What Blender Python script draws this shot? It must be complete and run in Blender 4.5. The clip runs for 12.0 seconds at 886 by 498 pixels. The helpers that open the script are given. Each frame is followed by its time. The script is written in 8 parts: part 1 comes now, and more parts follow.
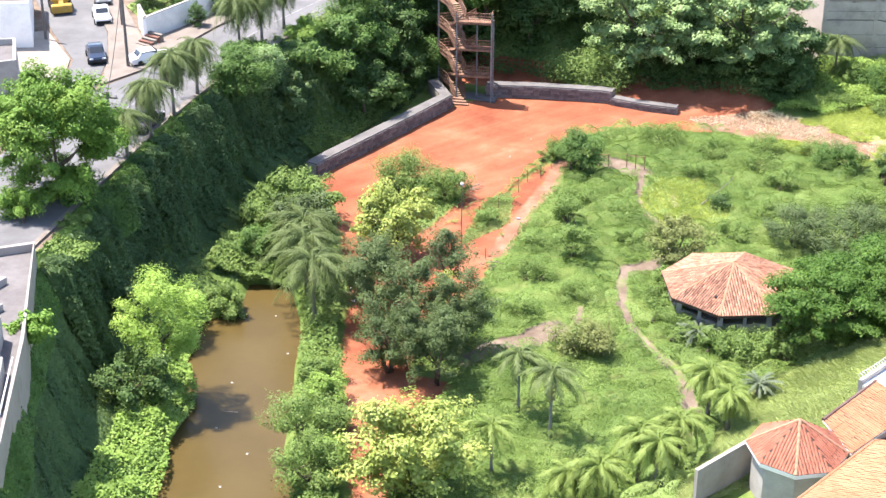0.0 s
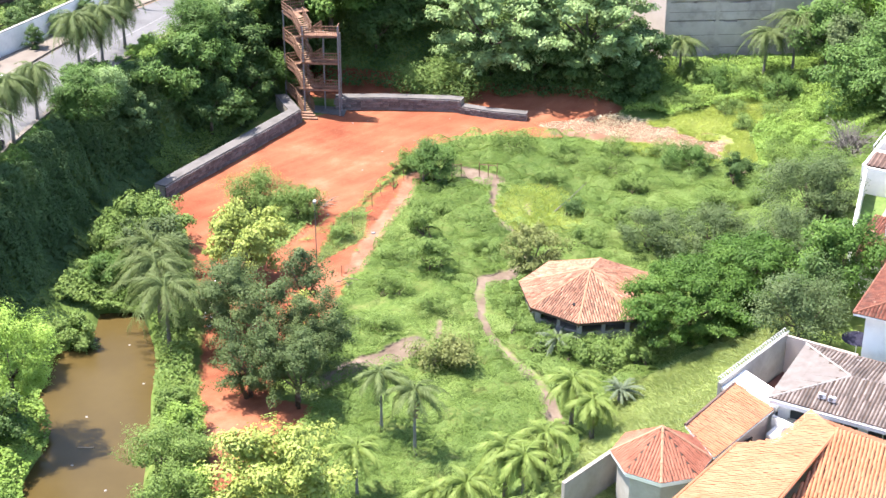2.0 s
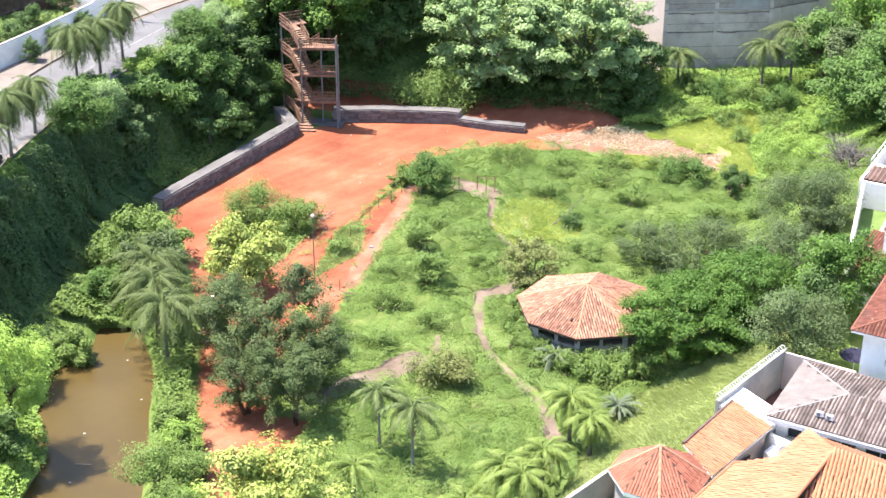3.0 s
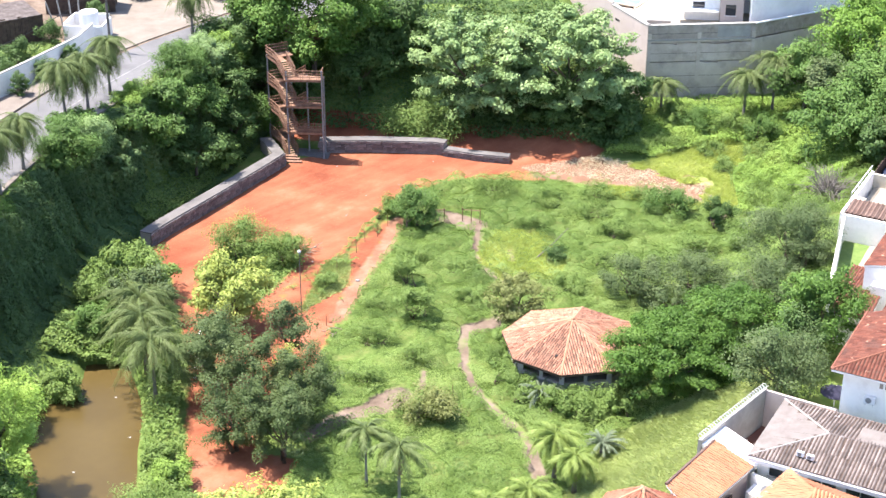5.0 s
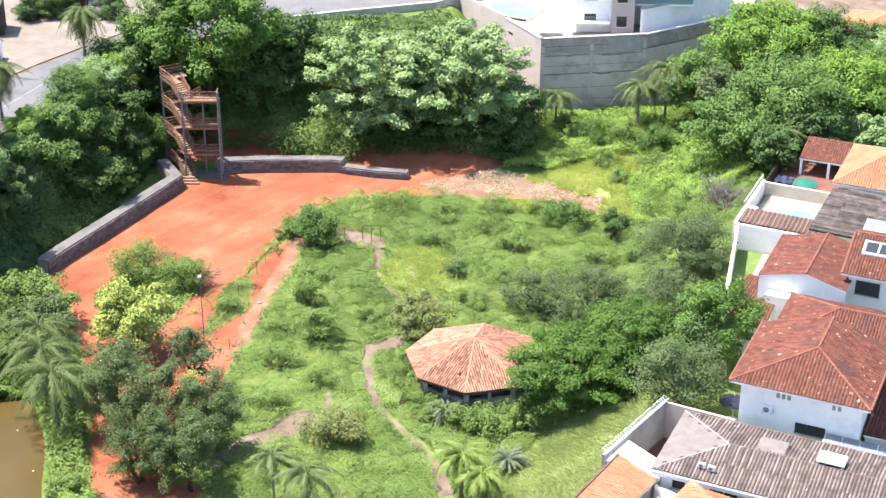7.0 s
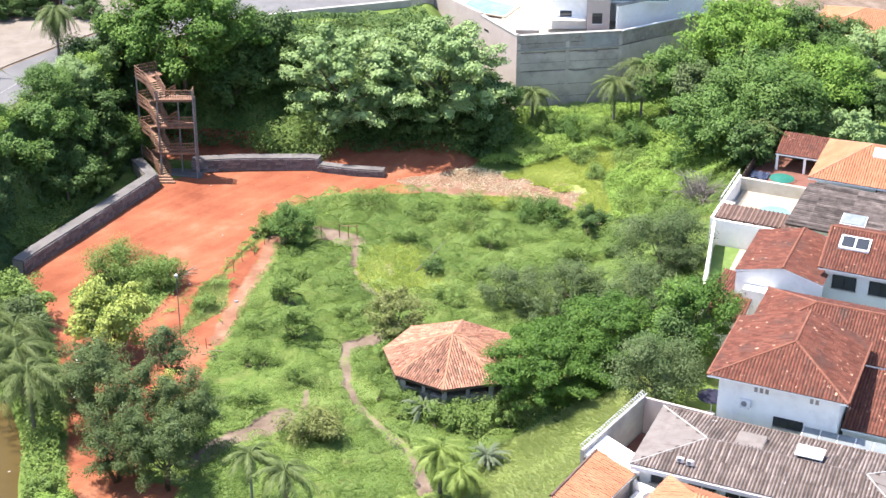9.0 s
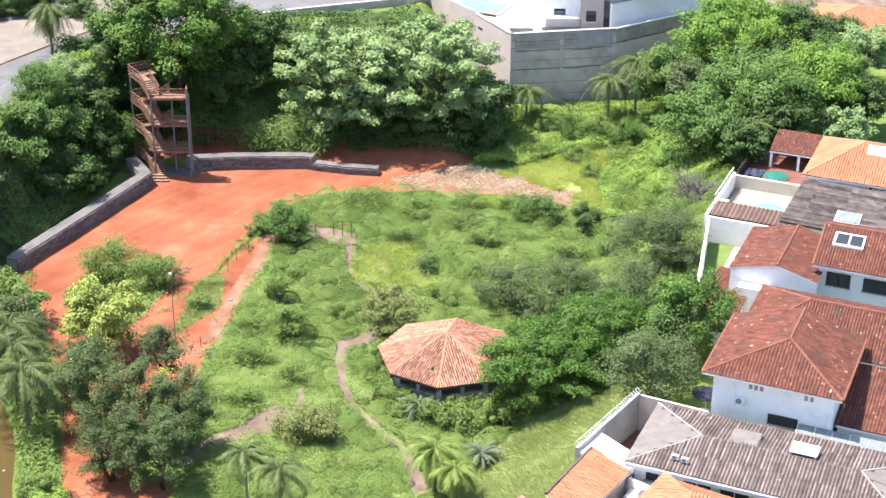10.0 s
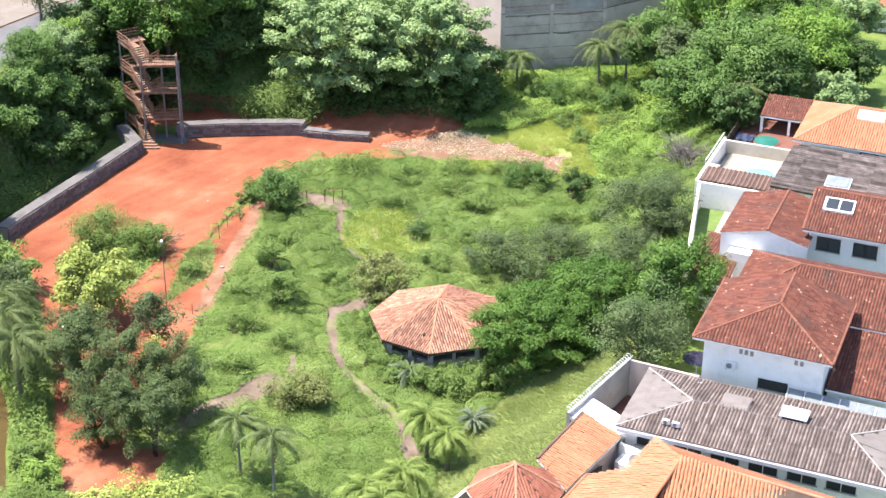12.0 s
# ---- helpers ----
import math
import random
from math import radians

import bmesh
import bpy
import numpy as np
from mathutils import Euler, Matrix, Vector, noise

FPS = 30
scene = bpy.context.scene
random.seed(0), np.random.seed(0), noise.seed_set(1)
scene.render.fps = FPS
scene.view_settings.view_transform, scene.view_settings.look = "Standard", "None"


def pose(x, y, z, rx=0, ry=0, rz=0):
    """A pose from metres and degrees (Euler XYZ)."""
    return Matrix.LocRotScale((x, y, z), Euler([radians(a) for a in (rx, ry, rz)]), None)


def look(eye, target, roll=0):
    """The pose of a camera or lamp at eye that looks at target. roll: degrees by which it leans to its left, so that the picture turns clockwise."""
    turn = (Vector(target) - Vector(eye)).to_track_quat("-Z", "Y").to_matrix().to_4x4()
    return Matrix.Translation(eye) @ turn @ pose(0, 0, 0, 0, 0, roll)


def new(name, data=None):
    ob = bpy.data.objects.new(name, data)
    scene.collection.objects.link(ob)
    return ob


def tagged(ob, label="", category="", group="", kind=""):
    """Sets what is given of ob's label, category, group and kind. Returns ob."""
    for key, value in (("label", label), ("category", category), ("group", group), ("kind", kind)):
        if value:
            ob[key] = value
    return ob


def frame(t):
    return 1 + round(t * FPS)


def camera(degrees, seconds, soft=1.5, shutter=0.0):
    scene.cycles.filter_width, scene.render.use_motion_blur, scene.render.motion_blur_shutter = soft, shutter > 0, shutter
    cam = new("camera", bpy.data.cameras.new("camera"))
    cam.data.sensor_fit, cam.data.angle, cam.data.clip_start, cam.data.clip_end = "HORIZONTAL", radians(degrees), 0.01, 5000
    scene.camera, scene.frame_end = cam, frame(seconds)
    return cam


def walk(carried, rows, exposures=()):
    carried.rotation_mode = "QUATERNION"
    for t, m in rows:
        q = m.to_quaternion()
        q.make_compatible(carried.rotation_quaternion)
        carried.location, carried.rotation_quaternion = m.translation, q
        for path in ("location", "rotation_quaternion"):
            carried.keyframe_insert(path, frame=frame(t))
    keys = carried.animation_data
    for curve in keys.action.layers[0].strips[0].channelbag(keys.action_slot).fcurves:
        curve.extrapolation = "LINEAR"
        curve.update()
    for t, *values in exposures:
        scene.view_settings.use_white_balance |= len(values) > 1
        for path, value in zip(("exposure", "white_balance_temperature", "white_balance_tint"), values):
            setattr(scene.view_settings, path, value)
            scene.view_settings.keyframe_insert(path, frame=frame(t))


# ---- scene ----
cam = camera(31.68, 12.0, soft=1.5)
walk(cam, [
    (0.0, pose(0.21, -2.17, 63.10, 63.400, -0.096, 11.559)),
    (0.5, pose(0.22, -1.59, 63.09, 63.463, -0.114, 11.100)),
    (0.7, pose(0.21, -1.40, 63.12, 63.483, -0.132, 9.819)),
    (1.0, pose(0.18, -1.12, 63.15, 63.506, -0.158, 7.328)),
    (1.2, pose(0.11, -0.96, 63.21, 63.502, -0.163, 6.338)),
    (1.5, pose(0.01, -0.73, 63.30, 63.514, -0.170, 5.745)),
    (2.0, pose(0.01, -0.44, 63.40, 63.549, -0.147, 5.709)),
    (2.5, pose(-0.05, -0.17, 63.75, 63.565, -0.148, 5.672)),
    (3.0, pose(-0.04, -0.02, 64.33, 63.650, -0.166, 5.630)),
    (3.2, pose(-0.03, -0.03, 64.60, 63.679, -0.167, 5.595)),
    (4.8, pose(0.06, -0.13, 66.75, 63.932, -0.179, 5.086)),
    (5.0, pose(0.07, -0.14, 67.02, 63.957, -0.180, 5.094)),
    (5.5, pose(0.04, -0.16, 67.72, 63.995, -0.218, 5.078)),
    (6.0, pose(0.03, -0.14, 68.23, 64.055, -0.281, 4.753)),
    (6.2, pose(0.06, -0.12, 68.31, 64.100, -0.274, 4.148)),
    (6.5, pose(0.11, -0.10, 68.43, 64.108, -0.262, 2.861)),
    (6.7, pose(0.06, -0.11, 68.49, 64.119, -0.278, 1.902)),
    (7.0, pose(-0.01, -0.11, 68.59, 64.088, -0.302, 1.074)),
    (7.2, pose(-0.01, -0.10, 68.55, 64.095, -0.305, 0.889)),
    (8.8, pose(-0.00, -0.01, 68.27, 64.085, -0.329, 0.205)),
    (9.0, pose(0.00, -0.00, 68.23, 64.097, -0.332, 0.161)),
    (9.5, pose(-0.03, -0.01, 68.19, 64.088, -0.333, 0.064)),
    (10.0, pose(-0.03, -0.00, 68.16, 64.051, -0.326, -0.083)),
    (10.5, pose(0.01, 0.01, 68.14, 63.759, -0.312, -0.209)),
    (11.0, pose(-0.03, -0.08, 68.17, 63.404, -0.307, -0.318)),
    (11.5, pose(-0.01, -0.10, 68.19, 63.100, -0.272, -0.399)),
    (12.0, pose(-0.01, -0.09, 68.29, 62.784, -0.262, -0.470)),
], exposures=[(0.0, 1.84, 6500, 16), (3.0, 1.86, 6500, 16), (6.0, 1.79, 6500, 16), (9.0, 1.60, 6500, 16), (12.0, 1.60, 6500, 16)])

# ---- daylight: high sun from the west-north-west, clear sky ----
SUN = Vector((-0.43, 0.15, 1.0)).normalized()
world = bpy.data.worlds.new("sky")
scene.world = world
world.use_nodes = True
wn = world.node_tree
sky = wn.nodes.new("ShaderNodeTexSky")
sky.sky_type = "NISHITA"
sky.sun_disc = False
sky.sun_elevation = math.asin(SUN.z)
sky.sun_rotation = math.atan2(SUN.x, SUN.y)
wn.links.new(sky.outputs[0], wn.nodes["Background"].inputs[0])
wn.nodes["Background"].inputs[1].default_value = 0.135
sun = new("sun", bpy.data.lights.new("sun", "SUN"))
sun.data.energy = 4.3
sun.data.angle = radians(0.6)
sun.data.color = (1.0, 0.95, 0.87)
sun.matrix_world = look(SUN * 100, (0, 0, 0))

# ---- materials ----
def rgb(c):
    return (c[0], c[1], c[2], 1.0)


def mat(name, a, b, scale=2.0, rough=0.85, bump=0.25, fine=25.0, metal=0.0, island=0.0, stain=None, stain_scale=0.5, stain_amount=0.5, spec=0.3, obj_random=0.0, speck=None, speck_scale=3.0, speck_from=0.64):
    """Two-scale procedural surface: broad colour change, fine relief, optional stains and piece-to-piece change."""
    m = bpy.data.materials.new(name)
    m.use_nodes = True
    nt = m.node_tree
    p = nt.nodes["Principled BSDF"]
    tc = nt.nodes.new("ShaderNodeTexCoord")
    n1 = nt.nodes.new("ShaderNodeTexNoise")
    n1.inputs["Scale"].default_value, n1.inputs["Detail"].default_value, n1.inputs["Roughness"].default_value = scale, 8, 0.65
    nt.links.new(tc.outputs["Object"], n1.inputs["Vector"])
    r1 = nt.nodes.new("ShaderNodeValToRGB")
    r1.color_ramp.elements[0].position, r1.color_ramp.elements[1].position = 0.34, 0.66
    r1.color_ramp.elements[0].color, r1.color_ramp.elements[1].color = rgb(a), rgb(b)
    nt.links.new(n1.outputs["Fac"], r1.inputs[0])
    out = r1.outputs[0]
    if stain:
        n2 = nt.nodes.new("ShaderNodeTexNoise")
        n2.inputs["Scale"].default_value, n2.inputs["Detail"].default_value = stain_scale, 9
        n2.inputs["Roughness"].default_value = 0.7
        nt.links.new(tc.outputs["Object"], n2.inputs["Vector"])
        r2 = nt.nodes.new("ShaderNodeValToRGB")
        r2.color_ramp.elements[0].position, r2.color_ramp.elements[1].position = 0.5, 0.66
        r2.color_ramp.elements[0].color, r2.color_ramp.elements[1].color = (0, 0, 0, 1), (stain_amount,) * 3 + (1,)
        nt.links.new(n2.outputs["Fac"], r2.inputs[0])
        mx = nt.nodes.new("ShaderNodeMixRGB")
        mx.inputs[2].default_value = rgb(stain)
        nt.links.new(r2.outputs[0], mx.inputs[0])
        nt.links.new(out, mx.inputs[1])
        out = mx.outputs[0]
    if speck:
        # small scattered spots such as lichen
        n4 = nt.nodes.new("ShaderNodeTexNoise")
        n4.inputs["Scale"].default_value, n4.inputs["Detail"].default_value = speck_scale, 3
        nt.links.new(tc.outputs["Object"], n4.inputs["Vector"])
        r4 = nt.nodes.new("ShaderNodeValToRGB")
        r4.color_ramp.elements[0].position, r4.color_ramp.elements[1].position = speck_from, speck_from + 0.05
        nt.links.new(n4.outputs["Fac"], r4.inputs[0])
        m4 = nt.nodes.new("ShaderNodeMixRGB")
        m4.inputs[2].default_value = rgb(speck)
        nt.links.new(r4.outputs[0], m4.inputs[0])
        nt.links.new(out, m4.inputs[1])
        out = m4.outputs[0]
    if island or obj_random:
        hs = nt.nodes.new("ShaderNodeHueSaturation")
        src = nt.nodes.new("ShaderNodeNewGeometry").outputs["Random Per Island"] if island else nt.nodes.new("ShaderNodeObjectInfo").outputs["Random"]
        k = island or obj_random
        mr = nt.nodes.new("ShaderNodeMapRange")
        mr.inputs["To Min"].default_value, mr.inputs["To Max"].default_value = 1 - k, 1 + k
        nt.links.new(src, mr.inputs["Value"])
        nt.links.new(mr.outputs[0], hs.inputs["Value"])
        nt.links.new(out, hs.inputs["Color"])
        out = hs.outputs[0]
    nt.links.new(out, p.inputs["Base Color"])
    p.inputs["Roughness"].default_value, p.inputs["Metallic"].default_value = rough, metal
    p.inputs["Specular IOR Level"].default_value = spec
    if bump:
        n3 = nt.nodes.new("ShaderNodeTexNoise")
        n3.inputs["Scale"].default_value, n3.inputs["Detail"].default_value = fine, 5
        nt.links.new(tc.outputs["Object"], n3.inputs["Vector"])
        bp = nt.nodes.new("ShaderNodeBump")
        bp.inputs["Strength"].default_value, bp.inputs["Distance"].default_value = bump, 0.05
        nt.links.new(n3.outputs["Fac"], bp.inputs["Height"])
        nt.links.new(bp.outputs[0], p.inputs["Normal"])
    return m


def leaf_mat(name, dark, mid, light, gloss=0.55, through_light=0.22, patch=0.25):
    """Foliage: colour from leaf to leaf and in broad patches, some light passing through."""
    m = bpy.data.materials.new(name)
    m.use_nodes = True
    nt = m.node_tree
    p = nt.nodes["Principled BSDF"]
    geo = nt.nodes.new("ShaderNodeNewGeometry")
    tc = nt.nodes.new("ShaderNodeTexCoord")
    n1 = nt.nodes.new("ShaderNodeTexNoise")
    n1.inputs["Scale"].default_value, n1.inputs["Detail"].default_value = patch, 3
    nt.links.new(tc.outputs["Object"], n1.inputs["Vector"])
    add = nt.nodes.new("ShaderNodeMath")
    add.operation = "MULTIPLY_ADD"
    add.inputs[1].default_value = 0.28
    nt.links.new(geo.outputs["Random Per Island"], add.inputs[0])
    sc = nt.nodes.new("ShaderNodeMapRange")
    sc.inputs["From Min"].default_value, sc.inputs["From Max"].default_value = 0.3, 0.7
    sc.inputs["To Min"].default_value, sc.inputs["To Max"].default_value = 0.06, 0.66
    nt.links.new(n1.outputs["Fac"], sc.inputs["Value"])
    nt.links.new(sc.outputs[0], add.inputs[2])
    r = nt.nodes.new("ShaderNodeValToRGB")
    e = r.color_ramp.elements
    e[0].position, e[0].color = 0.0, rgb(dark)
    e[1].position, e[1].color = 1.0, rgb(light)
    k = e.new(0.5)
    k.color = rgb(mid)
    nt.links.new(add.outputs[0], r.inputs[0])
    nt.links.new(r.outputs[0], p.inputs["Base Color"])
    p.inputs["Roughness"].default_value = gloss
    p.inputs["Specular IOR Level"].default_value = 0.16
    tr = nt.nodes.new("ShaderNodeBsdfTranslucent")
    nt.links.new(r.outputs[0], tr.inputs[0])
    mx = nt.nodes.new("ShaderNodeMixShader")
    mx.inputs[0].default_value = through_light
    nt.links.new(p.outputs[0], mx.inputs[1])
    nt.links.new(tr.outputs[0], mx.inputs[2])
    nt.links.new(mx.outputs[0], nt.nodes["Material Output"].inputs[0])
    return m


def glass_mat(name, tint, rough=0.08):
    m = bpy.data.materials.new(name)
    m.use_nodes = True
    p = m.node_tree.nodes["Principled BSDF"]
    p.inputs["Base Color"].default_value = rgb(tint)
    p.inputs["Roughness"].default_value = rough
    p.inputs["Specular IOR Level"].default_value = 0.6
    return m


M_BARK = mat("bark", (0.066, 0.046, 0.033), (0.145, 0.112, 0.086), 3, 0.95, 0.6, 14)
M_PALM_BARK = mat("palm_bark", (0.106, 0.092, 0.079), (0.211, 0.191, 0.172), 4, 0.9, 0.5, 10)
M_PALE_BARK = mat("pale_bark", (0.198, 0.185, 0.172), (0.277, 0.264, 0.244), 4, 0.9, 0.3, 10)
L_DARK = leaf_mat("leaf_dark_green", (0.037, 0.074, 0.020), (0.074, 0.134, 0.036), (0.135, 0.21, 0.062))
L_GREY = leaf_mat("leaf_grey_green", (0.046, 0.078, 0.026), (0.094, 0.138, 0.051), (0.165, 0.21, 0.090))
L_LEAFY = leaf_mat("leaf_fresh_green", (0.062, 0.135, 0.020), (0.135, 0.25, 0.038), (0.24, 0.36, 0.075))
L_GROVE = leaf_mat("leaf_dark_olive_green", (0.044, 0.074, 0.024), (0.094, 0.138, 0.046), (0.18, 0.218, 0.084))
L_RICH = leaf_mat("leaf_rich_green", (0.042, 0.090, 0.020), (0.092, 0.172, 0.038), (0.17, 0.27, 0.072))
L_FLAME = leaf_mat("leaf_feathery_green", (0.036, 0.085, 0.014), (0.080, 0.162, 0.027), (0.150, 0.25, 0.050))
L_BRIGHT = leaf_mat("leaf_bright_green", (0.105, 0.185, 0.038), (0.21, 0.33, 0.064), (0.33, 0.44, 0.112))
L_ACACIA = leaf_mat("leaf_lime_green", (0.13, 0.235, 0.038), (0.27, 0.415, 0.075), (0.40, 0.53, 0.125))
L_YELLOW = leaf_mat("leaf_yellow_green", (0.165, 0.215, 0.042), (0.30, 0.36, 0.085), (0.42, 0.46, 0.15))
L_PALE = leaf_mat("leaf_pale_green", (0.112, 0.185, 0.064), (0.215, 0.32, 0.118), (0.335, 0.435, 0.192), gloss=0.48)
L_WEED = leaf_mat("weed_green", (0.072, 0.132, 0.030), (0.143, 0.222, 0.052), (0.235, 0.312, 0.090), patch=0.12)
L_LAWN = leaf_mat("grass_light_green", (0.25, 0.315, 0.095), (0.36, 0.43, 0.155), (0.46, 0.51, 0.22), patch=0.12, through_light=0.4)
L_LIME = leaf_mat("grass_lime_green", (0.31, 0.39, 0.085), (0.45, 0.52, 0.135), (0.56, 0.61, 0.21), patch=0.2, through_light=0.45)
L_VINE = leaf_mat("vine_green", (0.036, 0.070, 0.026), (0.080, 0.138, 0.048), (0.155, 0.23, 0.082), patch=0.2)
L_OLIVE = leaf_mat("leaf_olive_brown", (0.085, 0.112, 0.030), (0.172, 0.20, 0.062), (0.30, 0.31, 0.118))
L_STRAW = leaf_mat("pale_straw", (0.33, 0.28, 0.17), (0.46, 0.41, 0.28), (0.58, 0.53, 0.40))
L_DRY = leaf_mat("dry_leaf", (0.16, 0.12, 0.08), (0.27, 0.21, 0.14), (0.38, 0.31, 0.22))
L_PALM = leaf_mat("palm_green", (0.052, 0.080, 0.026), (0.110, 0.150, 0.048), (0.205, 0.25, 0.092), patch=0.6)
L_PALM_Y = leaf_mat("palm_yellow_green", (0.080, 0.124, 0.027), (0.168, 0.235, 0.052), (0.29, 0.345, 0.098), patch=0.6)
L_CYCAD = leaf_mat("cycad_grey_green", (0.070, 0.100, 0.058), (0.14, 0.178, 0.108), (0.22, 0.255, 0.165), patch=0.6)
M_TILE = mat("clay_tile_pale", (0.27, 0.118, 0.072), (0.41, 0.225, 0.148), 1.2, 0.85, 0.2, 30, island=0.38, stain=(0.145, 0.079, 0.053), stain_scale=0.5, stain_amount=0.45)
M_TILE_OR = mat("clay_tile_orange", (0.33, 0.128, 0.062), (0.40, 0.175, 0.092), 0.5, 0.85, 0.15, 30, island=0.06, stain=(0.264, 0.125, 0.073), stain_scale=0.3, stain_amount=0.35)
M_TILE_RED = mat("clay_tile_weathered_red", (0.098, 0.032, 0.021), (0.158, 0.058, 0.037), 1.1, 0.9, 0.25, 30, island=0.24, stain=(0.060, 0.034, 0.028), stain_scale=0.55, stain_amount=0.8, speck=(0.36, 0.22, 0.15), speck_scale=2.1, speck_from=0.66)
M_TILE_KIOSK = mat("clay_tile_rose", (0.25, 0.088, 0.053), (0.33, 0.135, 0.085), 0.8, 0.85, 0.15, 30, island=0.09)
M_RIDGE = mat("clay_ridge", (0.317, 0.158, 0.092), (0.396, 0.224, 0.139), 1.5, 0.85, 0.2, 25, island=0.12)
M_RIDGE_RED = mat("clay_ridge_red", (0.16, 0.058, 0.036), (0.225, 0.098, 0.062), 1.5, 0.85, 0.2, 25, island=0.15)
M_FIBRO = mat("fibre_cement_weathered", (0.098, 0.078, 0.070), (0.195, 0.165, 0.150), 1.2, 0.95, 0.3, 20, island=0.4, stain=(0.062, 0.053, 0.050), stain_scale=0.45, stain_amount=0.55, speck=(0.34, 0.32, 0.31), speck_scale=1.3, speck_from=0.69)
M_FIBRO_PALE = mat("fibre_cement_pale", (0.135, 0.115, 0.104), (0.19, 0.17, 0.155), 1.2, 0.95, 0.3, 20, stain=(0.134, 0.118, 0.112), stain_scale=0.6)
M_WOODROOF = mat("weathered_board_roof", (0.070, 0.056, 0.050), (0.16, 0.135, 0.122), 1.4, 0.95, 0.3, 15, island=0.5, stain=(0.050, 0.043, 0.037), stain_scale=0.8)
M_BROWNROOF = mat("brown_sheet_roof", (0.099, 0.059, 0.046), (0.158, 0.106, 0.086), 1.2, 0.8, 0.2, 15, island=0.15)
M_WHITE = mat("white_render", (0.79, 0.77, 0.735), (0.86, 0.84, 0.805), 0.7, 0.8, 0.08, 40, stain=(0.473, 0.456, 0.430), stain_scale=0.4, stain_amount=0.35)
M_CREAM = mat("cream_render", (0.465, 0.420, 0.330), (0.555, 0.517, 0.435), 0.7, 0.85, 0.1, 40, stain=(0.375, 0.330, 0.255), stain_scale=0.4, stain_amount=0.4)
M_PINK = mat("pinkish_render", (0.413, 0.345, 0.307), (0.495, 0.427, 0.390), 0.5, 0.9, 0.1, 30, stain=(0.300, 0.247, 0.217), stain_scale=0.25, stain_amount=0.5)
M_CONC = mat("bare_concrete", (0.245, 0.215, 0.188), (0.345, 0.31, 0.28), 0.6, 0.95, 0.25, 18, stain=(0.165, 0.145, 0.13), stain_scale=0.3, stain_amount=0.6)
M_GARAGE = mat("garage_concrete", (0.45, 0.375, 0.31), (0.57, 0.495, 0.425), 0.5, 0.95, 0.25, 14, stain=(0.25, 0.21, 0.18), stain_scale=0.35, stain_amount=0.6)
M_STAINED = mat("rain_stained_concrete", (0.28, 0.235, 0.20), (0.40, 0.345, 0.30), 0.8, 0.95, 0.25, 14, stain=(0.14, 0.118, 0.10), stain_scale=0.6, stain_amount=0.7)
M_CONC_PALE = mat("pale_concrete", (0.277, 0.264, 0.244), (0.370, 0.356, 0.330), 0.7, 0.95, 0.2, 18, stain=(0.198, 0.185, 0.172), stain_scale=0.3, stain_amount=0.5)
M_ROOFTOP = mat("dusty_grey_rooftop", (0.105, 0.096, 0.094), (0.155, 0.145, 0.14), 0.5, 0.95, 0.2, 20, stain=(0.085, 0.076, 0.073), stain_scale=0.4, stain_amount=0.5)
M_CAP = mat("wall_top_mortar", (0.098, 0.092, 0.088), (0.165, 0.157, 0.15), 0.8, 0.95, 0.3, 12, stain=(0.075, 0.068, 0.064), stain_scale=0.4, stain_amount=0.5)
M_STONE = mat("rough_wall_stone", (0.092, 0.079, 0.076), (0.178, 0.158, 0.152), 1.6, 0.95, 0.6, 7, obj_random=0.3)
M_FIELDSTONE = mat("field_stone", (0.198, 0.191, 0.191), (0.317, 0.304, 0.297), 2.0, 0.95, 0.6, 7, obj_random=0.3)
M_ASPHALT = mat("asphalt", (0.105, 0.104, 0.105), (0.142, 0.141, 0.141), 0.35, 0.95, 0.2, 60, stain=(0.076, 0.073, 0.073), stain_scale=0.15, stain_amount=0.5)
M_PAVE = mat("dusty_pavement", (0.14, 0.118, 0.098), (0.205, 0.178, 0.152), 0.4, 0.95, 0.2, 40, stain=(0.17, 0.145, 0.12), stain_scale=0.2, stain_amount=0.5)
M_PALEYARD = mat("pale_concrete_yard", (0.21, 0.18, 0.148), (0.29, 0.262, 0.225), 0.3, 0.95, 0.15, 40, stain=(0.297, 0.251, 0.198), stain_scale=0.15, stain_amount=0.5)
M_YARD = mat("dusty_bare_yard", (0.145, 0.122, 0.098), (0.20, 0.176, 0.146), 0.3, 0.95, 0.15, 40, stain=(0.23, 0.20, 0.16), stain_scale=0.25, stain_amount=0.5)
M_LINE = mat("road_paint", (0.15, 0.15, 0.15), (0.30, 0.30, 0.29), 2.5, 0.8, 0.1, 40)
M_RUST = mat("rusty_steel", (0.145, 0.073, 0.046), (0.238, 0.139, 0.092), 2.0, 0.8, 0.2, 20, stain=(0.330, 0.218, 0.145), stain_scale=0.9, stain_amount=0.4)
M_DARKRUST = mat("worn_wooden_tread", (0.20, 0.125, 0.08), (0.30, 0.20, 0.135), 2.0, 0.85, 0.2, 20)
M_STEEL = mat("grey_painted_steel", (0.158, 0.165, 0.172), (0.238, 0.244, 0.251), 1.5, 0.6, 0.05, 30, metal=0.2)
M_POLE = mat("weathered_pole", (0.099, 0.086, 0.079), (0.172, 0.152, 0.139), 2.0, 0.9, 0.3, 20)
M_DARKWOOD = mat("dark_timber", (0.040, 0.026, 0.020), (0.086, 0.059, 0.043), 2.0, 0.85, 0.3, 20)
M_TIMBER = mat("sunbleached_timber", (0.198, 0.152, 0.106), (0.297, 0.244, 0.185), 2.0, 0.9, 0.3, 20)
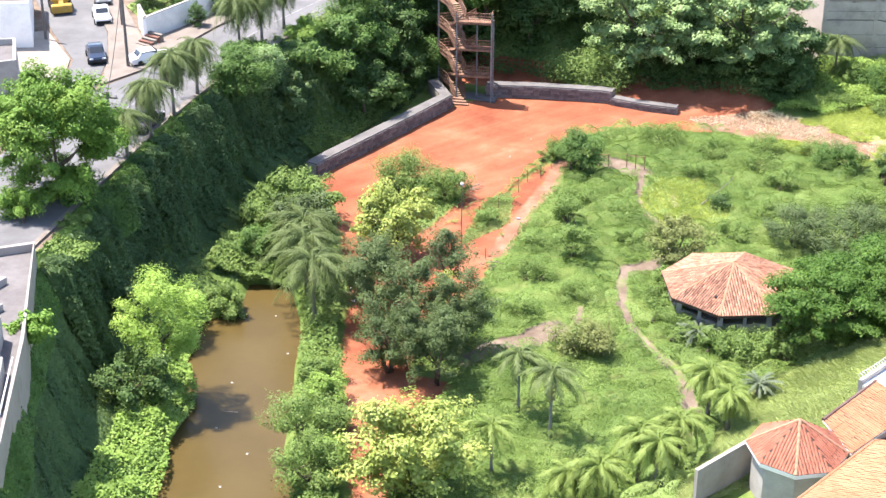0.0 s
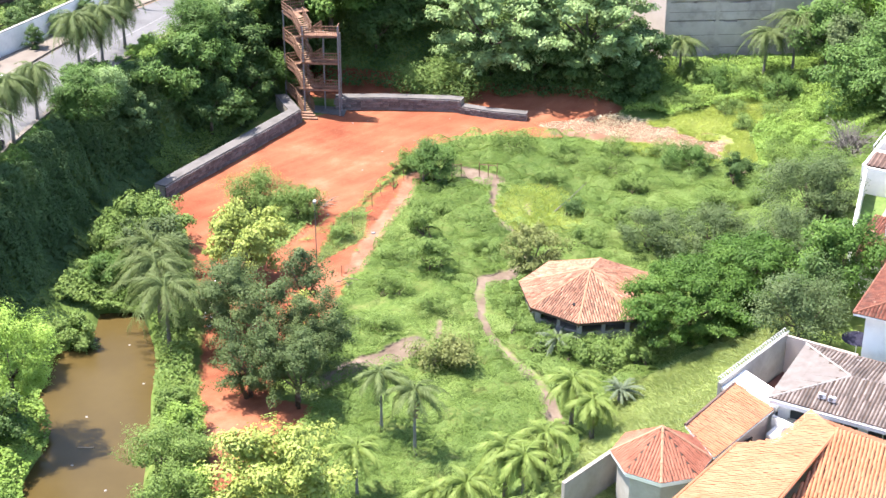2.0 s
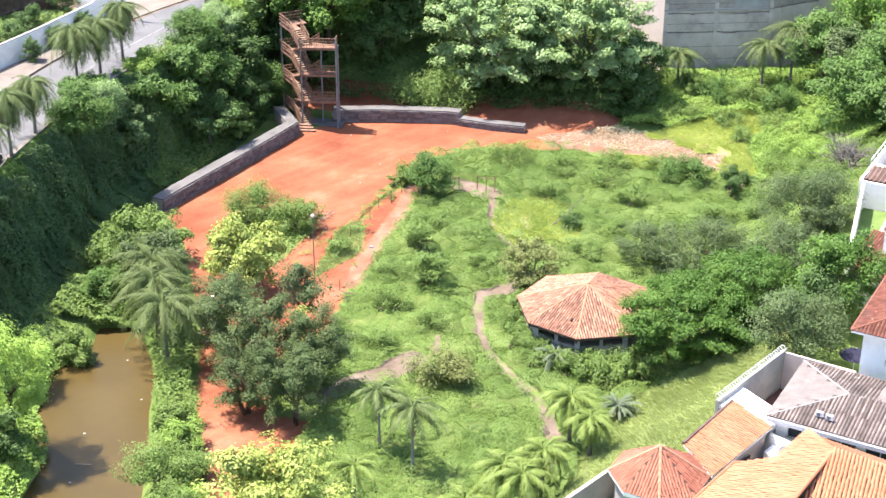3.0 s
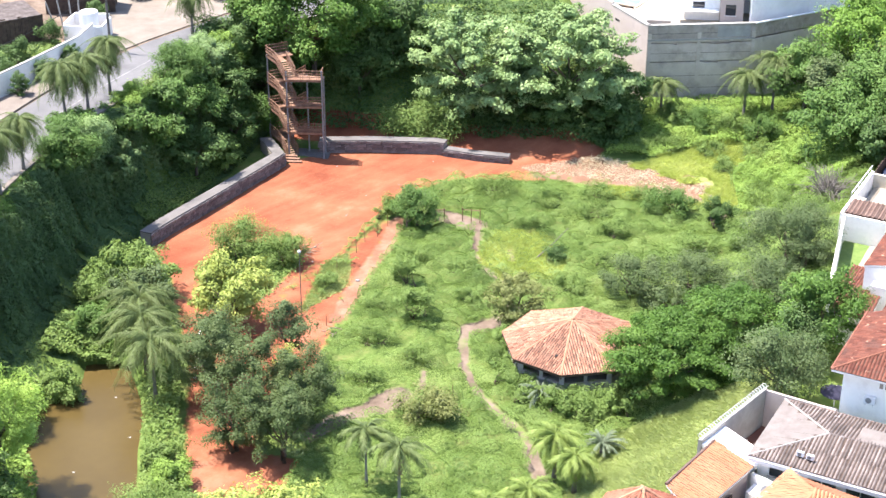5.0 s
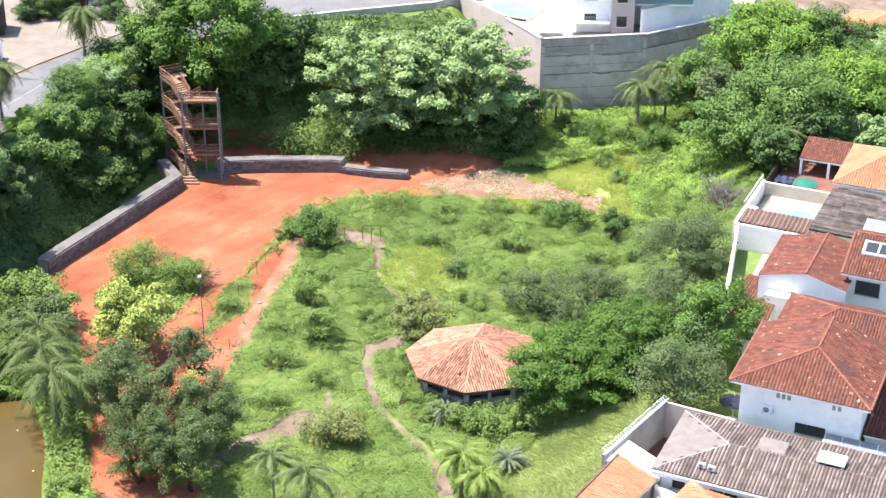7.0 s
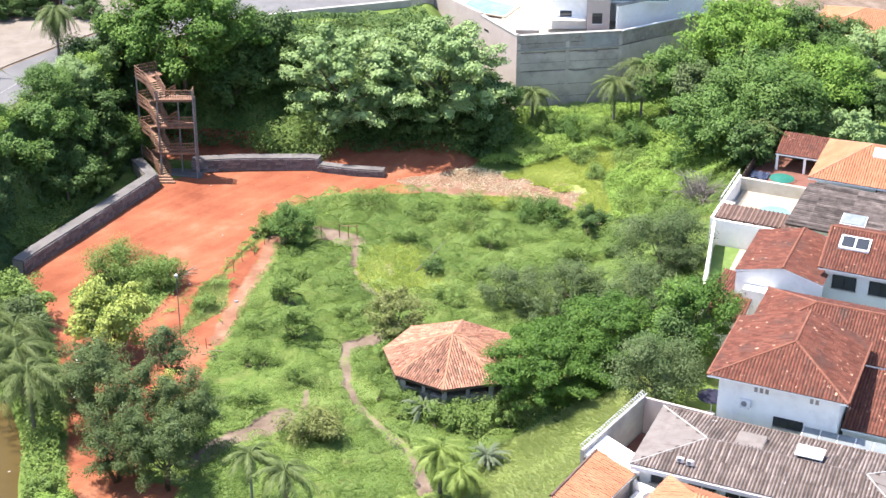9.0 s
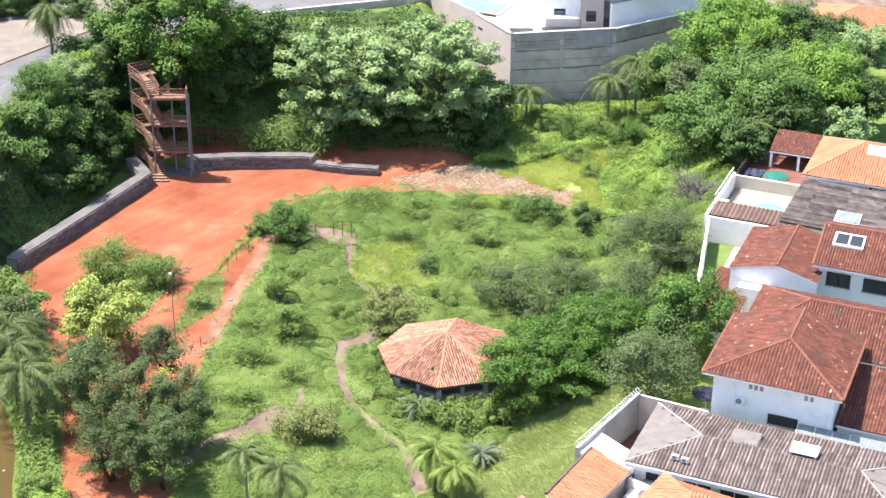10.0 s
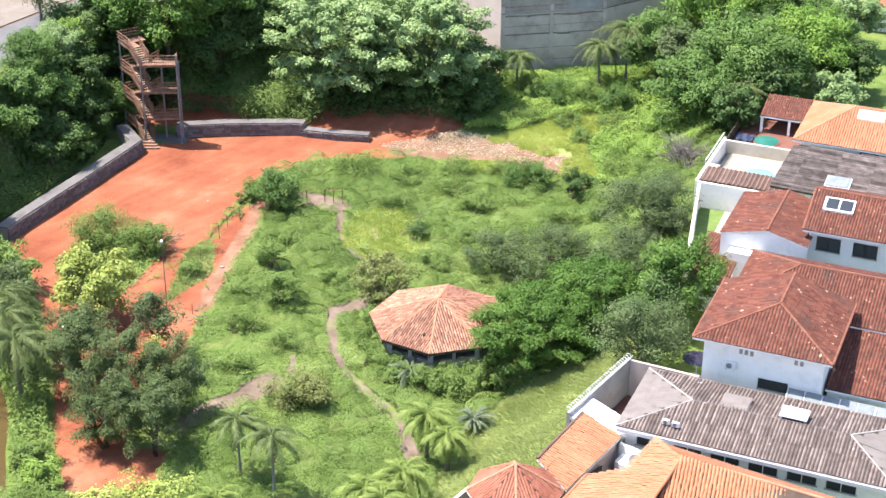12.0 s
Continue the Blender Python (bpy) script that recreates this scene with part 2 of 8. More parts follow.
M_METAL_W = mat("white_painted_metal", (0.568, 0.576, 0.585), (0.671, 0.671, 0.671), 1.5, 0.5, 0.03, 30)
M_PLASTIC_W = mat("white_plastic", (0.636, 0.645, 0.654), (0.705, 0.705, 0.705), 1.5, 0.45, 0.02, 30)
M_BLACK = mat("black_rubber", (0.013, 0.013, 0.013), (0.023, 0.023, 0.023), 5, 0.8, 0.1, 30)
M_CAR_W = mat("white_car_paint", (0.654, 0.662, 0.671), (0.688, 0.688, 0.688), 0.5, 0.25, 0.0, spec=0.6)
M_CAR_B = mat("dark_blue_car_paint", (0.008, 0.015, 0.030), (0.012, 0.020, 0.040), 0.5, 0.22, 0.0, spec=0.6)
M_CAR_K = mat("dark_plum_car_paint", (0.030, 0.020, 0.033), (0.040, 0.026, 0.040), 0.5, 0.25, 0.0, spec=0.6)
M_YELLOW = mat("yellow_machine_paint", (0.363, 0.218, 0.033), (0.436, 0.277, 0.053), 0.8, 0.5, 0.05, 20, stain=(0.198, 0.132, 0.066), stain_scale=1.0)
M_NAVY = mat("navy_canvas", (0.020, 0.020, 0.040), (0.033, 0.033, 0.059), 2.0, 0.9, 0.1, 30)
M_BLUETARP = mat("dark_blue_tarp", (0.020, 0.030, 0.059), (0.033, 0.046, 0.086), 2.0, 0.6, 0.2, 10)
G_WIN = glass_mat("window_glass", (0.03, 0.035, 0.04))
G_CAR = glass_mat("car_glass", (0.02, 0.025, 0.03), 0.05)
G_BALC = glass_mat("greenish_glass", (0.18, 0.26, 0.27), 0.1)
M_SOLAR = mat("skylight_pane", (0.15, 0.175, 0.18), (0.21, 0.235, 0.24), 2.0, 0.2, 0.0)
# tile red darkened to carry the tree shade over the pool patio
M_PATIO = mat("red_patio_tile_shade_darkened", (0.125, 0.052, 0.037), (0.175, 0.08, 0.058), 0.8, 0.8, 0.1, 30, stain=(0.132, 0.066, 0.046), stain_scale=0.5)
M_PALEPATIO = mat("pale_patio_stone", (0.29, 0.25, 0.185), (0.36, 0.32, 0.255), 0.8, 0.8, 0.1, 30)
M_SOIL = mat("red_soil", (0.145, 0.050, 0.026), (0.238, 0.086, 0.043), 0.8, 0.95, 0.5, 8)


def water_mat(name, a, b, rough, scale, ripple):
    m = mat(name, a, b, scale, rough, 0.0, spec=0.16)
    nt = m.node_tree
    p = nt.nodes["Principled BSDF"]
    tc = nt.nodes.new("ShaderNodeTexCoord")
    n = nt.nodes.new("ShaderNodeTexNoise")
    n.inputs["Scale"].default_value, n.inputs["Detail"].default_value = 2.2, 3
    nt.links.new(tc.outputs["Object"], n.inputs["Vector"])
    bp = nt.nodes.new("ShaderNodeBump")
    bp.inputs["Strength"].default_value, bp.inputs["Distance"].default_value = ripple, 0.03
    nt.links.new(n.outputs["Fac"], bp.inputs["Height"])
    nt.links.new(bp.outputs[0], p.inputs["Normal"])
    return m


M_POND = water_mat("muddy_water", (0.066, 0.046, 0.015), (0.086, 0.061, 0.020), 0.25, 0.12, 0.08)
M_POOL = water_mat("pool_water", (0.106, 0.330, 0.383), (0.185, 0.409, 0.449), 0.08, 0.5, 0.2)
M_POOL_G = water_mat("green_pool_water", (0.018, 0.115, 0.09), (0.04, 0.165, 0.13), 0.08, 0.5, 0.2)


def ground_mat():
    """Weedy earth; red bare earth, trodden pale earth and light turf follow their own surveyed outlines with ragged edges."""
    m = bpy.data.materials.new("weedy_ground")
    m.use_nodes = True
    nt = m.node_tree
    p = nt.nodes["Principled BSDF"]
    tc = nt.nodes.new("ShaderNodeTexCoord")
    at = nt.nodes.new("ShaderNodeAttribute")
    at.attribute_name = "cover"
    sep = nt.nodes.new("ShaderNodeSeparateColor")
    nt.links.new(at.outputs["Color"], sep.inputs[0])

    def noise_node(scale, detail=8, rough=0.65, src=None):
        n = nt.nodes.new("ShaderNodeTexNoise")
        n.inputs["Scale"].default_value, n.inputs["Detail"].default_value, n.inputs["Roughness"].default_value = scale, detail, rough
        nt.links.new(src or tc.outputs["Object"], n.inputs["Vector"])
        return n.outputs["Fac"]

    def ramp(src, *stops):
        r = nt.nodes.new("ShaderNodeValToRGB")
        e = r.color_ramp.elements
        e[0].position, e[0].color = stops[0][0], rgb(stops[0][1])
        e[1].position, e[1].color = stops[-1][0], rgb(stops[-1][1])
        for s in stops[1:-1]:
            e.new(s[0]).color = rgb(s[1])
        nt.links.new(src, r.inputs[0])
        return r.outputs[0]

    def mask(channel, wob, amount=0.5, soft=0.06):
        a = nt.nodes.new("ShaderNodeMath")
        a.operation = "MULTIPLY_ADD"
        a.inputs[1].default_value = amount
        nt.links.new(wob, a.inputs[0])
        nt.links.new(sep.outputs[channel], a.inputs[2])
        r = nt.nodes.new("ShaderNodeMapRange")
        mid = 0.5 + amount * 0.5
        r.inputs["From Min"].default_value, r.inputs["From Max"].default_value = mid - soft, mid + soft
        nt.links.new(a.outputs[0], r.inputs["Value"])
        return r.outputs[0]

    def mix(f, a, b):
        x = nt.nodes.new("ShaderNodeMixRGB")
        nt.links.new(f, x.inputs[0])
        nt.links.new(a, x.inputs[1])
        nt.links.new(b, x.inputs[2])
        return x.outputs[0]

    wob = noise_node(0.8, 6)
    weeds = ramp(noise_node(0.5), (0.3, (0.062, 0.100, 0.024)), (0.5, (0.105, 0.160, 0.038)), (0.72, (0.185, 0.205, 0.070)))
    # tyre-smoothed red earth: long streaks along the yard, dusty pale patches
    mp = nt.nodes.new("ShaderNodeMapping")
    mp.vector_type = "TEXTURE"
    mp.inputs["Rotation"].default_value = (0, 0, radians(52))
    mp.inputs["Scale"].default_value = (7.0, 0.9, 1.0)
    nt.links.new(tc.outputs["Object"], mp.inputs["Vector"])
    streak = noise_node(0.7, 7, 0.6, mp.outputs[0])
    red_a = ramp(noise_node(0.14, 7), (0.34, (0.150, 0.045, 0.025)), (0.46, (0.210, 0.072, 0.039)), (0.56, (0.25, 0.095, 0.051)), (0.68, (0.31, 0.145, 0.088)))
    red_b = ramp(streak, (0.30, (0.15, 0.040, 0.019)), (0.5, (0.275, 0.085, 0.040)), (0.70, (0.365, 0.165, 0.094)))
    half = nt.nodes.new("ShaderNodeMixRGB")
    half.inputs[0].default_value = 0.22
    nt.links.new(red_a, half.inputs[1])
    nt.links.new(red_b, half.inputs[2])
    fine = ramp(noise_node(6.0, 4), (0.62, (0, 0, 0)), (0.72, (0.3, 0.3, 0.3)))
    spk = nt.nodes.new("ShaderNodeRGB")
    spk.outputs[0].default_value = (0.42, 0.28, 0.20, 1)
    red = mix(fine, half.outputs[0], spk.outputs[0])
    tan = ramp(noise_node(0.5), (0.3, (0.095, 0.068, 0.050)), (0.5, (0.150, 0.113, 0.085)), (0.7, (0.225, 0.178, 0.138)))
    worn = ramp(noise_node(0.45), (0.3, (0.155, 0.070, 0.042)), (0.5, (0.215, 0.115, 0.072)), (0.7, (0.29, 0.185, 0.125)))
    tan = mix(at.outputs["Alpha"], tan, worn)
    turf = ramp(noise_node(0.7), (0.3, (0.19, 0.235, 0.07)), (0.7, (0.29, 0.32, 0.13)))
    c = mix(mask("Blue", wob), weeds, turf)
    c = mix(mask("Red", wob), c, red)
    c = mix(mask("Green", wob), c, tan)
    nt.links.new(c, p.inputs["Base Color"])
    p.inputs["Roughness"].default_value = 0.95
    p.inputs["Specular IOR Level"].default_value = 0.1
    bp = nt.nodes.new("ShaderNodeBump")
    bp.inputs["Strength"].default_value, bp.inputs["Distance"].default_value = 0.5, 0.12
    nt.links.new(noise_node(2.5, 8), bp.inputs["Height"])
    nt.links.new(bp.outputs[0], p.inputs["Normal"])
    return m


M_GROUND = ground_mat()

# ---- building tools ----
def thing(name, label, category, group="", at=(0, 0, 0), turn=0.0, kind=""):
    ob = new(name)
    ob.matrix_world = pose(*at, 0, 0, turn)
    return tagged(ob, label, category, group, kind)


def link_mesh(name, me, material, parent=None, label=""):
    if material and not me.materials:
        me.materials.append(material)
    ob = new(name, me)
    if parent:
        ob.parent = parent
    if label:
        ob["label"] = label
    return ob


def part(name, bm, material, parent=None, label="", smooth=False):
    me = bpy.data.meshes.new(name)
    bm.to_mesh(me)
    bm.free()
    if smooth:
        for f in me.polygons:
            f.use_smooth = True
    return link_mesh(name, me, material, parent, label)


def box(bm, x0, y0, z0, x1, y1, z1, bevel=0.0):
    r = bmesh.ops.create_cube(bm, size=1.0)
    for v in r["verts"]:
        v.co = Vector((x0 + (v.co.x + 0.5) * (x1 - x0), y0 + (v.co.y + 0.5) * (y1 - y0), z0 + (v.co.z + 0.5) * (z1 - z0)))
    if bevel:
        es = {e for v in r["verts"] for e in v.link_edges}
        bmesh.ops.bevel(bm, geom=list(es), offset=bevel, segments=1, affect="EDGES")
    return bm


def boxed(x0, y0, z0, x1, y1, z1, bevel=0.0):
    return box(bmesh.new(), x0, y0, z0, x1, y1, z1, bevel)


def prism(poly, z0, z1, bm=None):
    """Upright solid over a plan outline; z1 may be a list, one height a corner."""
    bm = bm or bmesh.new()
    n = len(poly)
    a = sum(poly[i][0] * poly[(i + 1) % n][1] - poly[(i + 1) % n][0] * poly[i][1] for i in range(n))
    ring = list(range(n)) if a > 0 else list(range(n - 1, -1, -1))
    top = z1 if isinstance(z1, (list, tuple)) else [z1] * n
    lo = [bm.verts.new((poly[i][0], poly[i][1], z0)) for i in ring]
    hi = [bm.verts.new((poly[i][0], poly[i][1], top[i])) for i in ring]
    bm.faces.new(hi)
    bm.faces.new(lo[::-1])
    for i in range(n):
        j = (i + 1) % n
        bm.faces.new((lo[i], lo[j], hi[j], hi[i]))
    return bm


def tube(path, radii, seg=8, bm=None, caps=True):
    """Round bar or tapered limb along a line of points."""
    bm = bm or bmesh.new()
    path = [Vector(p) for p in path]
    if not isinstance(radii, (list, tuple)):
        radii = [radii] * len(path)
    rings = []
    for i, p in enumerate(path):
        d = (path[min(i + 1, len(path) - 1)] - path[max(i - 1, 0)]).normalized()
        s = d.cross(Vector((0, 0, 1)) if abs(d.z) < 0.95 else Vector((1, 0, 0))).normalized()
        t = d.cross(s)
        rings.append([bm.verts.new(p + (s * math.cos(k) + t * math.sin(k)) * radii[i]) for k in [2 * math.pi * q / seg for q in range(seg)]])
    for a, b in zip(rings, rings[1:]):
        for q in range(seg):
            bm.faces.new((a[q], a[(q + 1) % seg], b[(q + 1) % seg], b[q]))
    if caps:
        bm.faces.new(rings[0][::-1])
        bm.faces.new(rings[-1])
    return bm


def beam(a, b, w, h, bm=None):
    """Square bar from a to b, w wide and h deep."""
    bm = bm or bmesh.new()
    a, b = Vector(a), Vector(b)
    d = (b - a).normalized()
    s = d.cross(Vector((0, 0, 1)) if abs(d.z) < 0.95 else Vector((0, 1, 0))).normalized() * w / 2
    t = d.cross(s).normalized() * h / 2
    vs = [[bm.verts.new(p + i * s + j * t) for i, j in ((-1, -1), (1, -1), (1, 1), (-1, 1))] for p in (a, b)]
    for q in range(4):
        bm.faces.new((vs[0][q], vs[0][(q + 1) % 4], vs[1][(q + 1) % 4], vs[1][q]))
    bm.faces.new(vs[0][::-1])
    bm.faces.new(vs[1])
    bmesh.ops.recalc_face_normals(bm, faces=bm.faces[:])
    return bm


def np_mesh(name, verts, quads):
    me = bpy.data.meshes.new(name)
    n, k = len(quads), quads.shape[1]
    me.vertices.add(len(verts))
    me.vertices.foreach_set("co", np.asarray(verts, np.float32).ravel())
    me.loops.add(n * k)
    me.loops.foreach_set("vertex_index", np.asarray(quads, np.int32).ravel())
    me.polygons.add(n)
    me.polygons.foreach_set("loop_start", np.arange(0, n * k, k, dtype=np.int32))
    me.polygons.foreach_set("loop_total", np.full(n, k, np.int32))
    me.update(calc_edges=True)
    return me


RNG = np.random.default_rng(7)


def unit(v):
    return v / np.maximum(np.linalg.norm(v, axis=1, keepdims=True), 1e-9)


def leaf_mesh(name, at, facing, size, slim=0.55):
    """Many small folded leaves: places, the way each one faces, and lengths."""
    n = len(at)
    facing = unit(facing)
    r = RNG.normal(size=(n, 3))
    along = unit(r - (r * facing).sum(1, keepdims=True) * facing)
    across = np.cross(facing, along)
    L = np.asarray(size).reshape(-1, 1) * np.ones((n, 1))
    W = L * slim * 0.5
    base = at - along * L * 0.5
    tip = at + along * L * 0.5 - facing * L * 0.12
    lo = at + across * W + facing * L * 0.10
    hi = at - across * W + facing * L * 0.10
    v = np.stack([base, lo, tip, hi], 1).reshape(-1, 3)
    return np_mesh(name, v, np.arange(4 * n).reshape(n, 4))


def crown_points(rx, ry, rz, clumps, leaves, clump_r, flat=0.75, rng=None, top_bias=0.35, inner=0.12, spray=0.5):
    """Leaves on uneven clumps that sit on an ellipsoid of half-sizes rx, ry, rz round the origin."""
    rng = rng or RNG
    d = unit(rng.normal(size=(clumps, 3)) + np.array([0, 0, top_bias]))
    rad = rng.uniform(0.5, 1.02, (clumps, 1)) ** 0.8
    c = d * rad * np.array([rx, ry, rz])
    cr = clump_r * rng.uniform(0.5, 1.3, clumps)
    which = rng.integers(0, clumps, leaves)
    e = unit(rng.normal(size=(leaves, 3)) + np.array([0, 0, 0.35]))
    depth = np.clip(rng.normal(0.92, 0.14, (leaves, 1)), 0.4, 1.3)
    deep = rng.random((leaves, 1)) < inner
    depth = np.where(deep, rng.uniform(0.1, 0.7, (leaves, 1)), depth)
    reach = e * cr[which][:, None] * depth * np.array([1, 1, flat])
    # clumps stretch outwards along their own limb
    limb = unit(d * np.array([1, 1, 0.5]) + np.array([0, 0, 0.35]) + rng.normal(size=(clumps, 3)) * 0.35)[which]
    out = (reach * limb).sum(1, keepdims=True) * limb
    at = c[which] + out * (1 + 1.1 * spray) + (reach - out) * (1 - 0.38 * spray)
    at = at + rng.normal(size=(leaves, 3)) * clump_r * 0.10
    facing = e * 0.75 + np.array([-0.12, -0.08, 0.6]) + rng.normal(size=(leaves, 3)) * 0.3
    return at, facing


def ring_poly_distance(px, py, poly):
    """Signed distance (inside positive) from points to a plan outline."""
    poly = np.asarray(poly, float)
    d = np.full(px.shape, 1e9)
    inside = np.zeros(px.shape, bool)
    for (x0, y0), (x1, y1) in zip(poly, np.roll(poly, -1, 0)):
        ex, ey = x1 - x0, y1 - y0
        t = np.clip(((px - x0) * ex + (py - y0) * ey) / (ex * ex + ey * ey + 1e-12), 0, 1)
        d = np.minimum(d, np.hypot(px - x0 - t * ex, py - y0 - t * ey))
        cross = ((y0 > py) != (y1 > py)) & (px < (x1 - x0) * (py - y0) / (y1 - y0 + 1e-12) + x0)
        inside ^= cross
    return np.where(inside, d, -d)


def line_distance(px, py, line):
    d = np.full(px.shape, 1e9)
    for (x0, y0), (x1, y1) in zip(line, line[1:]):
        ex, ey = x1 - x0, y1 - y0
        t = np.clip(((px - x0) * ex + (py - y0) * ey) / (ex * ex + ey * ey + 1e-12), 0, 1)
        d = np.minimum(d, np.hypot(px - x0 - t * ex, py - y0 - t * ey))
    return d


def lumps(x, y, scale, seed=0):
    """Smooth value noise in 0..1 for plans."""
    x, y = np.asarray(x) / scale + 131.7 + seed * 17.3, np.asarray(y) / scale + 57.1 + seed * 9.1
    xi, yi = np.floor(x), np.floor(y)
    fx, fy = x - xi, y - yi
    fx, fy = fx * fx * (3 - 2 * fx), fy * fy * (3 - 2 * fy)

    def h(a, b):
        v = np.sin(a * 127.1 + b * 311.7 + seed) * 43758.5453
        return v - np.floor(v)

    return (h(xi, yi) * (1 - fx) + h(xi + 1, yi) * fx) * (1 - fy) + (h(xi, yi + 1) * (1 - fx) + h(xi + 1, yi + 1) * fx) * fy


def smooth01(t):
    t = np.clip(t, 0, 1)
    return t * t * (3 - 2 * t)

# ---- the lie of the land ----
# foot and top of the steep western bank, foot of the northern bank, eastern boundary with the gardens
BANK_FOOT = [(40, -30), (60, -34), (79, -38.6), (90, -41.5), (100, -43.0), (110, -42.2), (136, -42.4), (150, -38.0), (160, -36.0), (170, -34.5), (230, -30)]
BANK_TOP = [(40, -34), (60, -38.5), (67, -40.8), (76, -44.6), (92, -50.2), (111, -50.8), (122, -50.5), (133, -49.4), (143, -47.4), (150, -45.0), (166, -39.8), (180, -36.5), (230, -32)]
NORTH_FOOT = [(-60, 164.0), (-34, 163.6), (-15, 163.4), (-6, 161.6), (0, 160.0), (8, 161.0), (20, 158), (40, 154)]
EAST_LINE = [(40, -34), (60, -17), (80.5, -0.2), (92, 9.75), (99.5, 14.95), (119.3, 22.8), (130.7, 24.9), (139.5, 28.3), (155, 33), (230, 50)]
POND = [(-27, 60), (-27.7, 83.2), (-30.2, 88.6), (-31.3, 94.6), (-32.8, 100.3), (-33.6, 105.6), (-37.0, 113.4), (-40.6, 113.0), (-40.0, 110.4), (-42.3, 105.3), (-41.8, 100), (-38.6, 92.0), (-38.6, 87.6), (-37.3, 81.3), (-36, 60)]
RED_YARD = [(-40.6, 134.2), (-37.6, 140.6), (-35, 146.0), (-30.8, 156.4), (-26.8, 160.5), (-18.9, 160.8), (-6.5, 160.0), (-0.9, 158.3), (3, 156), (-2.5, 154.4), (-12.1, 153.8), (-17.6, 149.4), (-19.5, 142.2), (-22.0, 133.4), (-26.2, 126.0), (-24.0, 121.5), (-22.2, 124.5), (-20.6, 127), (-20.0, 122), (-20.8, 112), (-23.4, 112.5), (-23.5, 104), (-23.2, 99.4), (-19.6, 98.8), (-20.6, 92.5), (-22.6, 89), (-20.9, 83), (-19.5, 70), (-22.5, 70), (-23.5, 82.7), (-25.9, 91), (-28.8, 100.3), (-31.2, 112), (-33.2, 117.5), (-34.8, 122), (-37.2, 129)]
DRY_END = [(-6.0, 157.6), (-1, 159.6), (3.0, 161.0), (7.0, 160.0), (11.5, 157.6), (15.6, 154.6), (16.6, 149.4), (14.4, 148.6), (9.2, 149.8), (5, 151.6), (-1.5, 155.2)]
GRASS_STRIP = [(-22.6, 133.3), (-20.9, 134.7), (-20.2, 128.7), (-21.0, 124.3), (-21.5, 120.3), (-23.3, 119.8), (-23.4, 124.3), (-23.0, 128.1)]
RED_BANK = [(-33, 163.6), (-33, 168), (-24, 168), (-14, 167), (-6, 166), (1, 165), (4.0, 163), (2.5, 159.5), (-4.1, 158.5), (-8, 160)]
ISLAND_BED = [(-35.2, 130.0), (-33.0, 122.0), (-28.5, 121.0), (-26.3, 126.5), (-24.6, 132.0), (-26.5, 136.5), (-33.0, 137.0)]
PATHS = [([(-12.8, 144.4), (-10.5, 143.4), (-8.7, 141.0), (-8.8, 137.3), (-8.2, 133.5), (-5.2, 129.4), (-5.0, 124.0), (-6.5, 121.6), (-8.4, 120.0), (-8.5, 117.6), (-8.0, 113.8), (-7.0, 110.6), (-5.7, 108.4), (-3.5, 105.1), (-2.1, 102.3), (-1.4, 98.8), (-1.5, 93)], 0.46),
         ([(-12.6, 144.2), (-9.2, 142.2)], 1.5), ([(-6.2, 121.8), (-8.2, 120.4)], 1.15), ([(-1.9, 101.5), (-1.1, 97.5)], 0.75), ([(-17.0, 142.8), (-17.5, 137.0), (-18.6, 131.6), (-19.4, 126.5), (-20.0, 121.2)], 0.85),
         ([(-19.4, 102.2), (-17.3, 105.2), (-14.4, 107.2)], 0.95), ([(-14.4, 107.2), (-13.2, 108.8)], 1.5), ([(-11.5, 113.0), (-11.2, 110.0)], 0.35),
         ([(-3.3, 155.8), (2.8, 154.4), (9.4, 152.8), (13, 151.2)], 0.9), ([(0, 158.8), (9, 157.0)], 1.3), ([(15, 152), (16, 146)], 0.5), ([(-5.5, 137), (-5, 134.5)], 0.4)]
YARD_TRACK = [(-15.0, 147.0), (-17.5, 137.0), (-18.6, 131.6), (-19.4, 126.5), (-20.2, 118.0)]
GLADE = [(-9.2, 133.5), (-5.5, 130.5), (-1.0, 131.0), (0.5, 136.0), (-3.0, 141.5), (-6.8, 141.0), (-7.6, 138.0)]
SPARSE = [(-26.4, 126), (-21.6, 134), (-18.6, 143), (-16.6, 142), (-18.6, 132), (-20.4, 122), (-20.8, 111), (-23.6, 111), (-24.0, 121)]
TURF = [(-2, 76), (0, 90), (0.5, 95), (4, 104), (11, 108), (17, 114), (17, 106), (15, 99.5), (9.75, 92), (0, 80)]
TURF_NORTH = [(4, 151), (14, 148), (20, 150), (21, 160), (22, 170), (14, 166), (8, 160), (2, 156.5)]


def on_line(pairs, v):
    a = np.array(pairs)
    return np.interp(v, a[:, 0], a[:, 1])


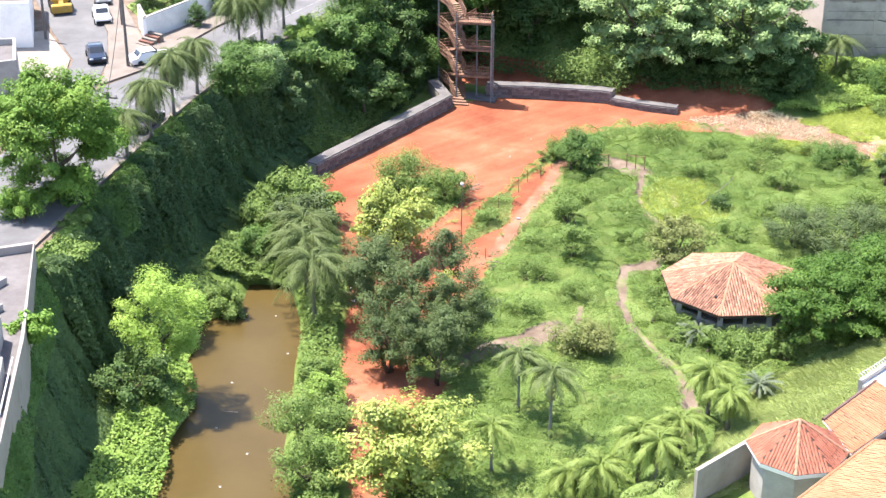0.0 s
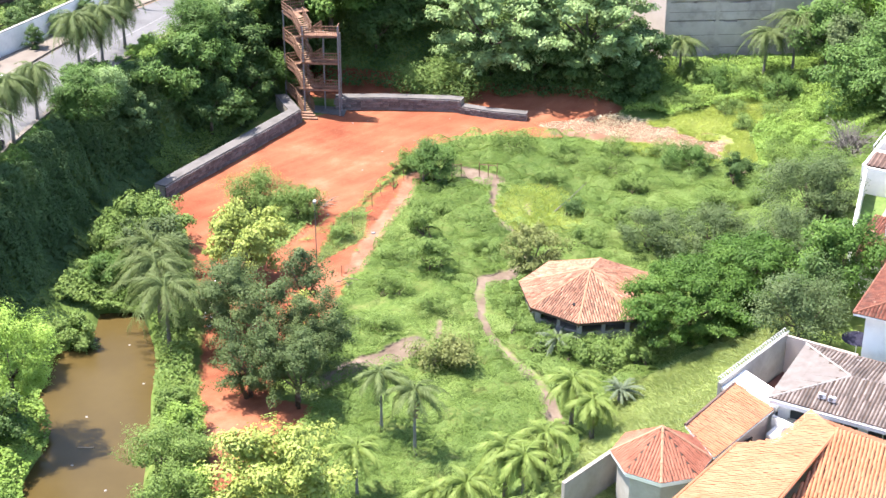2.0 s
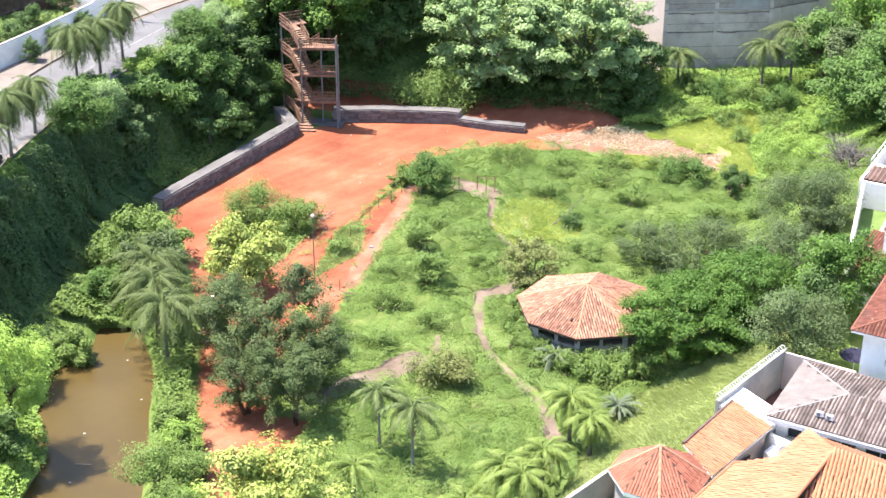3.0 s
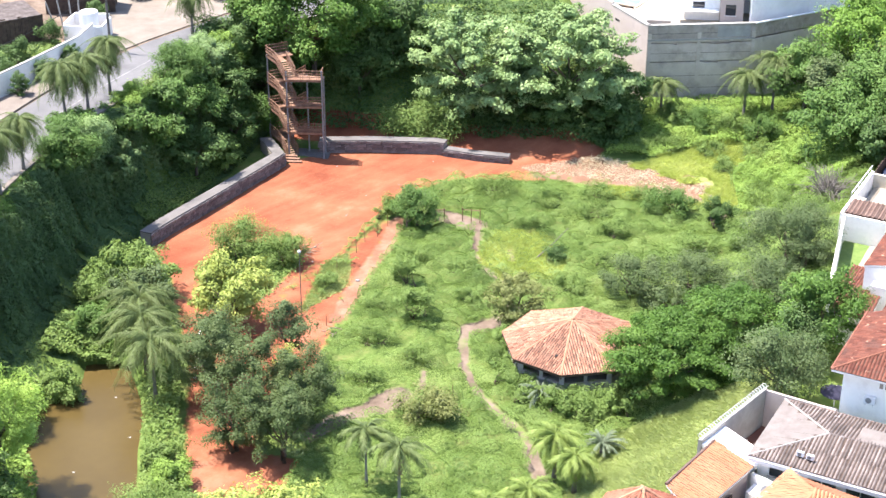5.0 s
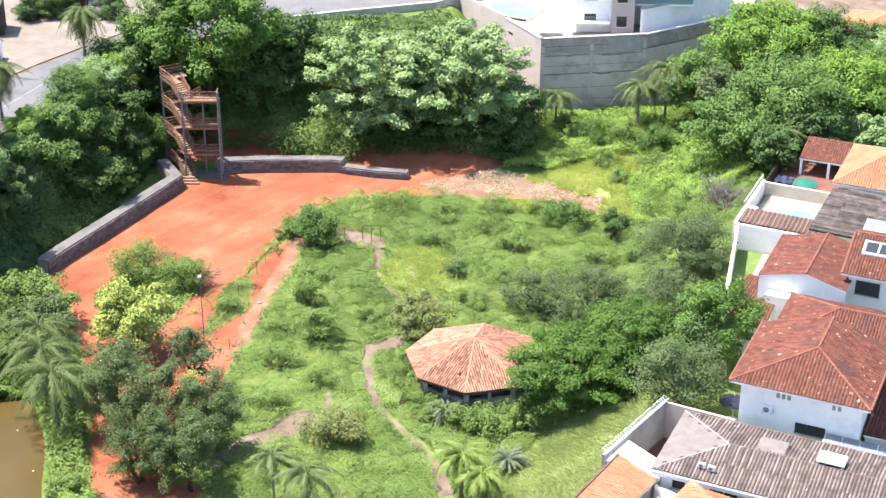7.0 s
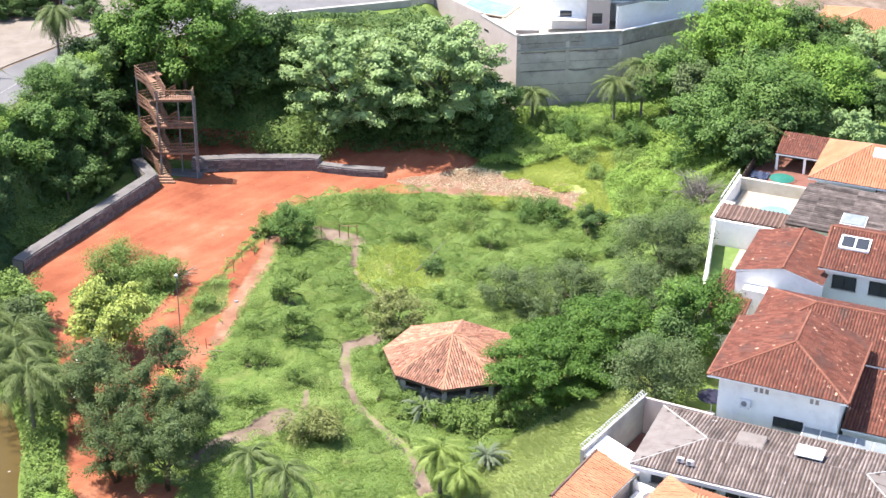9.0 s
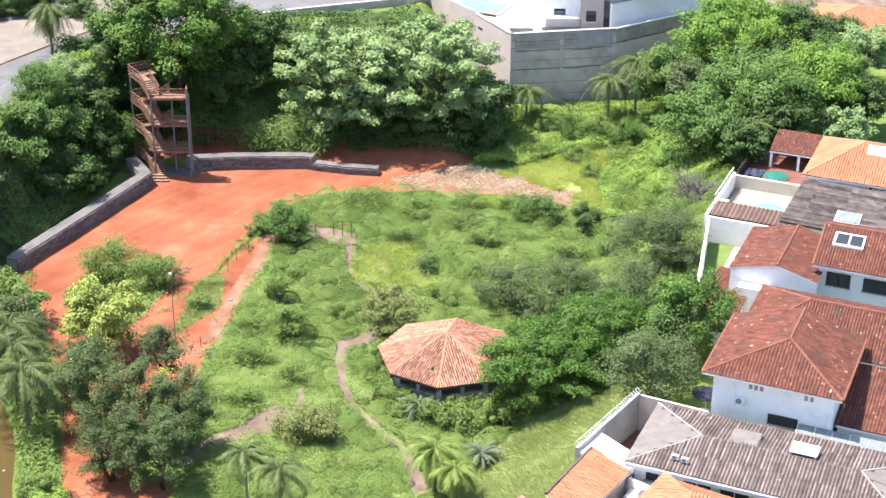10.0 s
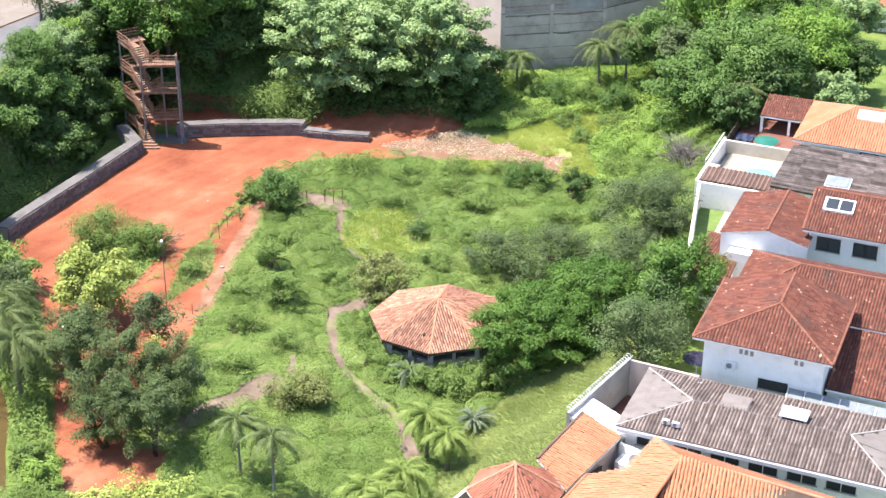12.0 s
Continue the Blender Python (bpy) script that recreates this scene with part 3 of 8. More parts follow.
def land(x, y):
    """Height of the ground."""
    x, y = np.asarray(x, float), np.asarray(y, float)
    z = 0.12 * (lumps(x, y, 6) - 0.5) + 0.05 * (lumps(x, y, 1.7, 3) - 0.5)
    pond = ring_poly_distance(x, y, POND)
    z = z - 2.2 * smooth01((pond + 1.3) / 2.6)
    # eastern rise towards the gardens
    e = x - on_line(EAST_LINE, y)
    z = z + 4.6 * smooth01((e + 14) / 13.5)
    # northern bank
    n = y - on_line(NORTH_FOOT, x)
    top = np.interp(x, [-40, -2, 7, 24, 40], [10, 10, 1.4, 1.6, 4.5])
    run = np.interp(x, [-40, -2, 7, 24, 40], [14, 20, 14, 16, 16])
    north = top * smooth01(n / run)
    z = np.maximum(z, north + np.minimum(z, 0))
    # western bank
    foot, head = on_line(BANK_FOOT, y), on_line(BANK_TOP, y)
    w = (foot - x) / (foot - head)
    z = np.where(w > 0, np.maximum(z, 0) + (10 - np.maximum(z, 0)) * np.interp(w, [0, 0.15, 0.46, 0.54, 0.90, 0.97, 1], [0, 0.05, 0.14, 0.22, 0.93, 0.985, 1]), z)
    # streets and yards lie level
    return np.where(w > 1, 10.0, z)


def make_ground():
    xs = np.concatenate([[-4000, -1200, -400, -180, -120], np.arange(-92, 70.1, 0.65), [90, 130, 200, 500, 1500, 4000]])
    ys = np.concatenate([[-4000, -1000, -300, -80, -20, 10, 30, 45], np.arange(55, 215.1, 0.65), [230, 260, 320, 500, 1500, 4000]])
    X, Y = np.meshgrid(xs, ys)
    Z = land(X, Y)
    nx, ny = len(xs), len(ys)
    i = np.arange(nx * ny).reshape(ny, nx)
    quads = np.stack([i[:-1, :-1], i[:-1, 1:], i[1:, 1:], i[1:, :-1]], -1).reshape(-1, 4)
    me = np_mesh("ground", np.stack([X, Y, Z], -1).reshape(-1, 3), quads)
    me.polygons.foreach_set("use_smooth", np.ones(len(quads), bool))
    x, y = X.ravel(), Y.ravel()
    red = np.maximum(ring_poly_distance(x, y, RED_YARD), ring_poly_distance(x, y, RED_BANK))
    red = np.minimum(red, 0.6 - ring_poly_distance(x, y, ISLAND_BED))
    red = np.maximum(red, np.minimum(ring_poly_distance(x, y, SPARSE), 1.0) * 0.45 - 0.1)
    tan = np.where((x < on_line(BANK_TOP, y) - 0.5) | (y > 200), 3.0, -9.0)
    for line, half in PATHS:
        tan = np.maximum(tan, half * 0.9 - line_distance(x, y, line))
    tan = np.maximum(tan, np.minimum(ring_poly_distance(x, y, DRY_END), 0.6) + 1.5 * (lumps(x, y, 1.9, 5) - 0.62))
    turf = np.maximum(np.maximum(ring_poly_distance(x, y, TURF), ring_poly_distance(x, y, TURF_NORTH)), np.maximum(ring_poly_distance(x, y, GRASS_STRIP), ring_poly_distance(x, y, GLADE)))
    col = np.ones((len(x), 4), np.float32)
    for k, d in enumerate((red, tan, turf)):
        col[:, k] = np.clip(0.5 + d / 3.0, 0, 1)
    col[:, 3] = np.clip(np.maximum(2.2 - line_distance(x, y, YARD_TRACK), 0.75 * np.clip(ring_poly_distance(x, y, DRY_END) + 1, 0, 1)), 0, 1)
    a = me.color_attributes.new("cover", "FLOAT_COLOR", "POINT")
    a.data.foreach_set("color", col.ravel())
    return tagged(link_mesh("ground", me, M_GROUND), "weedy lot of red earth with trodden paths between green banks", "ground", kind="structure")


make_ground()


def flat_sheet(name, poly, z, material, label, category, thick=0.06):
    return tagged(part(name, prism(poly, z - thick, z), material), label, category, kind="structure")


flat_sheet("water", [(-26.0, 56), (-25.5, 84), (-28.5, 95), (-31.0, 107), (-35.5, 115), (-42.2, 115), (-44.2, 106), (-43.2, 97), (-40.4, 88), (-39.0, 80), (-37, 56)], -1.0, M_POND, "still muddy brown pond water with floating scraps", "pond", 0.02)

# ---- retaining walls of the yard ----
def wall_strip(line, width, height, side=1):
    """Plan outline of a wall that follows a line, thickened to one side."""
    pts = [Vector(p) for p in line]
    off = []
    for i, p in enumerate(pts):
        d = (pts[min(i + 1, len(pts) - 1)] - pts[max(i - 1, 0)]).normalized()
        off.append(p + Vector((-d.y, d.x)) * width * side)
    return [tuple(p) for p in pts] + [tuple(p) for p in reversed(off)]


WALL_W = [(-40.3, 134.2), (-39.4, 136.6), (-37.5, 140.8), (-35.1, 146.0), (-32.4, 152.2), (-31.0, 155.6), (-33.4, 160.2)]
WALL_N = [(-27.8, 159.6), (-22.5, 160.3), (-15.2, 160.5), (-13.9, 160.2)]
WALL_N_LOW = [(-13.9, 160.0), (-10.6, 159.0), (-6.6, 158.4)]


def retaining_wall(name, line, width, height, label, courses, side=1):
    core = part(name, prism(wall_strip(line, width, height, side), -0.6, height - 0.10), M_CONC)
    tagged(core, label, "retaining wall", kind="structure")
    part("coping", prism(wall_strip([tuple(p) for p in line], width + 0.02, height, side), height - 0.10, height), M_CAP, core, "pale mortar coping")
    rr = random.Random(len(line))
    bms = []
    for k in range(10):
        b = boxed(-0.5, -0.09, -0.5, 0.5, 0.07, 0.5, 0.0)
        for v in b.verts:
            v.co += Vector((rr.uniform(-0.07, 0.07), rr.uniform(-0.035, 0.035), rr.uniform(-0.09, 0.09)))
        me = bpy.data.meshes.new("stone")
        b.to_mesh(me)
        b.free()
        me.materials.append(M_STONE)
        bms.append(me)
    rows = courses
    rh = (height - 0.12) / rows
    pts = [Vector(p) for p in line]
    for row in range(rows):
        for a, b in zip(pts, pts[1:]):
            d = (b - a).normalized()
            ln = (b - a).length
            x = rr.uniform(-0.2, 0)
            while x < ln - 0.1:
                s = rr.uniform(0.38, 0.72)
                s = min(s, ln - x)
                p = a + d * (x + s / 2)
                ob = link_mesh("stone", bms[rr.randrange(10)], None, core)
                ob.matrix_world = Matrix.Translation((p.x + d.y * 0.03 * side, p.y - d.x * 0.03 * side, (row + 0.5) * rh)) @ Matrix.Rotation(math.atan2(d.y, d.x), 4, "Z") @ Matrix.Diagonal((s - 0.03, 1.0, rh - 0.03, 1))
                x += s
    return core


retaining_wall("wall_west", WALL_W, 1.25, 1.5, "low retaining wall of dark rough stone with a pale coping", 4)
retaining_wall("wall_north", WALL_N, 1.2, 1.45, "low retaining wall of dark rough stone with a pale coping", 4)
retaining_wall("wall_north_low", WALL_N_LOW, 1.0, 0.85, "stepped lower end of the stone retaining wall", 3)

# ---- steel stair tower ----
def stair_tower():
    t = thing("stair_tower", "rusty open steel stair tower on grey posts", "stair tower", at=(-30.9, 157.9, 0))
    c = Vector((-0.55, 0.835, 0)).normalized()      # way of the flights
    s = Vector((c.y, -c.x, 0))                       # across them
    run, wide = 3.3, 1.25

    def railing(a, b, name="railing"):
        a, b = Vector(a), Vector(b)
        bm = bmesh.new()
        n = max(2, int((b - a).length / 0.24))
        up = Vector((0, 0, 1))
        for i in range(n + 1):
            p = a + (b - a) * i / n
            beam(p, p + up * 1.05, 0.04, 0.04, bm)
        for h in (0.35, 0.7, 1.05):
            beam(a + up * h, b + up * h, 0.07, 0.07, bm)
        beam(a - up * 0.12, b - up * 0.12, 0.06, 0.24, bm)
        part(name, bm, M_RUST, t)

    def flight(a, rise):
        """Steps from a up along the flight's way by half a storey."""
        a = Vector(a)
        k = 8
        for i in range(k):
            p = a + c * (run * 0.72 * (i + 0.5) / k) + Vector((0, 0, rise * (i + 1) / k))
            bm = bmesh.new()
            q = [p + c * i2 * 0.15 + s * j for i2, j in ((-1, 0), (1, 0), (1, wide), (-1, wide))]
            lo = [bm.verts.new(v - Vector((0, 0, 0.04))) for v in q]
            hi = [bm.verts.new(v) for v in q]
            bm.faces.new(hi)
            bm.faces.new(lo[::-1])
            for m in range(4):
                bm.faces.new((lo[m], lo[(m + 1) % 4], hi[(m + 1) % 4], hi[m]))
            bmesh.ops.recalc_face_normals(bm, faces=bm.faces[:])
            part("tread", bm, M_DARKRUST, t)
        e = a + c * run * 0.72 + Vector((0, 0, rise))
        for o in (0.0, wide):
            part("stringer", beam(a + s * o - Vector((0, 0, 0.05)), e + s * o - Vector((0, 0, 0.05)), 0.06, 0.26), M_RUST, t)
            railing(a + s * o, e + s * o)
        return e

    def deck(poly, z):
        part("landing", prism([(p.x, p.y) for p in poly], z - 0.09, z), M_RUST, t)

    A = Vector((0, 0, 0))
    for lev in range(4):
        z = 3.05 * lev
        if lev:
            # street-side landing between the two front posts
            front = [A + Vector((-0.15, -0.1, 0)), A + Vector((3.85, 0.05, 0)), A + Vector((3.85, 1.35, 0)), A + Vector((1.2, 1.55, 0)), A + s * wide * 2.1 + c * 0.9, A + c * 0.8]
            deck(front, z)
            railing(A + Vector((-0.1, -0.05, z)), A + Vector((1.55, 0.0, z)))
            railing(A + Vector((1.55, 0.0, z)), A + Vector((3.8, 0.1, z)))
            railing(A + Vector((3.8, 0.1, z)), A + Vector((3.8, 1.3, z)))
        e = flight(A + c * 0.35 + Vector((0, 0, z)), 1.15)
        # half landing at the back
        half = [e, e + c * 2.9, e + c * 2.9 + s * wide * 2.1, e + c * 1.4 + s * wide * 2.1, e + c * 1.4 + s * wide, e + s * wide]
        deck(half, e.z)
        railing(e, e + c * 2.9)
        railing(e + c * 2.9, e + c * 2.9 + s * wide * 2.1)
        if lev < 3:
            # return flight up to the next landing
            k = 8
            st = e + c * 1.4 + s * (wide * 1.05)
            fin = A + c * 0.6 + s * (wide * 1.05) + Vector((0, 0, z + 3.05))
            for i in range(k):
                p = st + (fin - st) * ((i + 0.5) / k)
                p.z = e.z + (fin.z - e.z) * (i + 1) / k
                part("tread", prism([(v.x, v.y) for v in (p - c * 0.15, p + c * 0.15, p + c * 0.15 + s * wide, p - c * 0.15 + s * wide)], p.z - 0.04, p.z), M_DARKRUST, t)
            part("stringer", beam(st, fin, 0.06, 0.26), M_RUST, t)
            railing(st + s * wide, fin + s * wide)
    posts = [(A, 0.0, 10.2), (A + Vector((3.85, 0.1, 0)), -0.1, 10.2), (A + c * 5.3, -0.1, 10.4), (A + s * 2.6 + c * 0.4, 0.0, 9.1), (A + s * 1.5 + c * 2.2, 0.0, 10.6), (A + s * 2.6 + c * 5.3, -0.1, 10.4), (A + Vector((3.85, 1.35, 0)), -0.1, 9.1)]
    for p, z0, z1 in posts:
        part("post", beam(p + Vector((0, 0, z0)), p + Vector((0, 0, z1)), 0.15, 0.15), M_STEEL, t, "grey painted steel post")
    part("bottom_step", boxed(-0.2, -1.5, 0, 1.6, -1.1, 0.17, 0.01), M_RUST, t)
    part("bottom_step", boxed(-0.35, -1.1, 0, 1.3, -0.7, 0.34, 0.01), M_RUST, t)
    part("bottom_step", boxed(-0.5, -0.7, 0, 1.0, -0.3, 0.51, 0.01), M_RUST, t)
    part("plinth", prism([(0.3, 0.9), (4.3, 0.0), (4.3, 2.2), (0.6, 2.6)], -0.3, 0.12), M_CAP, t, "rough grey concrete plinth")


stair_tower()

# ---- roof coverings ----
def plane_axes(poly):
    p = [Vector(v) for v in poly]
    e = (p[1] - p[0]).normalized()
    n = Vector((0, 0, 0))
    for i in range(len(p)):
        n += p[i].cross(p[(i + 1) % len(p)])
    n = n.normalized()
    if n.z < 0:
        n = -n
    s = n.cross(e)
    if s.z < 0:
        s = -s
    return p[0], e, s, n


def tile_cover(name, polys, spacing=0.22, course=0.42, amp=0.06, lift=0.03, seed=1, shape="round", cover=0.86):
    """Rows of half-round tiles (or sheets) over sloping plan pieces; each first edge is the eave."""
    rng = np.random.default_rng(seed)
    V, Q = [], []
    prof = [(-0.5, 0.0), (-0.28, 0.75), (0.0, 1.0), (0.28, 0.75), (0.5, 0.0)] if shape == "round" else [(-0.5, 0.0), (-0.2, 0.1), (-0.08, 1.0), (0.08, 1.0), (0.2, 0.1), (0.5, 0.0)]
    for poly in polys:
        o, e, s, n = plane_axes(poly)
        ab = [((Vector(p) - o).dot(e), (Vector(p) - o).dot(s)) for p in poly]
        a0, a1 = min(p[0] for p in ab), max(p[0] for p in ab)
        k = int((a1 - a0) / spacing)
        for i in range(k + 1):
            a = a0 + (i + 0.5) * spacing
            cuts = []
            for (x0, y0), (x1, y1) in zip(ab, ab[1:] + ab[:1]):
                if (x0 > a) != (x1 > a):
                    cuts.append(y0 + (y1 - y0) * (a - x0) / (x1 - x0))
            cuts.sort()
            for b0, b1 in zip(cuts[::2], cuts[1::2]):
                m = max(1, int(math.ceil((b1 - b0) / course)))
                for j in range(m):
                    lo, hi = b0 + j * course, min(b0 + (j + 1) * course + 0.04, b1)
                    if hi - lo < 0.05:
                        continue
                    da, dz = rng.normal() * 0.012, rng.normal() * 0.006
                    base = len(V)
                    for b, w in ((lo, cover * 1.03), (hi, cover * 0.97)):
                        step = 0.016 if b == lo else 0.0
                        for u, h in prof:
                            V.append(o + e * (a + da + u * spacing * w) + s * b + n * (lift + step + dz + h * amp))
                    c = len(prof)
                    for q in range(c - 1):
                        Q.append((base + q, base + q + 1, base + c + q + 1, base + c + q))
    return np_mesh(name, np.array([tuple(v) for v in V]), np.array(Q))


def slab(bm, poly, thick=0.14):
    p = [Vector(v) for v in poly]
    hi = [bm.verts.new(v) for v in p]
    lo = [bm.verts.new(v - Vector((0, 0, thick))) for v in p]
    bm.faces.new(hi)
    bm.faces.new(lo[::-1])
    for i in range(len(p)):
        j = (i + 1) % len(p)
        bm.faces.new((lo[i], lo[j], hi[j], hi[i]))
    return bm


def ridge_caps(bm, a, b, r=0.11, n=None):
    """Overlapping ridge tiles as one stepped bar."""
    a, b = Vector(a), Vector(b)
    n = n or max(2, int((b - a).length / 0.4))
    pts, rad = [], []
    for i in range(n):
        pts += [a + (b - a) * i / n + Vector((0, 0, 0.045)), a + (b - a) * (i + 0.96) / n + Vector((0, 0, 0.045))]
        rad += [r * 1.1, r * 0.88]
    return tube(pts, rad, 7, bm)


# house frame: u runs along the street fronts, w away from them
HU, HW = Vector((0.917, -0.399, 0)), Vector((0.399, 0.917, 0))
H_TURN = -23.51
ORIGIN = {}


def estate(name, label, category, u, w, z, group=""):
    p = Vector((13, 89, 0)) + HU * u + HW * w
    t = thing(name, label, category, group, (p.x, p.y, z), H_TURN)
    ORIGIN[t.name] = Vector((u, w, z))
    return t


def hp(name, bm, material, parent, label="", smooth=False):
    """Part given in the house frame."""
    root = parent
    while root.parent:
        root = root.parent
    bmesh.ops.translate(bm, verts=bm.verts, vec=-ORIGIN[root.name])
    return part(name, bm, material, parent, label, smooth)


def roof(parent, polys, material, ridges=(), ridge_mat=None, spacing=0.22, course=0.42, amp=0.06, seed=1, shape="round", label="", cap=0.11, thick=0.16, under=None, cover=0.86):
    root = parent
    while root.parent:
        root = root.parent
    r = None
    for k, p in enumerate(polys):
        r = hp("roof_face", slab(bmesh.new(), p, thick), under or M_WHITE, parent, label)
        # dark brown sheet that paints the shadow in the valleys between tile columns
        hp("valley_shadow_sheet", slab(bmesh.new(), [Vector(v) + Vector((0, 0, 0.02)) for v in p], 0.016), M_DARKWOOD, r)
        me = tile_cover("tiles", [p], spacing, course, amp, seed=seed + k, shape=shape, cover=cover)
        me.transform(Matrix.Translation(-ORIGIN[root.name]))
        tagged(link_mesh("tiles", me, material, r), kind="stuff")
    for a, b in ridges:
        hp("ridge", ridge_caps(bmesh.new(), a, b, cap), ridge_mat or material, parent)
    return r


def window(parent, u0, u1, w, z0, z1, panes=2, frame=None, face=-1, label=""):
    """Framed window on a wall that faces along -w (face -1) or towards -u (face 0)."""
    fm = frame or M_METAL_W

    def b(a0, a1, d0, d1, za, zb):
        if face == -1:
            return boxed(a0, w - d1, za, a1, w - d0, zb)
        return boxed(w - d1, a0, za, w - d0, a1, zb)

    wd = hp("window", b(u0, u1, 0.0, 0.02, z0, z1), M_BLACK, parent, label)
    step = (u1 - u0) / panes
    for i in range(panes):
        hp("pane", b(u0 + i * step + 0.05, u0 + (i + 1) * step - 0.05, 0.022, 0.035, z0 + 0.05, z1 - 0.05), G_WIN, wd)
    for i in range(panes + 1):
        x = u0 + i * step
        hp("frame", b(x - 0.03, x + 0.03, 0.02, 0.075, z0, z1), fm, wd)
    hp("frame", b(u0 - 0.03, u1 + 0.03, 0.02, 0.07, z1 - 0.05, z1 + 0.02), fm, wd)
    hp("sill", b(u0 - 0.08, u1 + 0.08, 0.0, 0.13, z0 - 0.07, z0), M_CONC_PALE, wd)
    return wd


def ac_unit(u, w, z, label="white outdoor air conditioner unit", size=1.0):
    t = estate("air_conditioner", label, "air conditioner", u, w, z, "air conditioners")
    k = size
    hp("casing", boxed(u, w, z, u + 0.8 * k, w + 0.32 * k, z + 0.6 * k, 0.03 * k), M_PLASTIC_W, t)
    bm = bmesh.new()
    tube([(u + 0.32 * k, w + 0.005, z + 0.3 * k), (u + 0.32 * k, w - 0.02, z + 0.3 * k)], 0.22 * k, 14, bm)
    hp("fan_grille", bm, M_STEEL, t, "grey round fan grille")
    for j in (0.1, 0.65):
        hp("bracket", boxed(u + j * k, w, z - 0.05, u + j * k + 0.05, w + 0.36 * k, z), M_STEEL, t)
    return t

# ---- octagonal pavilion in the lot ----
def gazebo():
    t = thing("gazebo", "octagonal open pavilion with clay tile roof and stone walls", "gazebo", at=(0.9, 114.5, 0))
    ORIGIN[t.name] = Vector((0, 0, 0))
    R, ez, az = 5.95, 2.75, 4.75
    c = [Vector((R * math.cos(radians(37 + 45 * k)), R * math.sin(radians(37 + 45 * k)), ez)) for k in range(8)]
    top = Vector((0, 0, az))
    polys = [[c[k], c[(k + 1) % 8], top] for k in range(8)]
    r = roof(t, polys, M_TILE, [(c[k], top) for k in range(8)], M_RIDGE, 0.215, 0.42, 0.08, 5, under=M_DARKWOOD, cap=0.11, cover=0.74)
    part("finial", tube([(0, 0, az), (0, 0, az + 0.18), (0, 0, az + 0.24)], [0.2, 0.16, 0.05], 10), M_RIDGE, r)
    part("missing_tile", boxed(-1.35, -4.05, 3.36, -1.15, -3.7, 3.5), M_BLACK, r, "dark hole of a missing tile")
    q = [Vector((v.x * 0.87, v.y * 0.87, 0)) for v in c]
    part("floor_slab", prism([(v.x, v.y) for v in q], -0.3, 0.12), M_CONC, t)
    for k in range(8):
        a, b = q[k], q[(k + 1) % 8]
        part("post", beam((a.x, a.y, 0.1), (a.x, a.y, 2.95), 0.42, 0.42), M_CONC_PALE, t, "pale rendered square post")
        part("lintel", beam((a.x, a.y, 2.62), (b.x, b.y, 2.62), 0.2, 0.26), M_DARKWOOD, t)
        m = (a + b) / 2
        part("post", beam((m.x, m.y, 0.1), (m.x, m.y, 2.55), 0.3, 0.3), M_CONC_PALE, t)
        if k == 1:
            continue
        w = part("low_wall", beam((a.x, a.y, 0.86), (b.x, b.y, 0.86), 0.3, 1.6), M_CONC, t, "low wall faced with grey field stones")
        if k in (3, 4, 5, 6):
            d = (b - a).normalized()
            out = Vector((d.y, -d.x, 0))
            rr = random.Random(k)
            ln = (b - a).length
            for row in range(4):
                x = 0.25
                while x < ln - 0.25:
                    sx = rr.uniform(0.3, 0.55)
                    p = a + d * (x + sx / 2) + out * 0.15
                    bm = boxed(-sx / 2 + 0.02, -0.05, -0.165, sx / 2 - 0.02, 0.05, 0.165, 0.03)
                    bmesh.ops.rotate(bm, verts=bm.verts, cent=(0, 0, 0), matrix=Matrix.Rotation(math.atan2(d.y, d.x), 3, "Z"))
                    bmesh.ops.translate(bm, verts=bm.verts, vec=(p.x, p.y, 0.27 + row * 0.36))
                    part("stone", bm, M_FIELDSTONE, w)
                    x += sx
    for k in range(8):
        part("rafter", beam(c[k] - Vector((0, 0, 0.28)), top - Vector((0, 0, 0.3)), 0.12, 0.18), M_DARKWOOD, t)


gazebo()

# ---- houses along the eastern side ----
def walls(parent, u0, u1, w0, w1, z0, z1, material=None, name="wall", thick=0.22):
    m = material or M_WHITE
    hp(name, boxed(u0, w0, z0, u1, w0 + thick, z1), m, parent)
    hp(name, boxed(u0, w1 - thick, z0, u1, w1, z1), m, parent)
    hp(name, boxed(u0, w0 + thick, z0, u0 + thick, w1 - thick, z1), m, parent)
    hp(name, boxed(u1 - thick, w0 + thick, z0, u1, w1 - thick, z1), m, parent)


def hip(u0, u1, w0, w1, ez, rz, along="u", ra=None, rb=None):
    """Four faces and the ridge lines of a hipped roof."""
    a, b, c, d = (u0, w0, ez), (u1, w0, ez), (u1, w1, ez), (u0, w1, ez)
    if along == "u":
        m = (w0 + w1) / 2
        r, s = ((ra if ra is not None else u0 + (w1 - w0) / 2), m, rz), ((rb if rb is not None else u1 - (w1 - w0) / 2), m, rz)
        return [[a, b, s, r], [c, d, r, s], [d, a, r], [b, c, s]], [(r, s), (a, r), (d, r), (b, s), (c, s)]
    m = (u0 + u1) / 2
    r, s = (m, (ra if ra is not None else w0 + (u1 - u0) / 2), rz), (m, (rb if rb is not None else w1 - (u1 - u0) / 2), rz)
    return [[a, b, r], [c, d, s], [b, c, s, r], [d, a, r, s]], [(r, s), (a, r), (b, r), (c, s), (d, s)]


GZ = 4.6

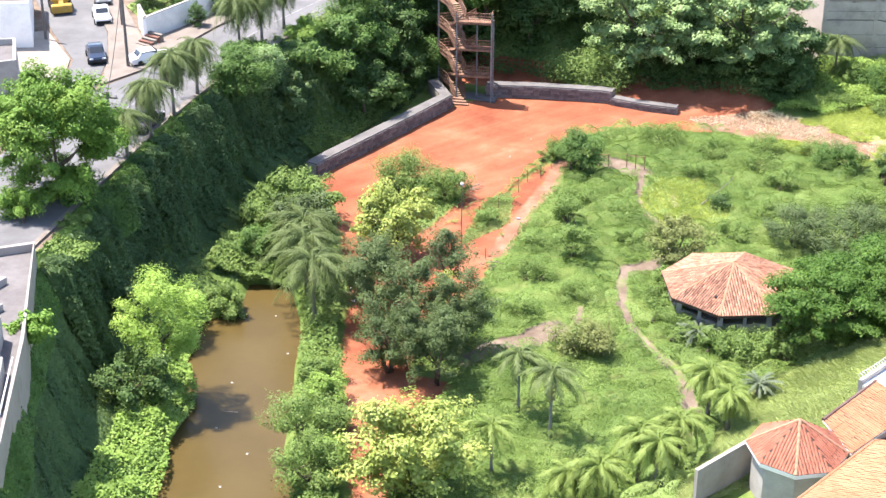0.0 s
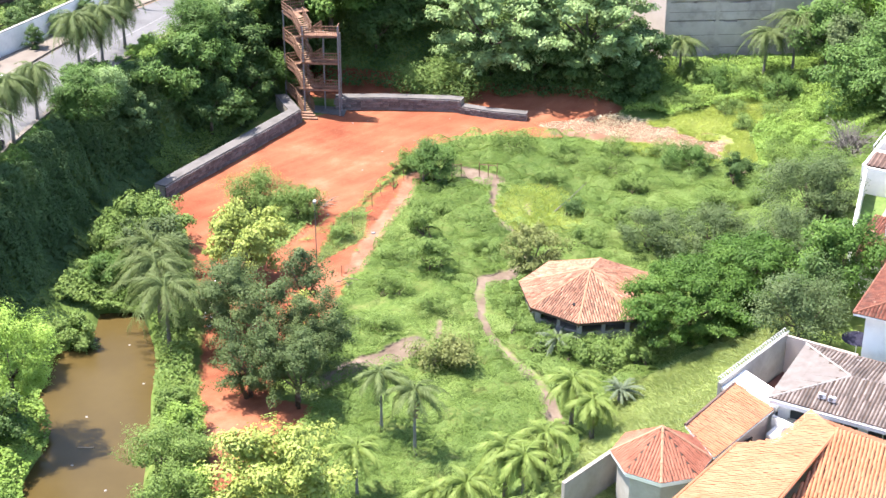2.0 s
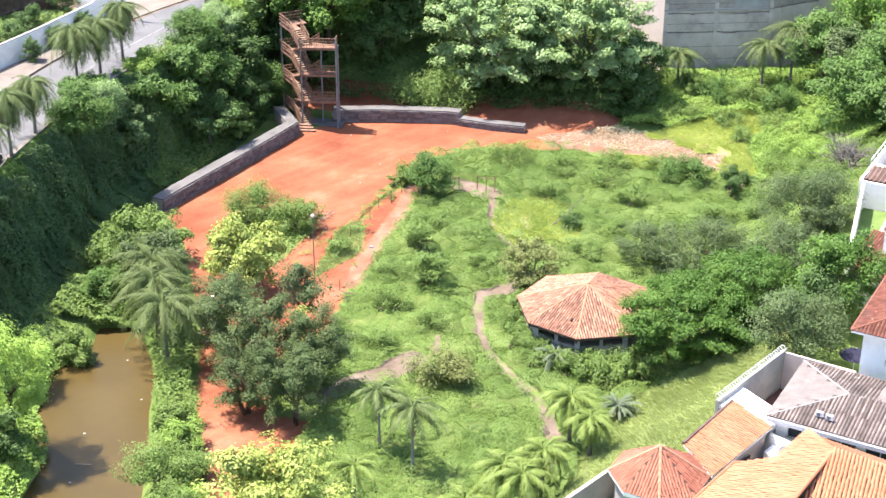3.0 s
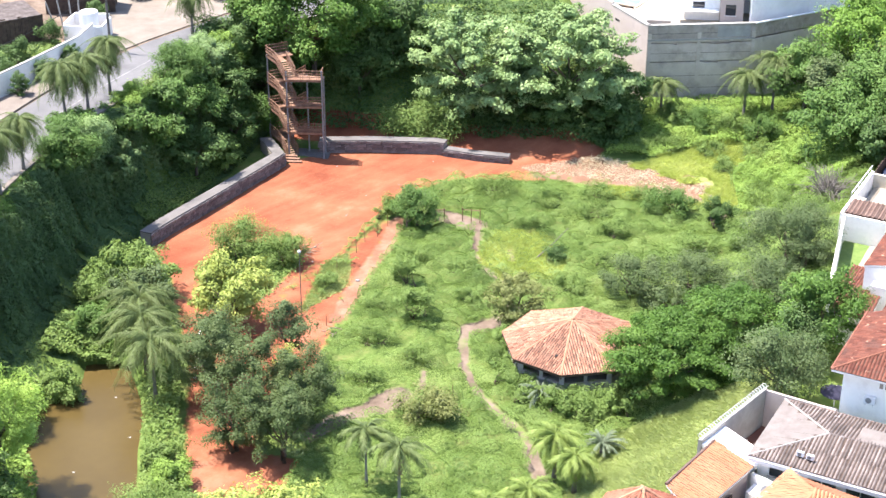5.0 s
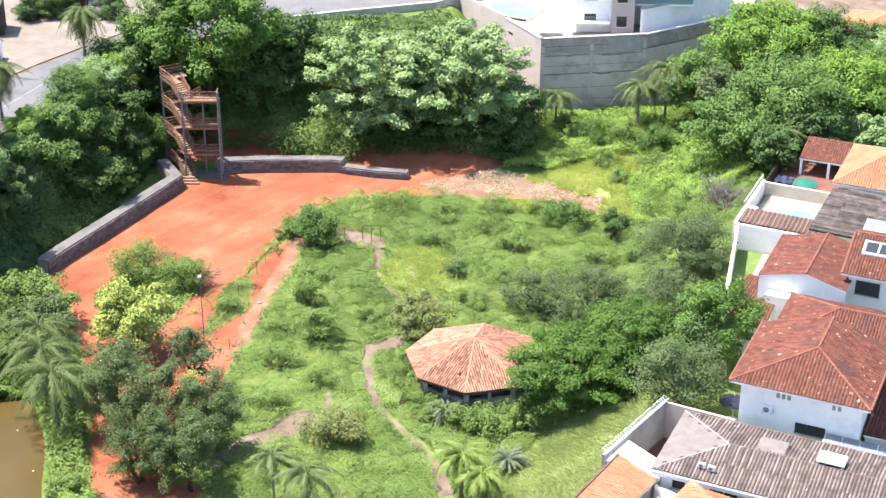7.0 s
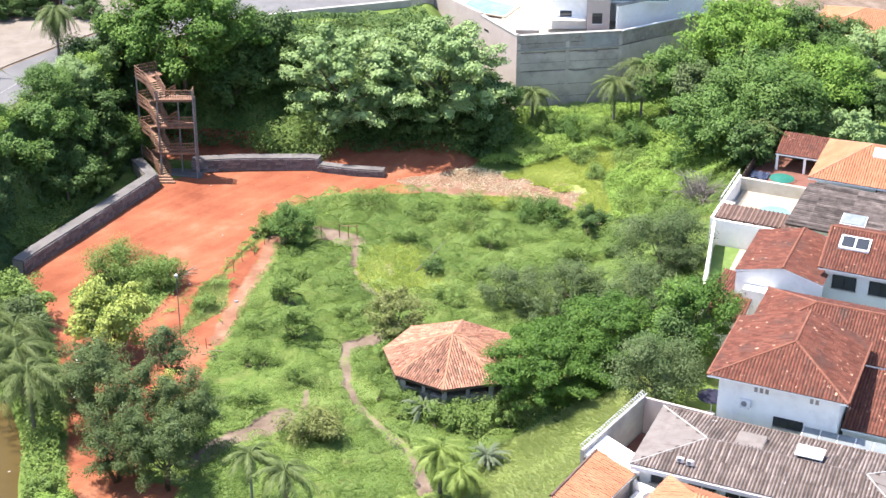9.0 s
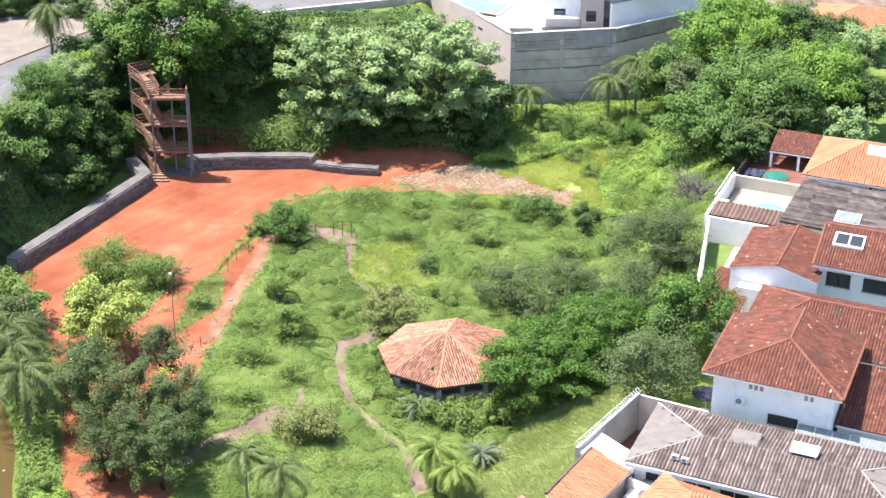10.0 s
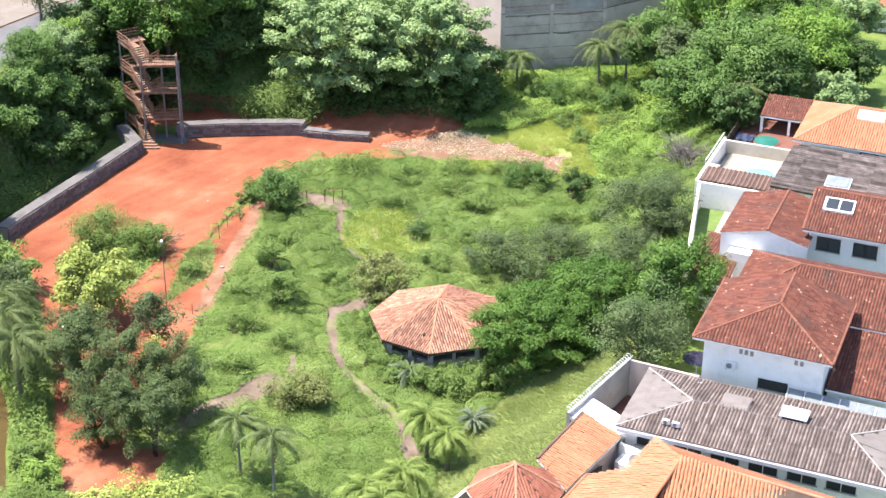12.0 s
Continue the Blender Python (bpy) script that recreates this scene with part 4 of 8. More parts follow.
# long house under grey fibre-cement sheets
h = estate("house", "white single-storey house under a weathered grey corrugated hipped roof", "house", -0.2, 0.6, GZ)
faces, lines = hip(-0.4, 18.6, 0.5, 8.7, 8.5, 9.25, "u", 3.9, 14.8)
roof(h, faces[:2], M_FIBRO, [lines[0]], M_FIBRO, 0.25, 2.1, 0.055, 3, label="weathered grey corrugated fibre-cement roof", cap=0.05, cover=0.66)
roof(h, faces[2:], M_FIBRO_PALE, lines[1:], M_CONC_PALE, 0.9, 10, 0.012, 4, label="paler smooth end of the fibre-cement roof", cap=0.06, cover=1.0)
walls(h, 0.2, 18.0, 1.1, 8.1, GZ, 8.4)
hp("fascia", boxed(-0.3, 0.42, 8.12, 18.6, 0.5, 8.42), M_METAL_W, h)
for k in range(6):
    window(h, 1.0 + 2.6 * k, 3.0 + 2.6 * k, 1.1, 7.05, 8.05, 2)
hp("gutter", boxed(-0.4, 8.7, 8.38, 18.6, 8.82, 8.52), M_BROWNROOF, h)
s = estate("roof_hatch", "white roof ventilator box on the grey sheet roof", "roof vent", 10.0, 4.9, 9.15)
hp("curb", boxed(10.0, 4.7, 9.0, 11.7, 5.9, 9.35), M_METAL_W, s)
hp("lid", boxed(9.9, 4.6, 9.5, 11.8, 6.0, 9.62, 0.03), M_PLASTIC_W, s)
hp("slot", boxed(10.1, 4.68, 9.33, 11.6, 4.75, 9.5), M_BLACK, s)
s = estate("roof_skylight", "weathered sheet skylight set in the grey roof", "skylight", 6.0, 5.0, 9.0)
hp("curb", boxed(5.7, 4.7, 8.95, 7.7, 6.6, 9.22), M_FIBRO, s)
hp("pane", boxed(5.75, 4.75, 9.22, 7.65, 6.55, 9.26), M_FIBRO_PALE, s)
ac_unit(2.6, 1.5, 8.85, size=0.62)
ac_unit(3.3, 1.4, 8.85, size=0.62)

# tall white house with a weathered red hipped roof
h = estate("house", "white two-storey house under a weathered red clay tile hipped roof", "house", 3.0, 11.0, GZ)
a, b, c, d = (2.25, 10.2, 10.95), (12.35, 10.2, 10.95), (12.35, 19.9, 10.95), (2.25, 19.9, 10.95)
r, q = (7.6, 14.4, 12.75), (7.6, 19.6, 12.75)
roof(h, [[a, b, r], [d, a, r, q], [b, c, q, r]], M_TILE_RED, [(a, r), (b, r), (r, q), (d, a), (b, c)], M_RIDGE_RED, 0.25, 0.44, 0.06, 7)
walls(h, 3.0, 11.7, 10.9, 19.4, GZ, 10.85)
hp("soffit", boxed(2.4, 10.35, 10.72, 12.2, 19.8, 10.8), M_WHITE, h)
window(h, 7.2, 9.3, 10.9, 7.5, 8.3, 4, M_BLACK)
for u in (5.6, 6.0, 6.4, 9.6, 10.0):
    hp("vent_slot", boxed(u, 10.86, 10.0, u + 0.24, 10.9, 10.45), M_CONC, h)
ac_unit(4.7, 10.55, 8.7)
window(h, 10.1, 10.7, 10.9, 6.6, 7.8, 1)
window(h, 11.0, 11.5, 10.9, 6.6, 7.6, 1)
g = estate("conservatory_canopy", "glazed white lean-to canopy beside the white house", "canopy", 9.2, 9.4, GZ)
for k in range(7):
    u = 9.4 + k * 1.25
    hp("rafter", beam((u, 10.8, 8.0), (u, 9.3, 7.5), 0.06, 0.1), M_METAL_W, g)
    hp("post", beam((u, 9.35, GZ), (u, 9.35, 7.5), 0.07, 0.07), M_METAL_W, g)
    if k < 6:
        hp("pane", slab(bmesh.new(), [(u + 0.06, 9.3, 7.58), (u + 1.19, 9.3, 7.58), (u + 1.19, 10.8, 8.08), (u + 0.06, 10.8, 8.08)], 0.02), M_SOLAR, g)
for k in range(3):
    window(g, 9.7 + 1.9 * k, 10.7 + 1.9 * k, 9.34, 5.9, 7.1, 1)

# rear wing of the white house
h = estate("house", "rear wing with a ridged weathered red tile roof", "house", 3.0, 20.0, GZ)
faces, lines = hip(2.7, 26.0, 18.8, 28.2, 9.6, 11.55, "u", 7.4, 21.5)
roof(h, faces, M_TILE_RED, lines, M_RIDGE_RED, 0.24, 0.44, 0.07, 9)
walls(h, 3.3, 25.4, 19.5, 27.6, GZ, 9.5)
h = estate("side_wing", "low side wing with a dark red tile roof", "house", 12.2, 12.0, GZ)
roof(h, [[(11.9, 11.6, 8.1), (22, 11.6, 8.1), (22, 19.4, 9.5), (11.9, 19.4, 9.5)]], M_TILE_RED, [], None, 0.24, 0.44, 0.07, 10)
walls(h, 12.0, 21.8, 12.0, 18.7, GZ, 8.0)

# white house with a brown-red gabled roof
h = estate("house", "white house with a low brown-red gabled tile roof", "house", -0.2, 30.0, GZ)
roof(h, [[(-0.5, 38.2, 10.0), (-0.5, 29.6, 10.0), (3.4, 29.6, 10.9), (3.4, 38.2, 10.9)], [(6.8, 29.6, 10.0), (6.8, 38.4, 10.0), (3.4, 38.2, 10.9), (3.4, 29.6, 10.9)]], M_TILE_RED, [((3.4, 29.6, 10.9), (3.4, 38.2, 10.9))], M_RIDGE_RED, 0.28, 0.44, 0.04, 12)
walls(h, 0.0, 6.4, 29.9, 37.8, GZ, 9.9)
bm = bmesh.new()
front = [bm.verts.new(v) for v in ((-0.4, 29.64, GZ), (6.8, 29.64, GZ), (6.8, 29.64, 9.8), (3.4, 29.64, 10.7), (-0.4, 29.64, 9.8))]
bm.faces.new(front)
solid = bmesh.ops.extrude_face_region(bm, geom=bm.faces[:])
bmesh.ops.translate(bm, verts=[v for v in solid["geom"] if isinstance(v, bmesh.types.BMVert)], vec=(0, 0.22, 0))
bmesh.ops.recalc_face_normals(bm, faces=bm.faces[:])
hp("gable", bm, M_WHITE, h)
h = estate("house", "white two-storey house under a weathered red tile roof with rooflights", "house", 6.6, 31.8, GZ)
roof(h, [[(6.0, 31.0, 10.9), (24, 31.0, 10.9), (24, 35.6, 12.7), (6.0, 35.6, 12.7)], [(24, 40.2, 10.9), (6.0, 40.2, 10.9), (6.0, 35.6, 12.7), (24, 35.6, 12.7)]], M_TILE_RED, [((6.0, 35.6, 12.7), (24, 35.6, 12.7)), ((6.05, 31.0, 10.9), (6.05, 35.6, 12.7))], M_RIDGE_RED, 0.24, 0.44, 0.07, 13)
walls(h, 6.5, 23.5, 31.7, 39.6, GZ, 10.8)
window(h, 7.2, 9.1, 31.7, 9.0, 10.2, 2, M_BLACK)
window(h, 10.2, 12.1, 31.7, 9.0, 10.2, 2, M_BLACK)
window(h, 13.4, 15.3, 31.7, 9.0, 10.2, 2, M_BLACK)
window(h, 7.3, 10.0, 31.7, 6.9, 7.7, 3, M_BLACK)
window(h, 11.2, 11.9, 31.7, 7.0, 7.7, 1)
s = estate("rooflight", "white-framed rooflight with two panes on the red tiles", "skylight", 7.2, 34.0, 12.1)
bm = slab(bmesh.new(), [(7.1, 33.2, 12.06), (9.6, 33.2, 12.06), (9.6, 34.6, 12.6), (7.1, 34.6, 12.6)], 0.16)
hp("frame", bm, M_PLASTIC_W, s)
for u in (7.3, 8.45):
    hp("pane", slab(bmesh.new(), [(u, 33.35, 12.15), (u + 1.0, 33.35, 12.15), (u + 1.0, 34.45, 12.57), (u, 34.45, 12.57)], 0.03), G_WIN, s)

# small tiled outbuildings
h = estate("outhouse", "small outbuilding with a pale red tile roof and white ends", "outbuilding", -2.2, 29.6, GZ)
roof(h, [[(-2.3, 29.6, 7.7), (0.7, 29.2, 7.7), (0.7, 32.2, 8.4), (-2.0, 32.6, 8.4)]], M_TILE_RED, [], None, 0.24, 0.44, 0.06, 15)
walls(h, -2.1, 0.6, 29.8, 32.2, GZ, 7.6)
h = estate("outhouse", "lean-to with a weathered red tile roof by the white wall", "outbuilding", -1.8, 25.2, GZ)
roof(h, [[(-1.6, 25.0, 7.5), (1.4, 25.0, 7.5), (1.4, 28.6, 8.1), (-2.0, 28.9, 8.1)]], M_TILE_RED, [], None, 0.24, 0.44, 0.06, 16)
walls(h, -1.5, 1.2, 25.4, 28.4, GZ, 7.5)
tagged(hp("garden_wall", boxed(0.5, 28.5, GZ, 3.0, 29.5, 8.9), M_WHITE, estate("white_gable_block", "white rendered block between the two red roofs", "wall", 0.5, 28.5, GZ)))

# walled terrace with a plunge pool
h = estate("terrace", "walled pale terrace with a round plunge pool", "terrace", -5.9, 44.2, GZ)
hp("deck", boxed(-5.8, 47.0, GZ, 1.2, 55.4, 6.0), M_PALEPATIO, h)
hp("wall_back", boxed(-6.2, 55.2, GZ, 1.4, 55.5, 7.3), M_CREAM, h, "cream rendered back wall")
hp("wall_side", boxed(-6.3, 44.2, GZ, -6.05, 55.2, 7.6), M_WHITE, h)
hp("wall_front", boxed(-6.05, 44.1, GZ, 1.4, 44.4, 7.5), M_WHITE, h)
hp("corner_block", boxed(-6.1, 46.6, GZ, -4.9, 48.0, 7.8), M_CREAM, h)
pool = bmesh.new()
tube([(-1.7, 51.0, 5.9), (-1.7, 51.0, 6.06)], 1.75, 28, pool)
hp("pool_rim", pool, M_PALEPATIO, h)
pool = bmesh.new()
tube([(-1.7, 51.0, 5.9), (-1.7, 51.0, 6.09)], 1.55, 28, pool)
hp("pool_water", pool, M_POOL, h, "pale turquoise pool water")
for k in range(7):
    hp("fence_post", boxed(-6.25, 47.5 + k * 1.2, 7.6, -6.2, 47.55 + k * 1.2, 8.3), M_METAL_W, h)
hp("fence_rail", boxed(-6.26, 47.5, 8.25, -6.19, 54.8, 8.32), M_METAL_W, h)
g = estate("pergola", "brown ribbed lean-to roof over the terrace", "canopy", -5.9, 44.4, 7.0)
roof(g, [[(-5.9, 44.35, 7.6), (1.3, 44.35, 7.6), (1.3, 47.1, 7.9), (-5.9, 47.1, 7.9)]], M_BROWNROOF, [], None, 0.42, 3.0, 0.13, 17, shape="rib", under=M_DARKWOOD)
for u in (-5.7, -2.5, 1.0):
    hp("post", beam((u, 46.9, 6.0), (u, 46.9, 7.8), 0.12, 0.12), M_DARKWOOD, g)
h = estate("lawn", "small mown lawn inside the white garden wall", "lawn", -5.8, 36.0, GZ)
hp("turf", prism([(-5.6, 44.0), (-3.2, 44.0), (-2.9, 36.0), (-4.4, 36.0)], GZ, 5.0), mat("mown_turf", (0.09, 0.15, 0.035), (0.14, 0.20, 0.055), 1.2, 0.95, 0.3, 30), h)
hp("paving", prism([(-3.2, 44.0), (-0.6, 44.0), (-0.6, 36.0), (-2.9, 36.0)], GZ, 5.02), M_PALEPATIO, h)
g = estate("garden_bench", "small brown garden bench on the terrace edge", "bench", -2.0, 42.6, 5.02)
hp("seat", boxed(-2.2, 42.4, 5.4, -0.7, 42.9, 5.48), M_BROWNROOF, g)
hp("backrest", boxed(-2.2, 42.9, 5.5, -0.7, 42.98, 5.95), M_BROWNROOF, g)
for u in (-2.1, -0.85):
    hp("leg", boxed(u, 42.45, 5.02, u + 0.08, 42.9, 5.4), M_BROWNROOF, g)

# big weathered board roof, orange roofed house and green pool behind
h = estate("house", "low building under a broad weathered grey-brown board roof", "house", 1.0, 42.4, GZ)
roof(h, [[(1.3, 50.9, 9.8), (0.9, 42.6, 9.0), (22, 41.6, 9.0), (22, 51.2, 9.8)]], M_WOODROOF, [], None, 0.36, 3.2, 0.14, 19, shape="round", under=M_DARKWOOD, cover=0.62)
walls(h, 1.6, 21.5, 43.2, 50.4, GZ, 9.0)
s = estate("roof_panel", "grey-white framed panel on the board roof", "solar panel", 5.6, 44.6, 9.2)
hp("panel", slab(bmesh.new(), [(5.6, 43.9, 9.45), (7.6, 43.9, 9.45), (7.6, 45.6, 9.7), (5.6, 45.6, 9.7)], 0.1), M_SOLAR, s)
hp("frame", slab(bmesh.new(), [(5.5, 43.8, 9.36), (7.7, 43.8, 9.36), (7.7, 45.7, 9.62), (5.5, 45.7, 9.62)], 0.1), M_PLASTIC_W, s)
h = estate("house", "house under a bright orange clay tile hipped roof", "house", 1.4, 52.0, GZ)
faces, lines = hip(1.0, 24.0, 51.6, 62.0, 10.0, 12.2, "u", 5.8, 19.0)
roof(h, faces, M_TILE_OR, lines, M_RIDGE, 0.24, 0.44, 0.07, 21)
walls(h, 1.7, 23.3, 52.4, 61.3, GZ, 9.9)
for k in range(4):
    window(h, 7.2 + 3.2 * k, 9.0 + 3.2 * k, 52.4, 8.6, 9.6, 2)
s = estate("roof_tank_cover", "white rectangular solar heater on the orange roof", "solar heater", 6.6, 55.4, 11.6)
hp("casing", slab(bmesh.new(), [(6.2, 55.2, 11.7), (8.7, 55.2, 11.7), (8.7, 56.3, 12.2), (6.2, 56.3, 12.2)], 0.22), M_PLASTIC_W, s)
h = estate("patio", "red patio, tree shade put into its tiles, with small green pool", "patio", -5.0, 56.5, GZ)
hp("paving", boxed(-6.0, 55.6, GZ, 1.6, 66.0, 6.0), M_PATIO, h)
pool = bmesh.new()
tube([(-2.9, 59.6, 5.9), (-2.9, 59.6, 6.06)], 1.45, 24, pool)
hp("pool_rim", pool, M_PATIO, h)
pool = bmesh.new()
tube([(-2.9, 59.6, 5.9), (-2.9, 59.6, 6.09)], 1.25, 24, pool)
hp("pool_water", pool, M_POOL_G, h, "clear green pool water")
for k in range(12):
    hp("fence_board", boxed(-6.3 + 0.02 * (k % 2), 56.5 + k * 0.5, GZ, -6.2, 56.94 + k * 0.5, 7.0 + 0.08 * (k % 3)), M_DARKWOOD, h)
g = estate("porch", "open porch with a weathered red tile roof over a dark patio", "porch", -4.4, 62.3, GZ)
roof(g, [[(-4.2, 61.7, 7.8), (1.6, 61.7, 7.8), (1.6, 65.5, 8.8), (-4.2, 65.5, 8.8)]], M_TILE_RED, [], None, 0.24, 0.44, 0.06, 23)
for u in (-4.0, -1.2, 1.4):
    hp("post", beam((u, 61.9, 6.0), (u, 61.9, 7.7), 0.24, 0.24), M_WHITE, g)
hp("back_wall", boxed(-4.2, 65.3, GZ, 1.6, 65.5, 8.6), M_DARKWOOD, g)
g = estate("pool_cover", "crumpled dark blue tarpaulin beside the green pool", "tarpaulin", -5.1, 59.2, 6.0)
bm = bmesh.new()
bmesh.ops.create_grid(bm, x_segments=8, y_segments=8, size=0.9)
for v in bm.verts:
    v.co.z = 0.28 + 0.22 * noise.noise(v.co * 2.2)
    v.co += Vector((-5.1, 59.2, 5.95))
bmesh.ops.solidify(bm, geom=bm.faces[:], thickness=0.05)
hp("sheet", bm, M_BLUETARP, g)

# house behind the garden trees
h = estate("house", "low house under broad orange tile roofs behind the garden trees", "house", -12.0, 112.0, GZ)
faces, lines = hip(-9.5, 16.0, 101.5, 114.0, 8.0, 10.2, "u", -3.5, 10.0)
roof(h, faces, M_TILE_OR, lines, M_RIDGE, 0.24, 0.44, 0.06, 33)
walls(h, -8.8, 15.3, 102.3, 113.2, GZ, 7.9)

# annexes nearest the street: orange roofs, round kiosk, courtyard wall
h = estate("annex", "narrow annex with an orange clay tile lean-to roof", "outbuilding", -3.2, -6.0, GZ)
roof(h, [[(0.1, 0.5, 7.75), (-1.35, -6.9, 7.75), (-4.05, -5.1, 8.3), (-3.05, 1.5, 8.3)]], M_TILE_OR, [((-4.05, -5.1, 8.3), (-3.05, 1.5, 8.3))], M_BROWNROOF, 0.22, 0.42, 0.035, 25)
bm = prism([(-3.0, 1.2), (-0.2, 0.3), (-1.6, -6.4), (-3.8, -5.0)], GZ, 7.6)
hp("wall", bm, M_PINK, h)
hp("doorway", prism([(-0.55, -2.0), (-0.45, -2.0), (-0.9, -4.4), (-1.0, -4.4)], GZ, 6.8), M_DARKWOOD, h)
h = estate("courtyard_roof", "flat white rendered roof beside the garden wall", "roof", -3.8, 1.6, GZ)
hp("slab", prism([(-3.4, 4.6), (0.2, 2.6), (0.2, 0.8), (-4.1, 1.6)], 7.4, 7.65), M_WHITE, h)
hp("wall", prism([(-3.3, 4.3), (0.0, 2.4), (0.0, 1.2), (-3.9, 1.8)], GZ, 7.38), M_WHITE, h)
h = estate("courtyard", "narrow courtyard with white steps and stored chairs", "courtyard", 0.2, -4.5, GZ)
hp("paving", prism([(-0.4, 0.6), (1.0, 0.6), (2.6, -0.4), (1.6, -4.4), (-1.2, -5.2)], GZ, 5.1), M_CONC, h)
hp("wall", prism([(0.0, 0.7), (1.6, 0.2), (1.6, -0.1), (0.0, 0.4)], GZ, 7.2), M_WHITE, h)
hp("white_block", prism([(0.3, 0.3), (2.2, -0.3), (2.0, -1.6), (0.1, -0.9)], GZ, 6.6), M_WHITE, h)
d = estate("satellite_dish", "small grey satellite dish on the white block", "dish", 1.5, -1.0, 6.6)
bm = bmesh.new()
bmesh.ops.create_cone(bm, segments=20, radius1=0.12, radius2=0.42, depth=0.12, cap_ends=False)
bmesh.ops.rotate(bm, verts=bm.verts, cent=(0, 0, 0), matrix=Matrix.Rotation(radians(35), 3, "X"))
bmesh.ops.translate(bm, verts=bm.verts, vec=(1.5, -1.0, 7.1))
bmesh.ops.solidify(bm, geom=bm.faces[:], thickness=0.02)
hp("bowl", bm, M_STEEL, d)
hp("mast", beam((1.5, -1.0, 6.6), (1.5, -0.95, 7.05), 0.05, 0.05), M_STEEL, d)
for k, (u, w) in enumerate([(-0.4, -2.2), (0.1, -2.9), (0.5, -2.1)]):
    c = estate("garden_chair", "worn wooden chair stored in the courtyard", "chair", u, w, 5.1, "courtyard chairs")
    hp("seat", boxed(u, w, 5.5, u + 0.45, w + 0.45, 5.55), M_TIMBER, c)
    hp("backrest", boxed(u, w + 0.41, 5.55, u + 0.45, w + 0.46, 6.0), M_TIMBER, c)
    for i, j in ((0, 0), (0.4, 0), (0, 0.4), (0.4, 0.4)):
        hp("leg", boxed(u + i, w + j, 5.1, u + i + 0.05, w + j + 0.05, 5.5), M_TIMBER, c)

h = estate("kiosk", "round garden pavilion with a red tile roof and a white cornice", "pavilion", -4.3, -8.6, GZ)
R = 3.15
c = [Vector((-4.3 + R * math.cos(radians(22.5 + 45 * k)), -8.6 + R * math.sin(radians(22.5 + 45 * k)), 8.0)) for k in range(8)]
top = Vector((-4.3, -8.6, 10.05))
roof(h, [[c[k], c[(k + 1) % 8], top] for k in range(8)], M_TILE_KIOSK, [(c[k], top) for k in range(0, 8, 2)], M_RIDGE, 0.2, 0.36, 0.05, 27)
hp("cornice", prism([((p.x + 4.3) * 0.97 - 4.3, (p.y + 8.6) * 0.97 - 8.6) for p in c], 7.65, 7.84), M_WHITE, h, "white moulded cornice")
hp("wall", prism([((p.x + 4.3) * 0.85 - 4.3, (p.y + 8.6) * 0.85 - 8.6) for p in c], GZ - 2, 7.66), M_CONC_PALE, h, "weathered grey wall")

h = estate("house", "large house under broad bright orange clay tile roofs", "house", 1.0, -9.0, GZ)
nw, A, B, C, D, r = (2.9, -0.3, 8.5), (1.9, -4.7, 8.5), (-0.5, -5.4, 8.2), (-2.2, -16.0, 8.2), (4.2, -16.0, 10.05), (5.3, -3.6, 10.05)
s2, ne = (16.0, -4.6, 10.05), (20.0, -2.6, 8.5)
roof(h, [[C, B, A, nw, r, D]], M_TILE_OR, [(r, D), (nw, r), (C, B), (B, A), (A, nw)], M_TILE_OR, 0.22, 0.42, 0.02, 29, thick=0.2)
roof(h, [[ne, nw, r, s2], [(4.2, -16.0, 8.0), (19, -14.0, 8.0), s2, r]], M_TILE_OR, [(r, s2)], M_RIDGE, 0.24, 0.42, 0.07, 30, thick=0.2)
hp("wall", prism([(3.2, -0.9), (2.3, -5.0), (0.0, -5.9), (-1.6, -15.5), (18.0, -13.0), (19.0, -3.2)], GZ, 7.9), M_CREAM, h)

# boundary wall with its razor-wire coil, and the garden behind it
h = estate("garden_wall_long", "tall weathered garden wall topped with a razor-wire coil", "wall", -4.2, 1.5, GZ - 1)
hp("panel", prism([(-4.25, 1.5), (-4.0, 1.5), (-2.2, 10.4), (-2.45, 10.4)], GZ - 2.5, 8.0), M_CONC_PALE, h)
hp("panel", prism([(-2.4, 10.4), (-2.2, 10.2), (3.0, 9.9), (3.0, 10.15)], GZ - 1, 7.9), M_PINK, h, "pinkish weathered wall panel")
bm = bmesh.new()
pts = []
for i in range(260):
    f = i / 259
    ph = f * 2 * math.pi * 30
    pts.append((-4.15 + 1.8 * f + 0.2 * math.cos(ph), 1.5 + 8.9 * f, 8.25 + 0.22 * math.sin(ph)))
tube(pts, 0.022, 4, bm)
hp("razor_wire", bm, M_METAL_W, h, "bright coiled razor wire")
hp("panel", prism([(-8.9, -13.4), (-8.65, -13.5), (-7.4, -8.4), (-7.65, -8.3)], GZ - 3, 7.3), M_CONC, h)
hp("panel", prism([(-7.65, -8.3), (-7.4, -8.4), (-6.0, -7.0), (-6.2, -6.8)], GZ - 2, 7.3), M_CONC, h)
hp("patio", prism([(-2.2, 10.0), (-0.6, 9.6), (-0.6, 3.4), (-3.2, 4.8)], GZ - 0.6, 5.0), M_PATIO, h)
h = estate("garden_wall_far", "white rendered garden wall along the weedy lot", "wall", -3.4, 31.0, GZ - 1)
hp("panel", prism([(-3.3, 30.2), (-3.05, 30.2), (-5.7, 43.9), (-5.95, 43.9)], GZ - 2.5, 7.4), M_WHITE, h)
g = estate("garden_umbrella", "folded dark navy garden umbrella over a small table", "umbrella", 1.8, 14.6, GZ)
bm = bmesh.new()
